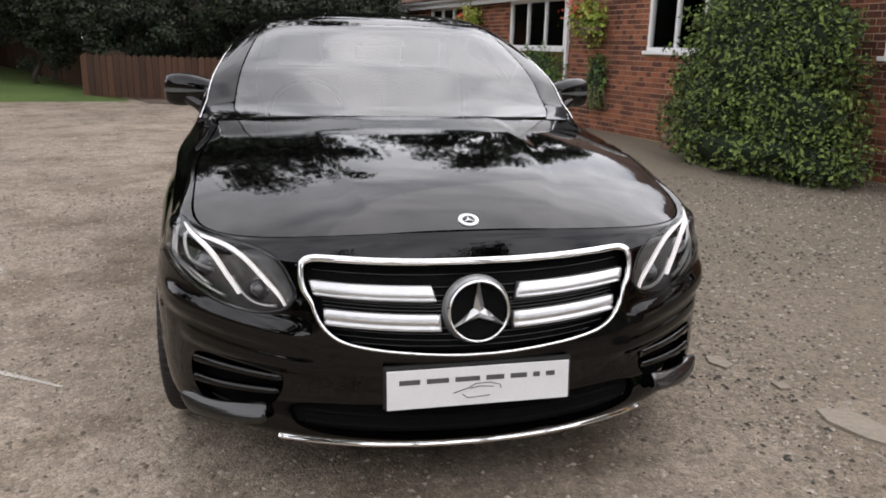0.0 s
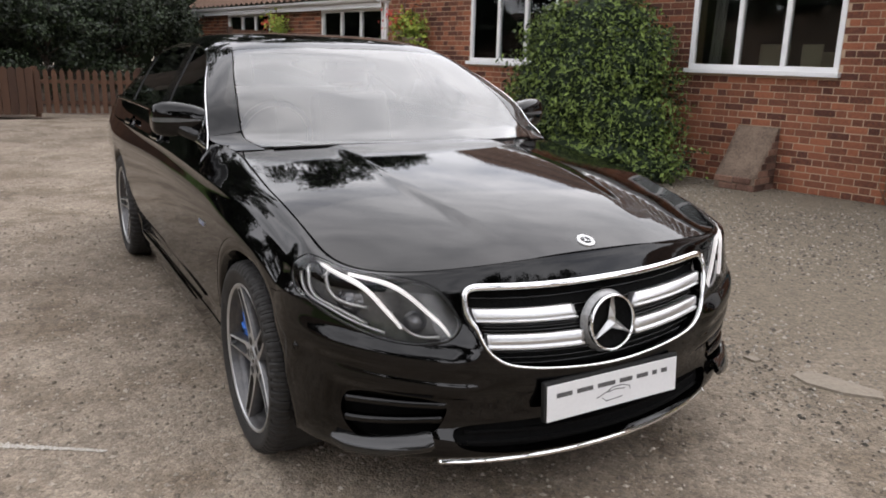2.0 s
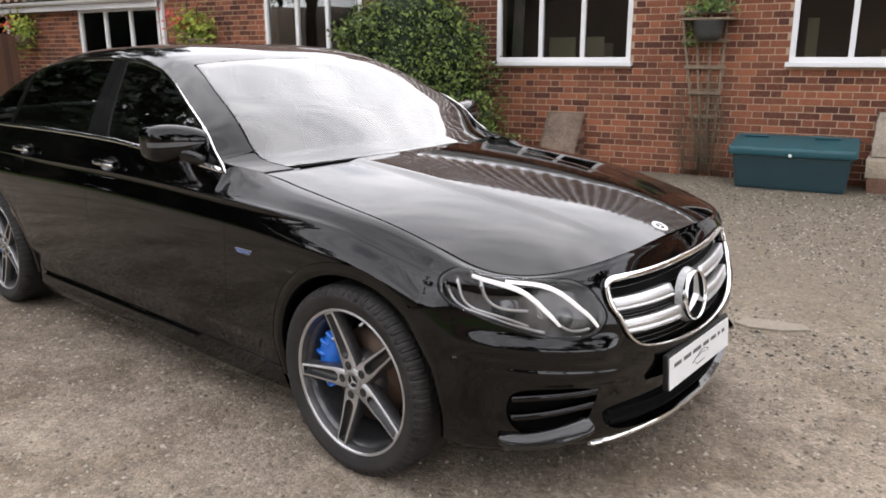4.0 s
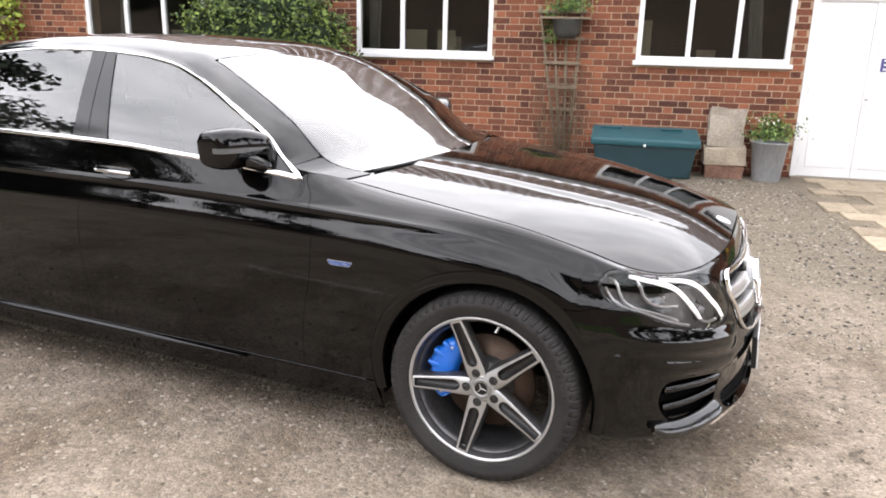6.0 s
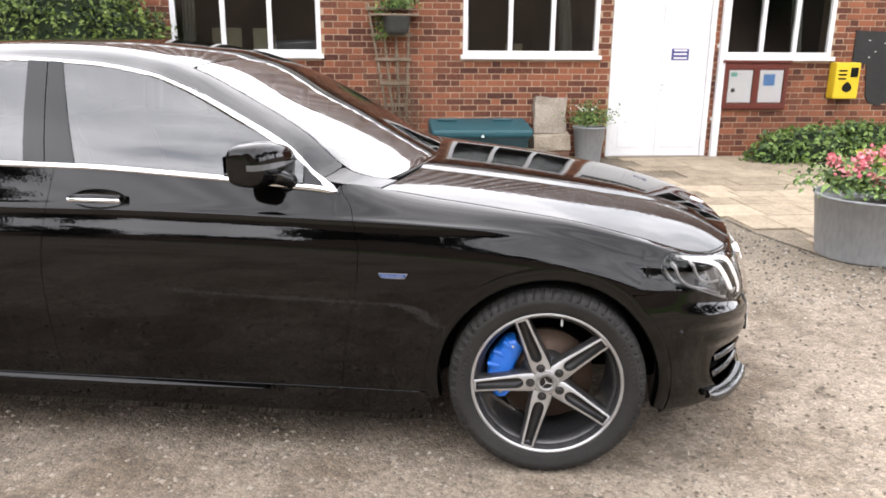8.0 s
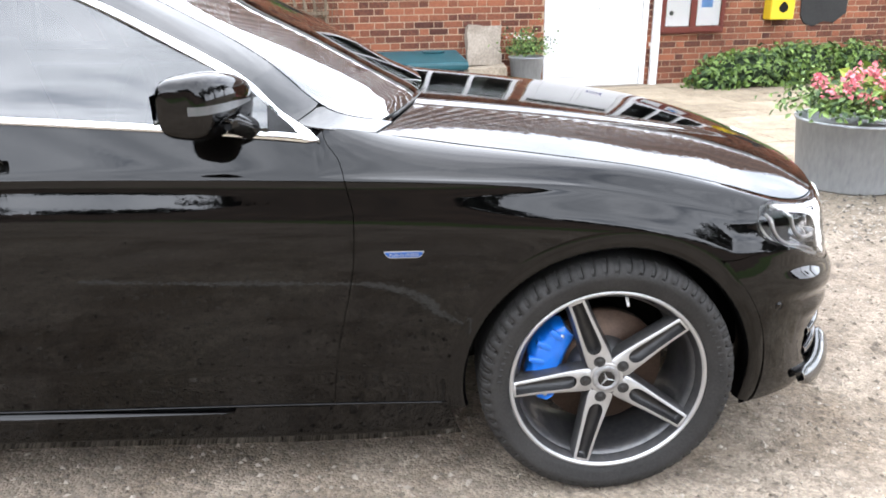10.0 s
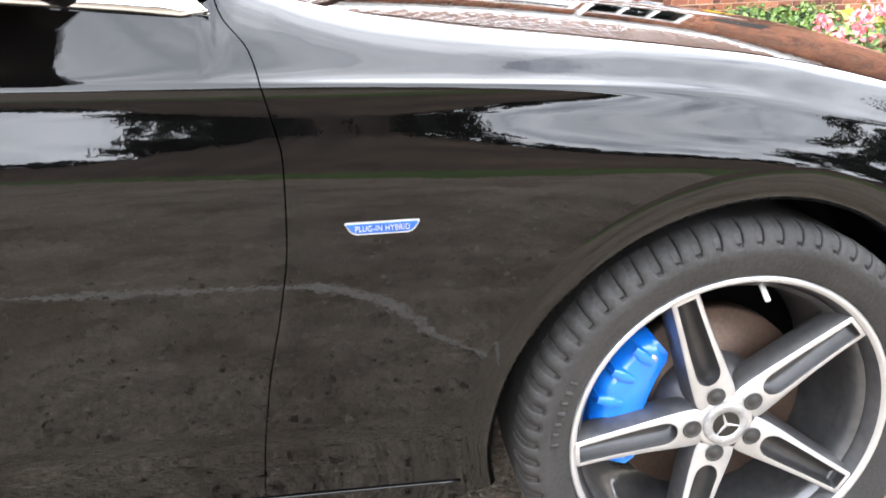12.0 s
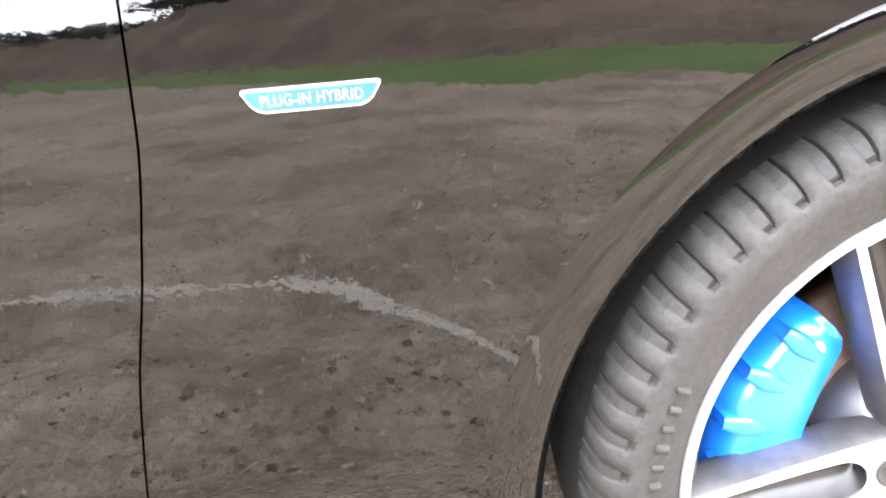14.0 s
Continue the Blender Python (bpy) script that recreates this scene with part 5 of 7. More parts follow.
    part("brake_disc", lathe("brake_disc", S([(.075, .80), (.075, .835), (.09, .815), (.164, .815), (.164, .785), (.09, .785)]), 64, "y"), "disc", w, "rusty brown brake disc")
    part("disc_hub", lathe("disc_hub", S([(.0, .84), (.074, .838), (.078, .81)]), 40, "y"), "dark", w)
    # writing on the side wall is too worn to read: raised bars
    for k, (ac, cnt, r0) in enumerate(((math.radians(22), 9, .292), (math.radians(168), 7, .286))):
        for i in range(cnt):
            a = ac + (i - cnt / 2) * .062
            hh = .010 if i % 3 else .012
            pcs = [spoke_piece(side, a, [([(r0 - hh / 2 + hh / 4 * q, 0) for q in range(5)], lambda r: .0065 + .002 * (i % 2))], lambda r: Y_MID + .1218, .004)]
            part("raised_bar", merge("raised_bar", pcs), "rubber", w)
    if with_caliper:
        cal_a0, cal_a1 = math.radians(128), math.radians(206)
        rows, n = [], 26
        for i in range(n):
            t = i / (n - 1)
            a = cal_a0 + (cal_a1 - cal_a0) * t
            e = min(1, math.sin(math.pi * t) ** .5 * 1.05)
            lump = .004 * math.sin(t * 19) * e
            r0, r1 = .108 + .02 * (1 - e), .205 - .022 * (1 - e) + lump
            ys = (.80, .846 + .010 * e, .862 + .005 * e + lump * .5, .858 + .004 * e, .836, .80)
            rr = (r1, r1 - .002, r1 - .016, r0 + .022, r0 + .004, r0)
            rows.append([(r * math.cos(a), side * y, r * math.sin(a)) for r, y in zip(rr, ys)])
        k = len(rows[0])
        vs = [c for q in rows for c in q]
        fs = [(i * k + j, i * k + j + 1, (i + 1) * k + j + 1, (i + 1) * k + j) for i in range(n - 1) for j in range(k - 1)]
        fs += [tuple(range(k)), tuple((n - 1) * k + j for j in range(k))[::-1]]
        if side < 0:
            fs = [f[::-1] for f in fs]
        cal = part("brake_caliper", mesh_of("brake_caliper", vs, fs), "caliper", w, "bright blue brake caliper")
        for t, r in ((.13, .190), (.30, .197), (.48, .200), (.66, .198), (.84, .191)):
            a = cal_a0 + (cal_a1 - cal_a0) * t
            v, f = spoke_piece(side, a, [([(r - .030 + .008 * i, 0) for i in range(6)], lambda q: .021 - abs(q - r + .01) * .45)], lambda q: .8715 - abs(q - r + .01) * .12, .03)
            part("caliper_rib", merge("caliper_rib", [(v, f)]), "caliper", cal)
        for t in (.1, .9):
            a = cal_a0 + (cal_a1 - cal_a0) * t
            part("caliper_bolt", lathe("caliper_bolt", S([(.0, .868), (.006, .868), (.007, .85)]), 10, "y"), "rim_face", cal, m=pose(.165 * math.cos(a), 0, .165 * math.sin(a)))
    w.matrix_basis = pose(0, 0, .335)
    return w


for side in (-1, 1):
    w = build_wheel(side, True, SPOKE0)
    w.parent = car
    w2 = copy_thing(w, pose(-2.939, 0, .335))
    w2.parent = car
# ---- the car's fittings ----
for side in (-1, 1):
    lamp = part("headlight", panel("headlight", skin, np.linspace(.02, .70, 44), np.linspace(.53, .98, 36), (lambda u, v, p: lamp_sd(u, v),), flange=.02, mirror=side < 0, sink=.001), "lens", car, "clear headlight with two lit curved strips")
    part("lamp_housing", panel("lamp_housing", skin, np.linspace(.02, .70, 34), np.linspace(.53, .98, 26), (lambda u, v, p: lamp_sd(u, v) + .01,), flange=0, mirror=side < 0, sink=.050), "lamp_dark", lamp, "dark lamp housing")
    rim_pts = np.array(LAMP + LAMP[:1])
    p, n = on_skin(rim_pts[:, 0], rim_pts[:, 1], -.006, side)
    part("lamp_surround", strip("lamp_surround", p, n, .012, .004), "black_gloss", lamp)
    for nm, pts, wd, sink in (("light_strip", [(.29, .905), (.42, .855), (.535, .795), (.59, .72), (.618, .615)], (.005, .0125), -.015),
                              ("light_strip", [(.15, .885), (.28, .845), (.41, .79), (.465, .715), (.495, .625)], (.005, .0135), -.016)):
        q = dense(pts, 30)
        p, n = on_skin(q[:, 0], q[:, 1], sink, side)
        for _ in range(14):
            p[1:-1] = p[:-2] * .25 + p[1:-1] * .5 + p[2:] * .25
            n[1:-1] = n[:-2] * .25 + n[1:-1] * .5 + n[2:] * .25
        part(nm, strip(nm, p, n, np.interp(np.linspace(0, 1, 30), (0, .35, .8, 1), (wd[0], wd[1], wd[1] * .85, wd[1] * .45)), .008), "lamp_light", lamp, "lit white daytime strip")
    for pts in ([(.10, .83), (.16, .75), (.26, .68), (.40, .615)], [(.47, .73), (.485, .66), (.53, .60), (.595, .605)], [(.19, .89), (.22, .80), (.30, .735), (.40, .73)], [(.075, .79), (.15, .722), (.25, .657), (.36, .612), (.45, .587)]):
        q = dense(pts, 20)
        p, n = on_skin(q[:, 0], q[:, 1], -.026, side)
        part("lamp_bezel", strip("lamp_bezel", p, n, .009, .006), "satin", lamp, "thin bright bezel")
    for uu, vv, r in ((.325, .735, .036), (.535, .665, .030)):
        p, n = on_skin(np.array([uu]), np.array([vv]), -.046, side)
        rot = Vector(n[0]).to_track_quat("Z", "Y").to_matrix().to_4x4()
        part("projector", lathe("projector", [(.0, .022), (r * .45, .019), (r * .8, .008), (r * .92, -.004), (r * 1.12, -.004), (r * 1.15, -.014)], 32), "lamp_bulb", lamp, "round projector lens", m=Matrix.Translation(p[0]) @ rot)
    # fins in the corner duct
    for pts, wd in (([(.345, .245), (.42, .255), (.52, .264), (.612, .272)], .024), ([(.34, .172), (.42, .180), (.52, .193), (.605, .206)], .024)):
        q = dense(pts, 24)
        p, n = on_skin(q[:, 0], q[:, 1], -.012, side)
        part("duct_fin", strip("duct_fin", p, n, wd, .018), "paint", car)
    q = dense([(.29, .103), (.34, .097), (.42, .103), (.53, .126), (.575, .140)], 26)
    p, n = on_skin(q[:, 0], q[:, 1], .010, side)
    n = n + np.array([0, 0, .75])
    n /= np.linalg.norm(n, axis=1)[:, None]
    part("lower_flare", strip("lower_flare", p, n, np.interp(np.linspace(0, 1, 26), (0, .2, .9, 1), (.024, .052, .060, .044)), .018), "fin_grey", car, "glossy black corner flare")
    # parking sensors
    for uu, vv in ((.155, .40),):
        p, n = on_skin(np.array([uu]), np.array([vv]), .0005, side)
        rot = Vector(n[0]).to_track_quat("Z", "Y").to_matrix().to_4x4()
        part("parking_sensor", lathe("parking_sensor", [(.0, .001), (.009, .001), (.0095, -.001), (.0105, -.001), (.0115, .0012), (.0125, 0)], 24), "paint", car, m=Matrix.Translation(p[0]) @ rot)
    # blue wing badge with its words
    p, n = on_skin(np.array([-.820]), np.array([.577]), .001, side)
    c, nn = Vector(p[0]), Vector(n[0])
    ax = Vector((1, 0, 0)) * (1 if side < 0 else -1)
    rot = Matrix((ax, nn.cross(ax).normalized(), nn)).transposed().to_4x4()
    at = Matrix.Translation(c) @ rot
    hw, hh = .0478, .0088
    half = [(hw - .002, hh), (hw - .0003, hh - .0012), (hw, hh - .003), (hw - .002, hh - .006), (hw - .006, -hh + .005), (hw - .010, -hh + .0018), (hw - .015, -hh)]
    ol = [(-half[0][0], hh)] + half + [(-a_, b_) for a_, b_ in half[:0:-1]]
    flat = lambda o, k, z0, z1: mesh_of("plate", [(x * k[0], y * k[1], z0) for x, y in o] + [(x * k[0] * .985, y * k[1] * .93, z1) for x, y in o], [tuple(range(len(o), 2 * len(o)))] + [(i, (i + 1) % len(o), len(o) + (i + 1) % len(o), len(o) + i) for i in range(len(o))], flat=True)
    bdg = part("wing_badge", flat(ol, (1, 1), 0, .0022), "satin", car, "blue wing badge with silver edge and lettering", m=at)
    part("badge_face", flat(ol, (.955, .76), .0022, .0027), "badge_blue", bdg)
    cu = bpy.data.curves.new("badge_words", "FONT")
    cu.body, cu.size, cu.align_x, cu.align_y, cu.extrude, cu.space_character = "PLUG-IN HYBRID", .0108, "CENTER", "CENTER", .0004, 1.08
    tmp = new("badge_words", cu)
    dg = bpy.context.evaluated_depsgraph_get()
    me = bpy.data.meshes.new_from_object(tmp.evaluated_get(dg))
    bpy.data.objects.remove(tmp)
    part("badge_lettering", me, "satin", bdg, "raised silver words", m=Matrix.Translation((0, -.0004, .003)) @ Matrix.Diagonal((.80, 1, 1, 1)))

# grille
g = np.array(GRILLE + GRILLE[:1])
p, n = on_skin(g[:, 0], g[:, 1], .006, 1)
grille = part("grille", panel("grille", skin, np.linspace(.66, 1.34, 50), np.linspace(.46, .84, 24), (lambda u, v, q: grille_sd(u, v),), flange=0, sink=.035), "dark", car, "black grille with chrome frame and bright twin slats")
part("grille_frame", strip("grille_frame", p, n, np.interp(g[:, 1], (.48, .60, .80, .82), (.0075, .009, .016, .0195)), .009), "chrome", grille, "chrome grille frame")
cx, cz = .793, .583
for side in (-1, 1):
    for v0, v1, nm in ((.780, .712, "upper"), (.637, .563, "lower")):
        rows = []
        uu = np.linspace(.690 if nm == "upper" else .706, .935, 26)
        pieces = []
        prof = ((0.0, -.030), (.04, -.002), (.12, .004), (.45, .002), (.58, .003), (.66, -.004), (.72, -.004), (.80, .004), (.95, .002), (1.0, -.006), (1.0, -.03))
        pv = []
        pt, pd = np.array(prof).T
        q, nn = on_skin(np.repeat(uu, len(prof)), np.tile(v0 + (v1 - v0) * pt, 26), 0, side)
        pv = list(q + nn * np.tile(pd - .004, 26)[:, None])
        k = len(prof)
        fs = [(i * k + j, (i + 1) * k + j, (i + 1) * k + j + 1, i * k + j + 1) for i in range(25) for j in range(k - 1)]
        fs += [tuple(range(k)), tuple(25 * k + j for j in range(k))[::-1]]
        part("grille_slat", mesh_of("grille_slat", pv, fs if side < 0 else [f[::-1] for f in fs]), "satin", grille, "bright silver twin slat")
    for v_ in np.linspace(.50, .80, 13):
        uu = np.linspace(.70, 1.0, 24)
        q, nn = on_skin(uu, np.full(24, v_), -.030, side)
        part("grille_mesh_bar", strip("grille_mesh_bar", q, nn, .004, .004), "black_gloss", grille)
em = thing("emblem", "", "")
em.parent = grille
em.matrix_basis = Matrix.Translation((cx + .012, 0, cz)) @ Matrix.Rotation(radians(90 - 7), 4, "Y")
part("emblem_dish", lathe("emblem_dish", [(.0, -.012), (.072, -.012), (.078, -.004), (.082, -.02)], 56), "dark", em, "black round emblem plate")
part("emblem_ring", lathe("emblem_ring", [(.084, -.03), (.088, -.004), (.0872, .004), (.0838, .0065), (.0805, .004), (.0795, -.006)], 64), "chrome", em, "chrome emblem ring")
part("emblem_collar", lathe("emblem_collar", [(.087, -.012), (.092, -.018), (.098, -.036)], 56), "cap_grey", em)
sv, sf = [], []
for k in range(3):
    a = math.pi + k * 2 * math.pi / 3
    o = len(sv)
    for r, w_, h in ((.0, .017, .012), (.02, .0135, .0115), (.05, .0072, .0105), (.0815, .0022, .007)):
        for t, hh in ((-1, -.003), (-.0, h), (1, -.003)):
            sv.append((r * math.cos(a) - t * w_ * math.sin(a), r * math.sin(a) + t * w_ * math.cos(a), hh))
    for i in range(3):
        for j in range(2):
            sf.append((o + i * 3 + j, o + (i + 1) * 3 + j, o + (i + 1) * 3 + j + 1, o + i * 3 + j + 1))
part("emblem_star", mesh_of("emblem_star", sv, sf, flat=True), "satin", em, "three-armed chrome emblem")
# round badge on the bonnet
bz = float(bonnet(.655, 0))
sl = math.atan2(float(bonnet(.63, 0) - bonnet(.68, 0)), .05)
bb = part("bonnet_badge", lathe("bonnet_badge", [(.0, .003), (.018, .003), (.0185, .0045), (.0285, .0045), (.0300, .003), (.0305, 0)], 48), "satin", car, "round silver bonnet badge", m=Matrix.Translation((.655, 0, bz)) @ Matrix.Rotation(sl, 4, "Y"))
part("badge_dish", lathe("badge_dish", [(.0, .0038), (.0175, .0038), (.0178, .003)], 32), "black_gloss", bb)
part("badge_star", mesh_of("badge_star", [(x * .225, y * .225, .004 + z * .12) for x, y, z in sv], sf, flat=True), "satin", bb)
# number plate: plain bars in place of the writing, and a drawn line
pl = thing("number_plate", "", "")
pl.parent = car
pl.matrix_basis = Matrix.Translation((.838, 0, .379)) @ Matrix.Rotation(radians(-4), 4, "Y")
part("plate_board", box(-.002, .002, -.26, .26, -.0555, .0555, .0015), "white_plate", pl, "white plate")
part("plate_backing", box(-.02, -.003, -.268, .268, -.056, .066, .004), "black_plastic", pl)
row = -.226
for wv in (.058, .062, .070, .052, .048, .020, .026):
    part("printed_bar", box(.002, .0026, row, row + wv, .014, .028), "print", pl)
    row += wv + .018
ol = [(-.075, -.018), (-.03, -.004), (-.012, .006), (.03, .007), (.058, -.001), (.062, -.012)]
for pts in (ol, [(-.05, -.022), (-.035, -.034), (.01, -.032), (.03, -.030)], [(-.028, -.007), (.0, -.002), (.04, -.006)]):
    part("printed_line", tube("printed_line", [(.0024, a, b) for a, b in pts], .0014, 6), "print", pl)
# lower mouth
part("mouth_grille", panel("mouth_grille", skin, np.linspace(.60, 1.40, 50), np.linspace(.06, .24, 12), (lambda u, v, q: mouth_sd(u, v),), flange=0, sink=.03), "dark", car, "dark lower air intake")
for v_ in (.125, .160):
    uu = np.linspace(.66, 1.34, 40)
    q, nn = on_skin(uu, np.full(40, v_), -.02, 1)
    part("mouth_bar", strip("mouth_bar", q, nn, .008, .006), "dark", car)
uu = np.linspace(.585, 1.415, 60)
q, nn = on_skin(uu, np.full(60, .046), .004, 1)
part("chrome_lip", strip("chrome_lip", q, nn, np.interp(uu, (.585, .70, 1.30, 1.415), (.006, .014, .014, .006)), .010), "chrome", car, "slim chrome strip along the bumper's lower edge")
# cowl, wipers
part("cowl", panel("cowl", lambda x, y: np.stack([x, y, bonnet(x, y) - .022 - .03 * smooth(-.5, -.8, x)], -1), np.linspace(-.80, -.45, 16), np.linspace(-.70, .70, 40), (), flange=0), "black_plastic", car)
for w0, w1, s0 in ((-.80, .02, .16), (-.10, .68, .12)):
    k = np.linspace(0, 1, 16)
    q = canopy(s0 + .30 * k * (1 - k), w0 + (w1 - w0) * k) + np.array([.010, 0, -.002])
    part("wiper_blade", tube("wiper_blade", [tuple(c) for c in q], .0045, 6), "black_plastic", car)
# thin edge under the doors, and a ledge on the sill that catches the sky
for side in (-1, 1):
    x = np.linspace(-2.46, -.418, 50)
    sy = skin(x - .3, .06)[:, 1]
    part("sill_edge", strip("sill_edge", np.stack([x, side * (sy + .001), np.full(50, .267)], -1), np.tile(np.array([0., side * .72, .69]), (50, 1)), .004, .003), "paint", car)
    x = np.linspace(-2.46, -.98, 40)
    sy = skin(x - .3, .052)[:, 1]
    part("sill_ledge", strip("sill_ledge", np.stack([x, side * (sy + .006), np.full(40, .250)], -1), np.tile(np.array([0., side * .90, .43]), (40, 1)), np.interp(x, (-2.46, -2.3, -1.5, -.98), (.008, .032, .026, .004)), .010), "paint", car)
# rain sensor housing and inner mirror behind the screen
c = canopy(np.array([3.72]), np.array([0.0]))[0]
part("sensor_housing", box(c[0] - .09, c[0] + .04, -.11, .11, c[2] - .075, c[2] - .035, .015), "dash", car)
part("inner_mirror", box(c[0] - .14, c[0] - .12, -.12, .12, c[2] - .14, c[2] - .075, .008), "dash", car)
# cabin
bm = bmesh.new()
for r in ((-3.9, -3.36, -.80, .80, .30, .88), (-2.5, -.45, -.80, .80, .24, .34), (-3.4, -2.4, -.60, .60, .24, .60), (-.5, .55, -.50, .50, .24, .74), (-.5, -.42, -.80, .80, .24, .82)):
    box(*r, bm=bm)
part("underbody", bm, "dark", car)
part("dashboard", box(-1.20, -.62, -.76, .76, .72, .93, .06, 4), "dash", car)
th = np.linspace(0, 2 * np.pi, 33)
part("steering_wheel", tube("steering_wheel", [(-1.32 + .10 * math.cos(t) * .4, -.37 + .185 * math.sin(t), .93 + .18 * math.cos(t)) for t in th], .016, 8), "dash", car)
for y in (-.37, .37):
    st = part("front_seat", box(-1.95, -1.45, y - .25, y + .25, .42, .60, .06, 3), "leather", car, "pale leather front seat")
    bm = box(-.07, .07, -.25, .25, 0, .62, .06, 3)
    part("seat_back", bm, "leather", st, m=Matrix.Translation((-1.96, y, .52)) @ Matrix.Rotation(radians(-17), 4, "Y"))
    part("headrest", box(-.05, .05, -.13, .13, .66, .84, .04, 3), "leather", st, m=Matrix.Translation((-1.96, y, .52)) @ Matrix.Rotation(radians(-15), 4, "Y"))
st = part("rear_bench", box(-2.85, -2.4, -.66, .66, .42, .60, .06, 3), "leather", car)
part("bench_back", box(-.07, .07, -.66, .66, 0, .62, .06, 3), "leather", st, m=Matrix.Translation((-2.9, 0, .52)) @ Matrix.Rotation(radians(-20), 4, "Y"))
for side in (-1, 1):
    part("door_card", box(-2.5, -.8, side * .78 - .02, side * .78 + .02, .35, .99, .02), "dash", car)
part("headlining", panel("headlining", canopy, np.linspace(4.2, 9.4, 20), np.linspace(-.96, .96, 20), (), out=-1, flange=0, sink=.03), "leather", car)


# ---- the brick building ----
WALL = pose(0, 6.3436, 0, 0, 0, math.degrees(math.atan(.1907)))
SX = math.sqrt(1 + .1907 ** 2)
WX = lambda x: x * SX
SILL = 1.27
HEAD = 2.32
EAVES = 2.75
LOW = 2.24
WINS = [(-16.2, -14.2), (-12.15, -10.15), (-8.05, -6.28), (-4.21, -2.49), (-.79, .89), (2.50, 3.92)]
WINS = [(WX(a) if i < 2 else a, WX(b) if i < 2 else b) for i, (a, b) in enumerate(WINS)]
DOOR = (1.07, 2.36)
X0, X1 = -18.2, 9.5
# backing of the wall in mortar colour, with openings through it
JOIN = WX(-9.95)
holes = [(a, b, SILL, HEAD if a > JOIN else 2.14) for a, b in WINS] + [(DOOR[0], DOOR[1], 0, 2.28)]
cols = sorted({X0, X1, JOIN} | {h[0] for h in holes} | {h[1] for h in holes})
rows_ = []
for a, b in zip(cols, cols[1:]):
    hh = [h for h in holes if h[0] <= a + 1e-6 and h[1] >= b - 1e-6]
    top = EAVES if a > JOIN - .01 else LOW
    if not hh:
        rows_.append((a, b, 0, .28, -.1, top))
    for h in hh:
        if h[2] > 0:
            rows_.append((a, b, 0, .28, -.1, h[2]))
        rows_.append((a, b, 0, .28, h[3], top))
wall = tagged(part("wall_north", boxes("wall_north", rows_), "mortar", m=WALL), "red-brown brick wall with pale mortar joints", "wall", kind="structure")
rows_ = [(X0, X1, 4.2, 4.3, -.1, LOW), (X0, X0 + .2, .28, 4.2, -.1, LOW), (X1 - .2, X1, .28, 4.2, -.1, EAVES), (X0, X1, .28, 4.2, -.05, .02)]
for a in (-13.2, -9.2, -5.3, -1.6, .95, 2.42, 5.2):
    rows_.append((a, a + .08, .28, 4.2, 0, LOW))
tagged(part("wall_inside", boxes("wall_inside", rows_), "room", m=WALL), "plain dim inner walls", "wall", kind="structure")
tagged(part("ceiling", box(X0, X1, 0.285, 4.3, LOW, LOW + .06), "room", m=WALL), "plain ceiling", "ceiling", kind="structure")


def window(i, a, b, lights):
    HEAD = 2.32 if a > JOIN else 2.14
    w = thing("window_%d" % i, "white-painted three-light casement window with dark panes", "window", WALL, "windows along the brick wall", "structure")
    part("window_sill", box(a - .03, b + .03, -.075, .12, SILL - .045, SILL + .005, .006), "white_paint", w)
    t = .055
    fr = [(a, b, -.012, .06, SILL + .005, SILL + t), (a, b, -.012, .06, HEAD - t, HEAD), (a, a + t, -.012, .06, SILL + t, HEAD - t), (b - t, b, -.012, .06, SILL + t, HEAD - t)]
    part("window_frame", boxes("window_frame", fr, .003), "white_paint", w)
    n = lights
    wd = (b - a - 2 * t) / n
    for k in range(1, n):
        x = a + t + wd * k
        part("mullion", box(x - .027, x + .027, -.010, .058, SILL + t, HEAD - t, .003), "white_paint", w)
    for k in range(n):
        x = a + t + wd * k + .02
        part("pane", box(x - .005, x + wd - .035, .018, .024, SILL + t - .01, HEAD - t + .01), "win_glass", w)
    return w


for i, (a, b) in enumerate(WINS):
    window(i + 1, a, b, 3)
# open casement leaves and room contents behind the panes
for a, tilt in ((WINS[4][1] - .30, 14), (WINS[2][0] + .32, -12), (WINS[5][1] - .26, 13), (WINS[1][0] + .35, -12), (WINS[3][0] + .12, -6)):
    c = thing("curtain", "pale grey curtain drawn to one side inside the window", "curtain", WALL @ pose(a, .34, SILL - .1, 0, -tilt * .35, 0), "curtains")
    n = 14
    vs = [(.012 * i - .08, .03 * math.sin(i * 1.7), z) for z in (0, 1.2) for i in range(n)]
    vs += [(x, y + .006, z) for x, y, z in vs]
    fs = [(i, i + 1, n + i + 1, n + i) for i in range(n - 1)] + [(2 * n + i, 3 * n + i, 3 * n + i + 1, 2 * n + i + 1) for i in range(n - 1)]
    part("cloth", mesh_of("cloth", vs, fs), "curtain", c)
# cream boards added for the buff patches that show through the panes
for a, b, z0, z1, y in ((-3.98, -3.60, 1.16, 1.58, 1.2), (-3.45, -3.20, 1.16, 1.58, 1.2), (-.42 - 3.0, -.2 - 3.0, 1.1, 1.5, 1.6), (-.72, -.60, 1.2, 1.75, .9), (.05, .30, 1.15, 1.4, 1.8), (-7.6, -7.35, 1.1, 1.5, 1.3)):
    d = thing("display_board", "cream board added for a pale patch seen through the window", "board", WALL, "boards in the room")
    part("board_face", box(a, b, y, y + .02, z0 - .3, z1, .004), "board_cream", d)
    part("board_leg", box((a + b) / 2 - .02, (a + b) / 2 + .02, y + .02, y + .05, .02, z1 - .1, .004), "timber", d)

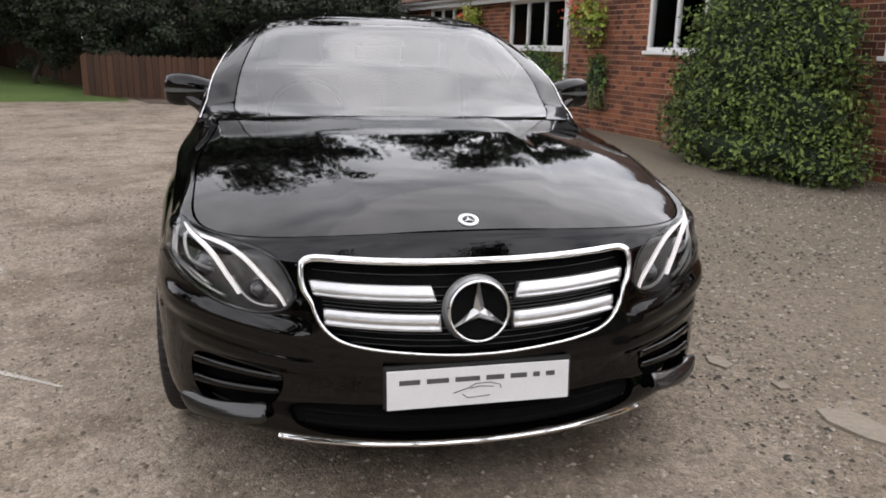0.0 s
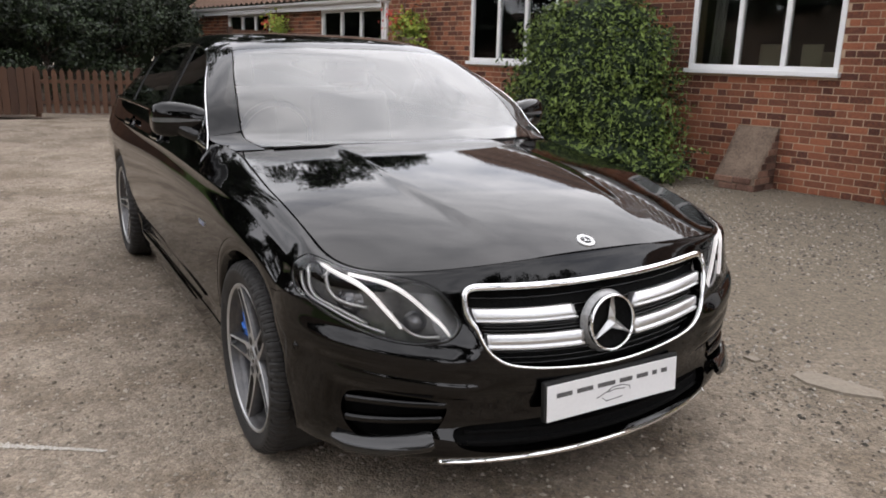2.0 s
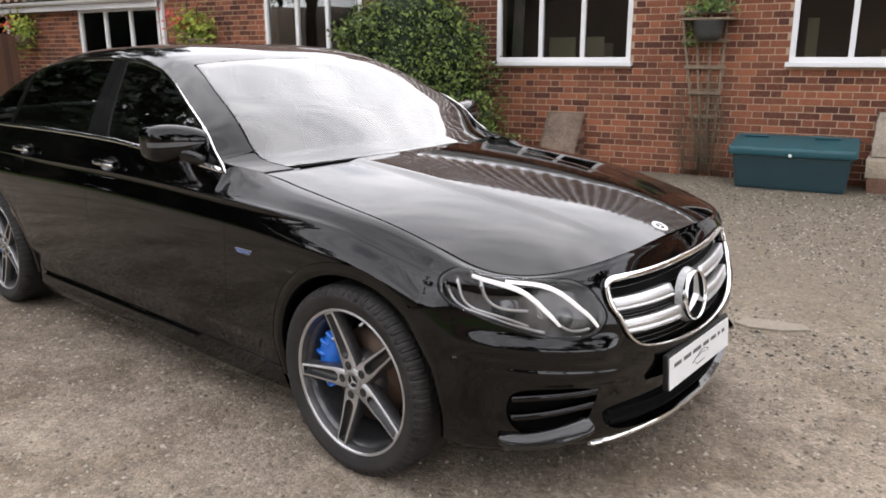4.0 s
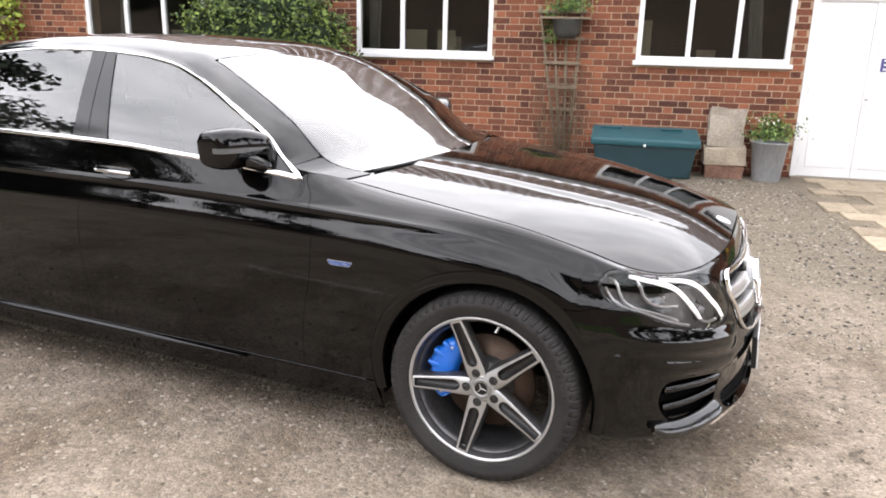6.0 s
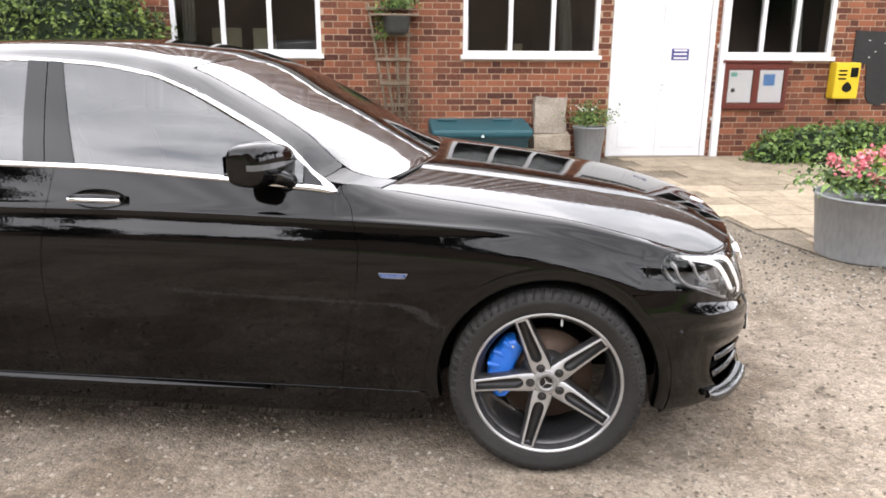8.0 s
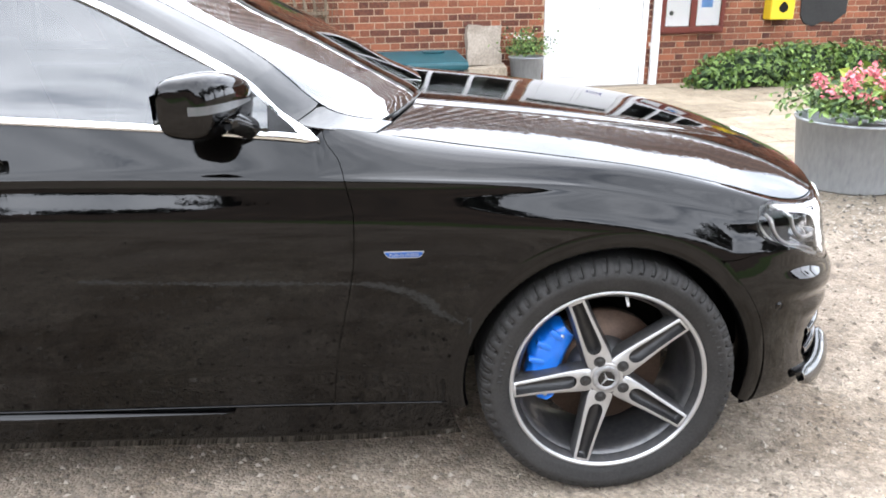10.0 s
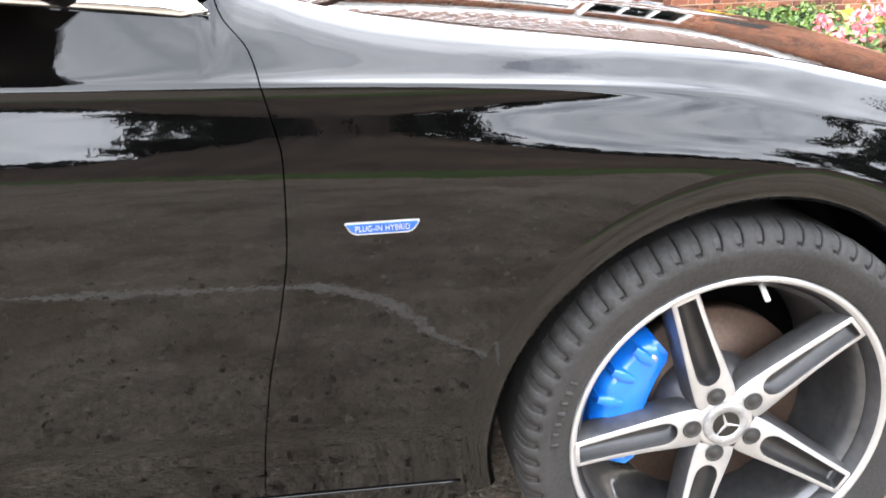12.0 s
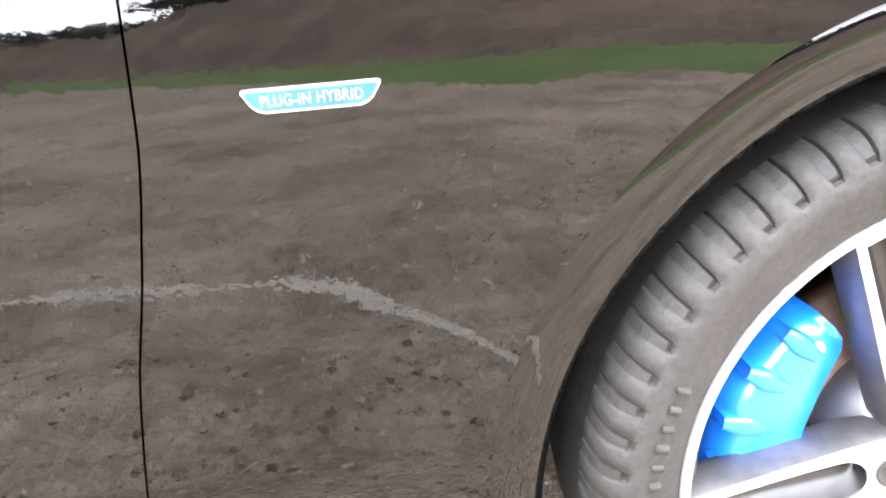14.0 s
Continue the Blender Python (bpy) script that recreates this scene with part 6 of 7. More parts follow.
# door: two white leaves, frame, blue notice
dr = thing("door_1", "closed white-painted double door with a small blue notice", "door", WALL, kind="structure")
a, b = DOOR
fr = [(a - .012, a + .055, -.02, .10, 0, 2.28), (b - .055, b + .012, -.02, .10, 0, 2.28), (a + .055, b - .055, -.02, .10, 1.96, 2.06), (a + .055, b - .055, -.02, .10, 2.22, 2.28)]
part("door_frame", boxes("door_frame", fr, .003), "white_paint", dr)
mid = a + .055 + (b - a - .11) * .49
for x0, x1 in ((a + .058, mid - .002), (mid + .002, b - .058)):
    lf = part("door_leaf", box(x0, x1, .0, .045, .03, 1.957, .004), "white_paint", dr)
    g = .075
    part("raised_panel", box(x0 + g, x1 - g, -.007, .01, .14, 1.84, .006), "white_paint", lf)
    for z in (.22, 1.0, 1.72):
        hx = x0 if x0 < mid - .1 else x1
        part("hinge", tube("hinge", [(hx, -.008, z - .045), (hx, -.008, z + .045)], .007, 8), "satin", lf)
part("door_knob", lathe("door_knob", [(.0, -.05), (.014, -.048), (.018, -.036), (.012, -.02), (.008, 0), (.016, .002)], 16, "y"), "satin", dr, "small metal knob", m=pose(mid + .03, 0, .93))
part("lock", lathe("lock", [(.0, -.012), (.011, -.011), (.012, .002)], 12, "y"), "satin", dr, m=pose(mid + .03, 0, .86))
sg = part("notice", box(1.83, 2.05, -.014, -.007, 1.225, 1.365, .001), "blue_sign", dr, "small blue notice with white lines")
for z in (1.345, 1.300, 1.252):
    part("printed_bar", box(1.855, 2.025, -.0155, -.0142, z - .012, z + .010), "white_plate", sg)
part("fanlight", box(a + .055, b - .055, .03, .036, 2.06, 2.22), "black_board", dr, "dark fanlight")
part("threshold", box(a - .02, b + .02, -.10, .05, -.02, .03, .006), "slab", dr, "stone threshold")

# rainwater pipes and roof edge
for x, z0 in ((WX(2.43), -.02), (WX(-10.02), .0)):
    p = thing("drainpipe", "white-painted drainpipe fixed to the brick wall", "pipe", WALL, "drainpipes")
    wd = .045 if x > 0 else .035
    part("pipe", box(x - wd, x + wd, -.075, -.012, z0, EAVES - .05, .012, 3), "white_paint", p)
    for z in (.5, 1.4, 2.3):
        part("bracket", box(x - wd - .02, x + wd + .02, -.03, -.002, z - .02, z + .02, .003), "white_paint", p)
PITCH = radians(38)
for g0, g1, ev in ((X0, JOIN - .02, LOW), (JOIN, X1, EAVES)):
    gt = thing("gutter", "white gutter with fascia board under the eaves", "gutter", WALL, "gutters")
    part("fascia", box(g0, g1, -.20, -.175, ev - .12, ev + .05, .004), "gutter", gt)
    prof = [(.055 * math.cos(t), .055 * math.sin(t)) for t in np.linspace(math.pi, 2 * math.pi, 9)]
    vs = [(x, -.256 + p * k_, ev + .03 + q_ * k_) for k_ in (1, .9) for x in (g0, g1) for p, q_ in prof]
    fs = [(i, i + 1, 9 + i + 1, 9 + i) for i in range(8)] + [(18 + i, 27 + i, 27 + i + 1, 18 + i + 1) for i in range(8)]
    part("channel", mesh_of("channel", vs, fs), "gutter", gt)
    part("soffit", box(g0, g1, -.175, -.002, ev - .025, ev, 0), "gutter", gt)
    # rows of curved tiles
    vs, fs = [], []
    for r in range(16):
        y0, z0 = -.27 + r * .27 * math.cos(PITCH), ev + .07 + r * .27 * math.sin(PITCH)
        n = int((g1 - g0) / .24)
        o, sub = len(vs), 6
        for dy, dz in ((0, .018), (.31 * math.cos(PITCH), .31 * math.sin(PITCH))):
            for i in range(n * sub + 1):
                t = i / sub
                vs.append((g0 + t * .24, y0 + dy, z0 + dz + .028 * math.sin(t * 2 * math.pi)))
        m_ = n * sub + 1
        fs += [(o + i, o + i + 1, o + m_ + i + 1, o + m_ + i) for i in range(m_ - 1)]
    tagged(part("roof", mesh_of("roof", vs, fs), "tile", m=WALL), "roof of curved brown clay tiles", "roof", kind="structure")
    tagged(part("roof_deck", box(g0, g1, -.17, 4.2, ev + .002, ev + .03), "timber", m=WALL), "roof boards under the tiles", "roof", kind="structure")

# notice board, yellow case, black board
nb = thing("notice_board", "dark red wooden notice board with two glazed doors", "notice board", WALL)
a, b, z0, z1 = 2.50, 3.36, .62, 1.20
part("case", box(a, b, -.07, -.002, z0, z1, .006), "board_red", nb)
for x0, x1 in ((a + .06, (a + b) / 2 - .035), ((a + b) / 2 + .035, b - .06)):
    d = part("glazed_door", boxes("glazed_door", [(x0 - .05, x1 + .03, -.085, -.071, z0 + .02, z0 + .075), (x0 - .05, x1 + .03, -.085, -.071, z1 - .075, z1 - .02), (x0 - .05, x0, -.085, -.071, z0 + .075, z1 - .075), (x1, x1 + .03, -.085, -.071, z0 + .075, z1 - .075)], .002), "board_red", nb)
    part("paper", box(x0 + .015, x1 - .015, -.0745, -.0715, z0 + .09, z1 - .09), "paper", nb, "white paper notice")
    part("pane", box(x0, x1, -.080, -.078, z0 + .075, z1 - .075), "clear_glass", d)
part("printed_block", box(3.03, 3.18, -.0775, -.0747, .92, 1.06), "blue_print", nb)
part("printed_block", box(2.60, 2.68, -.0775, -.0747, 1.03, 1.08), "green_print", nb)
part("printed_block", lathe("printed_block", [(.0, -.0775), (.028, -.0775), (.028, -.0746)], 16, "y"), "print", nb, m=pose(2.64, 0, .86))
part("cap", box(a - .02, b + .02, -.10, -.002, z1, z1 + .03, .006), "board_red", nb)
ye = thing("defibrillator_case", "yellow wall-mounted defibrillator case with black symbols", "box", WALL)
part("case", box(3.93, 4.26, -.16, -.002, .76, 1.21, .02, 3), "yellow", ye)
part("window", box(4.13, 4.23, -.164, -.159, 1.03, 1.15, .004), "black_gloss", ye)
vs = [(4.10, -.1625, .84)] + [(4.10 + .065 * math.sin(t) * abs(math.sin(t)) ** .2, -.1625, .915 + .06 * math.cos(t) - .02 * abs(math.sin(t))) for t in np.linspace(-2.3, 2.3, 15)]
part("heart_symbol", mesh_of("heart_symbol", vs, [tuple(range(len(vs)))], flat=True), "black_gloss", ye)
for z in (1.10, 1.05, 1.0):
    part("printed_bar", box(3.97, 4.08, -.163, -.16, z, z + .02), "black_gloss", ye)
bb2 = thing("black_board", "black board with torn lower edge fixed to the wall", "board", WALL)
ol = [(4.22, 1.60), (5.10, 1.58), (5.12, .82), (4.95, .70), (4.80, .72), (4.66, .66), (4.52, .70), (4.46, .80), (4.42, 1.18), (4.22, 1.22)]
part("face", prism("face", ol, -.02, -.002), "black_board", bb2)
part("label", box(4.80, 4.92, -.023, -.0205, 1.08, 1.14), "paper", bb2)
for x, z in ((4.4, 1.48), (4.62, 1.44), (4.5, 1.34), (4.78, 1.30), (4.42, 1.27)):
    part("staple_mark", box(x, x + .03, -.022, -.0205, z, z + .008), "paper", bb2)

# trellis with a pot and dry stems
tr = thing("trellis", "weathered fan trellis with dry stems on the wall", "trellis", WALL)
for k, (xb, xt) in enumerate(((-1.62, -1.93), (-1.58, -1.78), (-1.54, -1.62), (-1.50, -1.44))):
    part("upright", tube("upright", [(xb, -.03, .05), ((xb + xt) / 2, -.03, .9), (xt, -.03, 1.86)], .017, 6), "timber", tr)
for z, x0, x1 in ((1.80, -1.96, -1.38), (1.50, -1.90, -1.40), (1.22, -1.86, -1.42), (.94, -1.80, -1.44), (.68, -1.76, -1.46)):
    part("rail", box(x0, x1, -.066, -.044, z - .019, z + .019, .003), "timber", tr)
for i in range(40):
    x = rng.uniform(-1.80, -1.38)
    pts = [(x + rng.normal(0, .05), -.05 - rng.random() * .06, .02)]
    for k in range(6):
        p = pts[-1]
        pts.append((p[0] + rng.normal(0, .045), -.04 - rng.random() * .09, p[2] + rng.uniform(.08, .30)))
    part("dry_stem", tube("dry_stem", pts, .0045, 4, .0016), "twig", tr)
pot = thing("wall_pot", "dark grey round wall pot with a trailing green plant", "plant pot", WALL)
part("pot", lathe("pot", [(.0, 1.50), (.10, 1.50), (.14, 1.56), (.165, 1.70), (.172, 1.71), (.155, 1.70), (.0, 1.68)], 24), "pot_dark", pot, m=pose(-1.60, -.20, 0.0))
part("bracket", box(-1.90, -1.34, -.34, -.02, 1.715, 1.735, .004), "timber", pot)
cs = [(-1.60 + rng.normal(0, .11), -.20 + rng.normal(0, .06), 1.80 + abs(rng.normal(0, .10))) for i in range(420)]
cs += [(-1.78 + rng.normal(0, .05), -.16 + rng.normal(0, .03), 1.45 + rng.random() * .35) for i in range(120)]
v, f = leaves(rng, cs, [(rng.normal(), -1, .8) for c in cs], .05, .7)
part("plant", mesh_of("plant", v, f, flat=True), "leaf", pot)

# teal bin, stones and slabs by the wall
bn = thing("storage_bin", "teal plastic grit bin with sloping lid against the brick wall", "bin", WALL @ pose(-.62, -.36, 0))
bm = box(-.56, .56, -.26, .26, 0, .36, .03, 2)
for v_ in bm.verts:
    if v_.co.z < .1:
        v_.co.x *= .93
        v_.co.y *= .90
part("body", bm, "teal_dark", bn)
bm = box(-.60, .60, -.30, .29, .35, .46, .03, 2)
for v_ in bm.verts:
    if v_.co.z > .4:
        v_.co.z += (v_.co.y + .30) * .14 - .02
part("lid", bm, "teal", bn, "ridged teal lid")
for x in (-.38, .30):
    part("lid_rib", box(x - .12, x + .12, .10, .24, .505, .525, .008), "teal", bn)
part("latch", box(-.018, .012, -.318, -.30, .352, .382, .005), "white_plate", bn, "small pale latch")


def rough_block(name, x0, x1, y0, y1, z0, z1, mat, parent, jitter=.02, m=None, seed=1):
    bm = box(x0, x1, y0, y1, z0, z1)
    bmesh.ops.subdivide_edges(bm, edges=list(bm.edges), cuts=3, use_grid_fill=True)
    for v_ in bm.verts:
        d = noise.noise_vector(v_.co * 5 + Vector((seed * 3.1, 0, 0)))
        v_.co += d * jitter
    return part(name, bm, mat, parent, m=m)


st = thing("stone_pile", "pale weathered stone leaning on rough stone blocks by the wall", "stones", WALL)
rough_block("block", .08, .50, -.34, -.06, 0, .15, "old_brick", st, .02, seed=1)
rough_block("block", .06, .52, -.36, -.05, .15, .34, "stone", st, .028, seed=2)
rough_block("upright_stone", -.19, .19, -.05, .05, 0, .44, "stone_grey", st, .035, m=pose(.28, -.16, .34, -14, 3, 0), seed=3)
def buttress(x, width, high, deep, label, seed):
    """A low sloping brick buttress: mortared slope, bricks along its flanks and foot."""
    b = thing("buttress", label, "buttress", WALL @ pose(x, 0, 0), "buttresses along the wall")
    q = np.random.default_rng(seed)
    depth = lambda z: deep if z < .15 else deep - (deep - .05) * (z - .15) / (high - .15)
    zs, xs = np.linspace(-.03, high, 16), np.linspace(-width / 2, width / 2, 9)
    vs, fs = [], []
    for z in zs:
        for x_ in xs:
            d = noise.noise_vector(Vector((x_ * 6 + seed, z * 6, 1)))
            vs.append((x_, -depth(z) + .014 * d.y, z + .010 * d.z))
        vs += [(xs[-1], .03, z), (xs[0], .03, z)]
    k = len(xs) + 2
    fs = [(a * k + c, a * k + (c + 1) % k, (a + 1) * k + (c + 1) % k, (a + 1) * k + c) for a in range(len(zs) - 1) for c in range(k)]
    fs.append(tuple((len(zs) - 1) * k + c for c in range(k)))
    part("slope", mesh_of("slope", vs, fs), "flaunching", b, "worn mortar slope")
    for row in range(int(high / .075)):
        z = row * .075
        d = depth(z + .07) - .012
        for sx in (-1, 1):
            y = -d
            first = True
            while y < -.03:
                ln = min((.1025 if (row % 2 and first) else .215), -.01 - y)
                first = False
                if ln > .04:
                    x0 = sx * width / 2 - (.05 if sx > 0 else .008 + q.uniform(0, .004))
                    part("brick", box(x0, x0 + .058 + q.uniform(0, .004), y, y + ln - .010, z + .005, z + .070, .004, 1), "old_brick", b)
                y += ln
        if row < 2:
            x0 = -width / 2 + (.0 if row else .06)
            while x0 < width / 2 - .05:
                x1 = min(x0 + .205, width / 2 - .004)
                part("brick", box(x0, x1, -d - .026, -d + .04, z + .005, z + .070, .006, 1), "old_brick", b)
                x0 += .215
    return b


buttress(-3.24, .46, .67, .44, "low sloping buttress of worn brick against the wall", 3)
buttress(-6.78, .46, .67, .44, "low sloping brick buttress half hidden beside the large shrub", 8)


def planter_round(x, y, r0, r1, h, label, m=None):
    t = thing("planter", label, "planter", pose(x, y, 0))
    part("pot", lathe("pot", [(.0, .0), (r0, .0), (r0 + .004, .01), (r1, h - .02), (r1 + .012, h - .015), (r1 + .012, h), (r1 - .008, h), (r1 - .014, h - .05), (.0, h - .05)], 40), "zinc", t, "grey zinc pot")
    return t


wp_ = WALL @ Vector((WX(.735), -.30, 0))
pt = planter_round(wp_.x, wp_.y, .145, .195, .44, "tapered grey zinc pot with a small green shrub by the door")
cs = [(rng.normal(0, .13), rng.normal(0, .13), .47 + abs(rng.normal(0, .12))) for i in range(900)]
v, f = leaves(rng, cs, [(c[0] * 3, c[1] * 3, .6) for c in cs], .045, .6)
part("shrub", mesh_of("shrub", v, f, flat=True), "leaf", pt)
v, f = leaves(rng, [(rng.normal(0, .1), rng.normal(0, .1) - .05, .62 + rng.random() * .08) for i in range(16)], [(0, -1, 1)] * 16, .035, .5)
part("blossom", mesh_of("blossom", v, f, flat=True), "white_plate", pt)
bp = planter_round(2.37, 2.17, .31, .362, .44, "large round zinc planter full of pink flowers and green leaves")
cs = [(rng.normal(0, .19), rng.normal(0, .19), .48 + abs(rng.normal(0, .09))) for i in range(1900)]
v, f = leaves(rng, cs, [(c[0] * 2, c[1] * 2, .8) for c in cs], .055, .6)
part("foliage", mesh_of("foliage", v, f, flat=True), "leaf", bp)
cs = [(rng.normal(.08, .10), rng.normal(0, .12), .56 + abs(rng.normal(0, .06))) for i in range(260)]
v, f = leaves(rng, cs, [(c[0] * 2, c[1] * 2, .8) for c in cs], .085, .6, aspect=.8)
part("lime_foliage", mesh_of("lime_foliage", v, f, flat=True), "leaf_lime", bp)
heads = [(-.20, -.22, .66), (-.10, -.26, .60), (-.25, -.12, .62), (-.02, -.24, .68), (-.14, -.16, .72), (.08, -.26, .62), (-.30, -.05, .68), (.0, -.1, .74), (.14, -.2, .66)]
for hx, hy, hz in heads:
    cs = [(hx + rng.normal(0, .028), hy + rng.normal(0, .028), hz + rng.normal(0, .024)) for i in range(42)]
    v, f = leaves(rng, cs, [(c[0] - hx, c[1] - hy - .02, c[2] - hz + .02) for c in cs], .036, .4, aspect=.9)
    part("flower_head", mesh_of("flower_head", v, f, flat=True), "pink", bp, "pink flower head")

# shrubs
def shrub(name, label, m, blobs, n, leaf, mat, core_mat="shrub_shade", seed=5):
    q = np.random.default_rng(seed)
    t = thing(name, label, "shrub", m)
    pcs, cs, ns = [], [], []
    tot = sum(b[3] * b[4] for b in blobs)
    for (x, y, z, rx, rz, ry) in blobs:
        bm = bmesh.new()
        bmesh.ops.create_icosphere(bm, subdivisions=3, radius=1)
        for v_ in bm.verts:
            d = 1 + .18 * noise.noise(v_.co * 2.3 + Vector((x, y, z)))
            v_.co = Vector((v_.co.x * rx * .74 * d + x, v_.co.y * ry * .74 * d + y, max(v_.co.z * rz * .74 * d + z, 0)))
        me = mesh_bm("t", bm)
        pcs.append(([v_.co.copy() for v_ in me.vertices], [tuple(p.vertices) for p in me.polygons]))
        k = int(n * rx * rz / tot)
        d = q.normal(0, 1, (k, 3))
        d /= np.linalg.norm(d, axis=1)[:, None]
        bumps = np.array([noise.noise(Vector(u) * 3.4 + Vector((x * 3, y, z))) for u in d])
        rad = .70 + .50 * bumps + .36 * q.random(k) ** .8
        for u, s_ in zip(d, rad):
            p = (u[0] * rx * s_ + x, u[1] * ry * s_ + y, u[2] * rz * s_ + z)
            if p[2] > .01:
                cs.append(p)
                ns.append((u[0], u[1], u[2] + .5))
    # dark blobs added behind the leaves for the shade in the gaps
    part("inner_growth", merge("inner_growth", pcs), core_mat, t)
    v, f = leaves(q, cs, ns, leaf, .95)
    part("leaves", mesh_of("leaves", v, f, flat=True), mat, t)
    for i in range(14):
        a = q.uniform(0, 6.3)
        b = blobs[0]
        part("stem", tube("stem", [(b[0] + .3 * math.cos(a), b[1] + .2 * math.sin(a), 0), (b[0] + .5 * b[3] * math.cos(a), b[1] + .5 * b[5] * math.sin(a), b[2])], .014, 5, .006), "twig", t)
    return t


shrub("large_shrub", "big dense rounded evergreen shrub against the brick wall", WALL @ pose(-5.20, -.62, 0),
      [(0, 0, 1.10, 1.04, 1.04, .60), (-.45, -.05, .62, .80, .66, .56), (.52, .0, .60, .74, .68, .58), (.10, .05, 1.66, .72, .58, .50), (-.42, .02, 1.52, .52, .44, .44), (.55, .02, 1.34, .50, .46, .46), (0.2, -.14, .26, 1.26, .34, .62), (.95, -.10, .16, .52, .20, .44), (-.70, -.02, 1.05, .40, .40, .40)], 34000, .064, "leaf_shrub", seed=5)
shrub("low_shrub", "low spreading green shrub at the foot of the wall", WALL @ pose(3.62, -.42, 0), [(0, 0, .17, .72, .28, .34), (.75, .05, .19, .55, .31, .32), (-.5, -.05, .08, .38, .17, .26), (1.4, .05, .18, .5, .30, .32)], 5200, .085, "leaf", seed=8)
shrub("wall_ivy", "dark ivy hanging below the window on the wall", WALL @ pose(WX(-11.0), -.10, .45), [(0, 0, .45, .95, .38, .16), (.5, 0, .2, .5, .3, .14)], 2600, .07, "leaf", seed=9)
shrub("climber", "thin dark climber on the wall by the drainpipe", WALL @ pose(WX(-9.0), -.10, .35), [(0, 0, .45, .22, .42, .12), (.02, 0, .15, .12, .2, .08)], 900, .06, "leaf", seed=10)
for x, z, s_, sd in ((-9.05, 1.62, 1.0, 21), (-13.5, 1.72, 1.0, 22), (-9.25, 1.72, .7, 23)):
    hb = thing("hanging_basket", "wall basket with lime-green leaves and red flowers", "basket", WALL @ pose(WX(x), -.24, z), "hanging baskets")
    q = np.random.default_rng(sd)
    part("bowl", lathe("bowl", [(.0, -.20), (.10, -.17), (.16, -.06), (.17, .0), (.15, .0), (.0, -.02)], 20), "twig", hb)
    cs = [(q.normal(0, .15 * s_), q.normal(0, .10), q.normal(.06, .17 * s_)) for i in range(520)]
    v, f = leaves(q, cs, [(c[0] * 3, c[1] * 3 - .3, .5) for c in cs], .07, .6, aspect=.75)
    part("foliage", mesh_of("foliage", v, f, flat=True), "leaf_lime", hb)
    cs = [(q.normal(-.2, .12), q.normal(-.05, .08), q.normal(.18, .08)) for i in range(90)]
    v, f = leaves(q, cs, [(0, -1, .6)] * 90, .05, .5, aspect=.9)
    part("blossom", mesh_of("blossom", v, f, flat=True), "red", hb)
    part("hook", tube("hook", [(0, .22, .5), (0, .05, .52), (0, 0, .44), (0, 0, .2)], .008, 6), "black_plastic", hb)

# fences beyond the yard
fn = thing("picket_fence", "low brown picket fence at the end of the yard", "fence")
fa, fb_ = Vector((-15.6, -4.6, 0)), Vector((-13.2, 2.6, 0))
n = 52
dirv = (fb_ - fa).normalized()
ang = math.degrees(math.atan2(dirv.y, dirv.x))
me = prism("picket", [(-.045, .08), (.045, .08), (.045, .86), (0, .92), (-.045, .86)], -.009, .009)
wide = prism("picket", [(-.069, .04), (.069, .04), (.069, .90), (0, .95), (-.069, .90)], -.009, .009)
for i in range(n):
    p = fa.lerp(fb_, i / (n - 1))
    part("picket", me if i > 25 else wide, "fence", fn, m=pose(p.x, p.y, 0, 0, 0, ang))
L = (fb_ - fa).length
for z in (.28, .68):
    part("rail", box(0, L, .012, .045, z - .035, z + .035, .004), "fence", fn, m=pose(fa.x, fa.y, 0, 0, 0, ang))
for i in range(5):
    p = fa.lerp(fb_, i / 4)
    part("post", box(-.045, .045, .045, .135, -.1, .96, .006), "fence", fn, m=pose(p.x, p.y, 0, 0, 0, ang))
pf = thing("panel_fence", "tall brown close-boarded fence panels", "fence")
spans = [(-13.4, 2.55, 88, 1.75)] + [(-36.0 + 3.43 * i, -12.8 + 1.515 * i, 23.8, 1.45 - .09 * i) for i in range(6)]
for i, (x, y, a, h) in enumerate(spans):
    ln = .95 if i == 0 else 3.75
    for k in range(int(ln / .12)):
        part("board", box(k * .12, k * .12 + .135, .008 * (k % 2), .018 + .008 * (k % 2), .04, h, .002, 1), "fence", pf, m=pose(x, y, 0, 0, 0, a))
    part("post", box(-.05, .05, -.03, .07, -.1, h + .06, .006), "fence", pf, m=pose(x, y, 0, 0, 0, a))


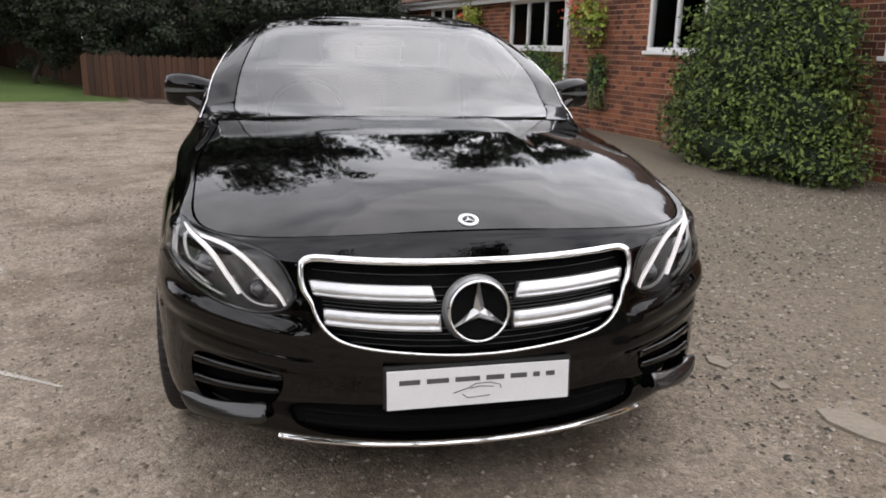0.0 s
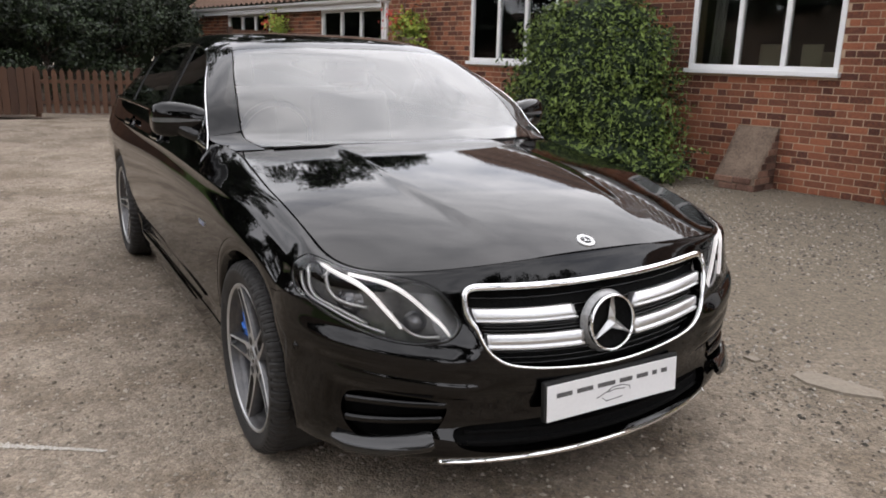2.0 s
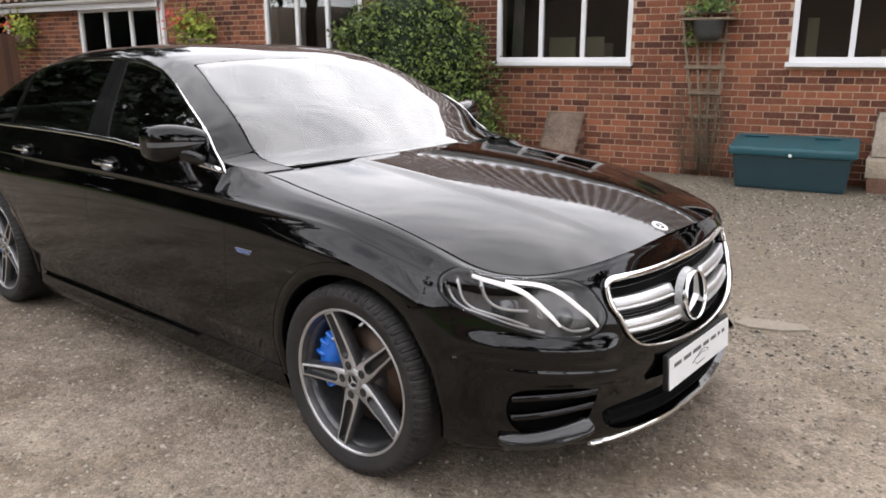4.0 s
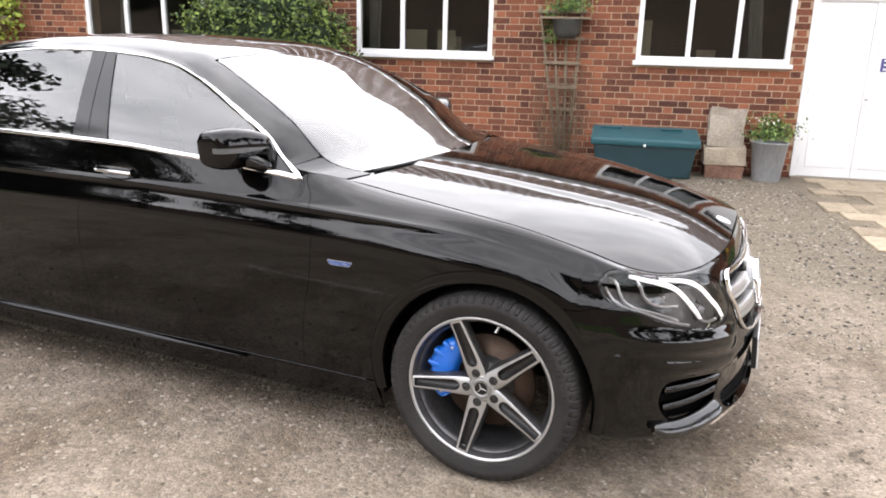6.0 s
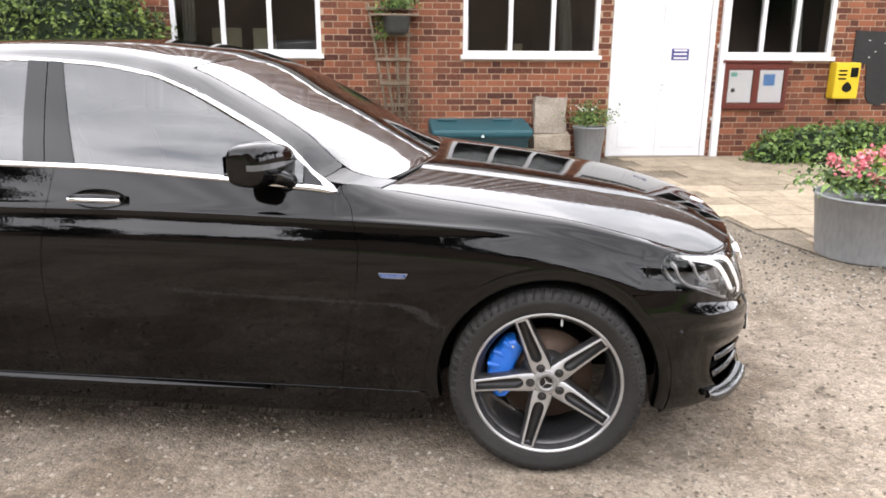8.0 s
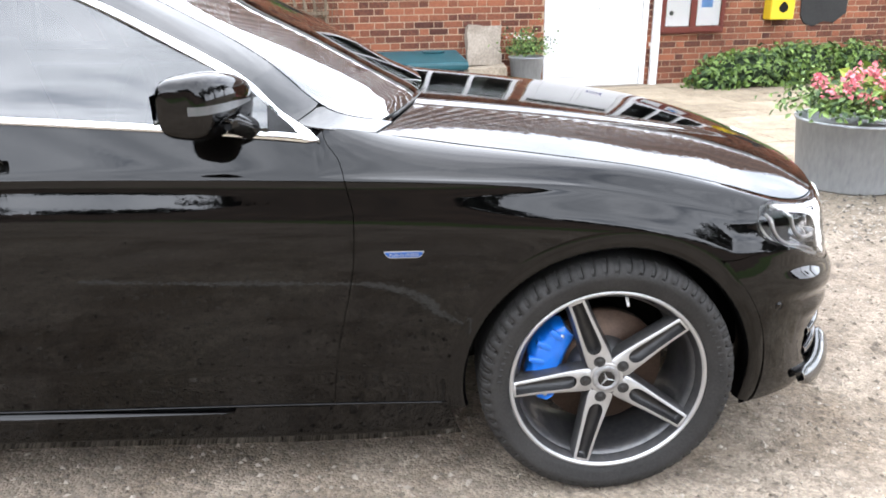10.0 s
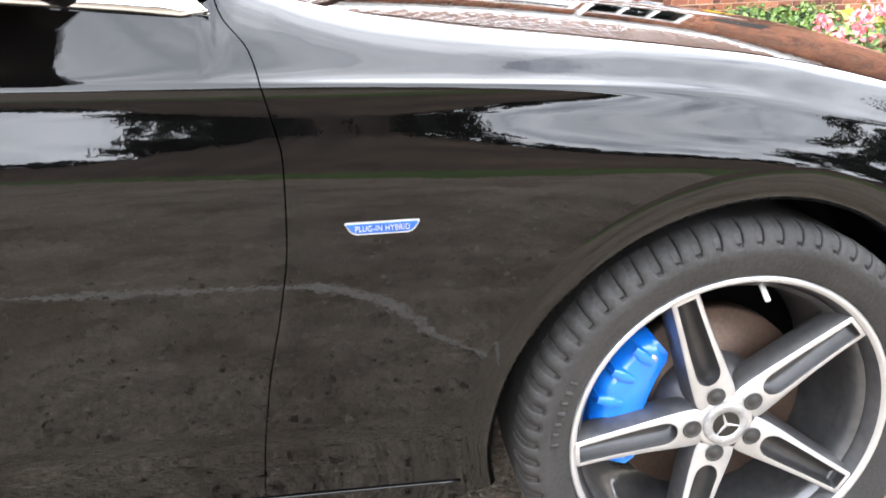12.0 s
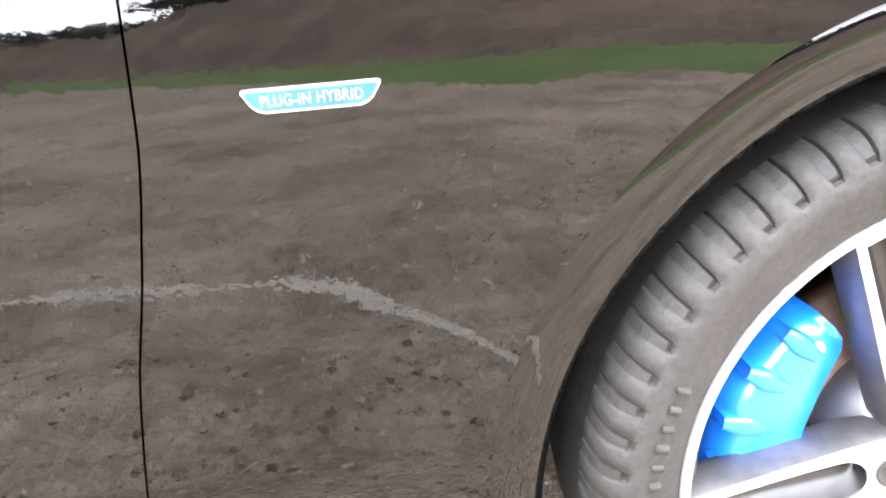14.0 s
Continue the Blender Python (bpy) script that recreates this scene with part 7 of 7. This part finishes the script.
# ---- pieces: paving and bricks ----
pv = tagged(thing("pavement", "pale buff riven stone paving before the door", "paving", kind="structure"), kind="structure")
part("bed", mesh_of("bed", [(1.05, 6.50, .006), (1.20, 5.3, .006), (1.47, 4.0, .006), (1.80, 2.7, .006), (2.06, 2.10, .006), (9.5, 2.6, .006), (9.5, 8.0, .006)], [(0, 1, 2, 3, 4, 5, 6)], flat=True), "joint", pv)
q = np.random.default_rng(2)
edge_x = lambda y: float(np.interp(y, (2.10, 2.7, 4.0, 5.3, 6.5), (2.06, 1.80, 1.47, 1.20, 1.05)))
slab_me = {}
b = -.015
while b > -5.3:
    h = (.30, .45, .32)[int(q.integers(0, 3))]
    a = .8 + q.uniform(0, .3)
    while a < 6.4:
        wd = (.30, .45, .60)[int(q.integers(0, 3))]
        c = WALL @ Vector((a + wd / 2, b - h / 2, 0))
        if c.x - wd * .42 > edge_x(c.y) and c.y - h * .42 > 2.10 + .067 * (c.x - 2.06):
            key = (wd, h)
            if key not in slab_me:
                slab_me[key] = mesh_bm("paving_slab", box(.005, wd - .005, -h + .005, -.005, -.03, .020, .006, 1))
            part("paving_slab", slab_me[key], "paving", pv, m=WALL @ pose(a, b, .001 + q.uniform(0, .004), q.uniform(-.25, .25), q.uniform(-.25, .25), 0))
        a += wd
    b -= h

# bricks in Flemish bond: the nearest are pieces of their own, the rest one joined mesh
open_ = [(a - .003, b + .003, SILL - .05, HEAD if a > JOIN else 2.14) for a, b in WINS] + [(-99, JOIN, LOW - .06, 9)] + [(DOOR[0] - .015, DOOR[1] + .015, -1, 2.29)]
near, rest = [], []
z, row = .0, 0
while z < EAVES - .05:
    x = X0 + (.0 if row % 2 else .16875)
    k = 0
    while x < X1:
        ln = .215 if (k % 2 == 0) else .1025
        segs = [(x, x + ln)]
        for a, b, z0, z1 in open_:
            if z + .065 > z0 and z < z1:
                new_ = []
                for s0, s1 in segs:
                    if s1 <= a or s0 >= b:
                        new_.append((s0, s1))
                    else:
                        if s0 < a:
                            new_.append((s0, a))
                        if s1 > b:
                            new_.append((b, s1))
                segs = new_
        for s0, s1 in segs:
            if s1 - s0 > .03:
                (near if (-2.5 < s0 < 1.07 and .45 < z < 1.9 and abs(s1 - s0 - ln) < 1e-6 and len(near) < 300) else rest).append((s0, s1, z))
        x += ln + .010
        k += 1
    z += .075
    row += 1
q = np.random.default_rng(6)
bm_ = {}
for s0, s1, z in near:
    ln = round(s1 - s0, 4)
    if ln not in bm_:
        bm_[ln] = mesh_bm("brick", box(0, ln, -.006, .05, 0, .065, .004, 1))
    part("brick", bm_[ln], "brick", wall, m=pose(s0, q.uniform(-.0025, .0025), z + .005, q.uniform(-.4, .4), q.uniform(-.3, .3), q.uniform(-.3, .3)))
vs, fs = [], []
for s0, s1, z in rest:
    o, d = len(vs), -.006 + q.uniform(-.0025, .0025)
    e = .0035
    z += .005
    for (x0_, x1_, z0_, z1_, y_) in ((s0, s1, z, z + .065, .02), (s0, s1, z, z + .065, d + e), (s0 + e, s1 - e, z + e, z + .065 - e, d)):
        vs += [(x0_, y_, z0_), (x1_, y_, z0_), (x1_, y_, z1_), (x0_, y_, z1_)]
    for b_ in (0, 4):
        for i in range(4):
            j = (i + 1) % 4
            fs.append((o + b_ + i, o + b_ + j, o + b_ + 4 + j, o + b_ + 4 + i))
    fs.append((o + 8, o + 9, o + 10, o + 11))
tagged(part("brickwork", mesh_of("brickwork", vs, fs, flat=True), "brick_rest", wall), kind="stuff")
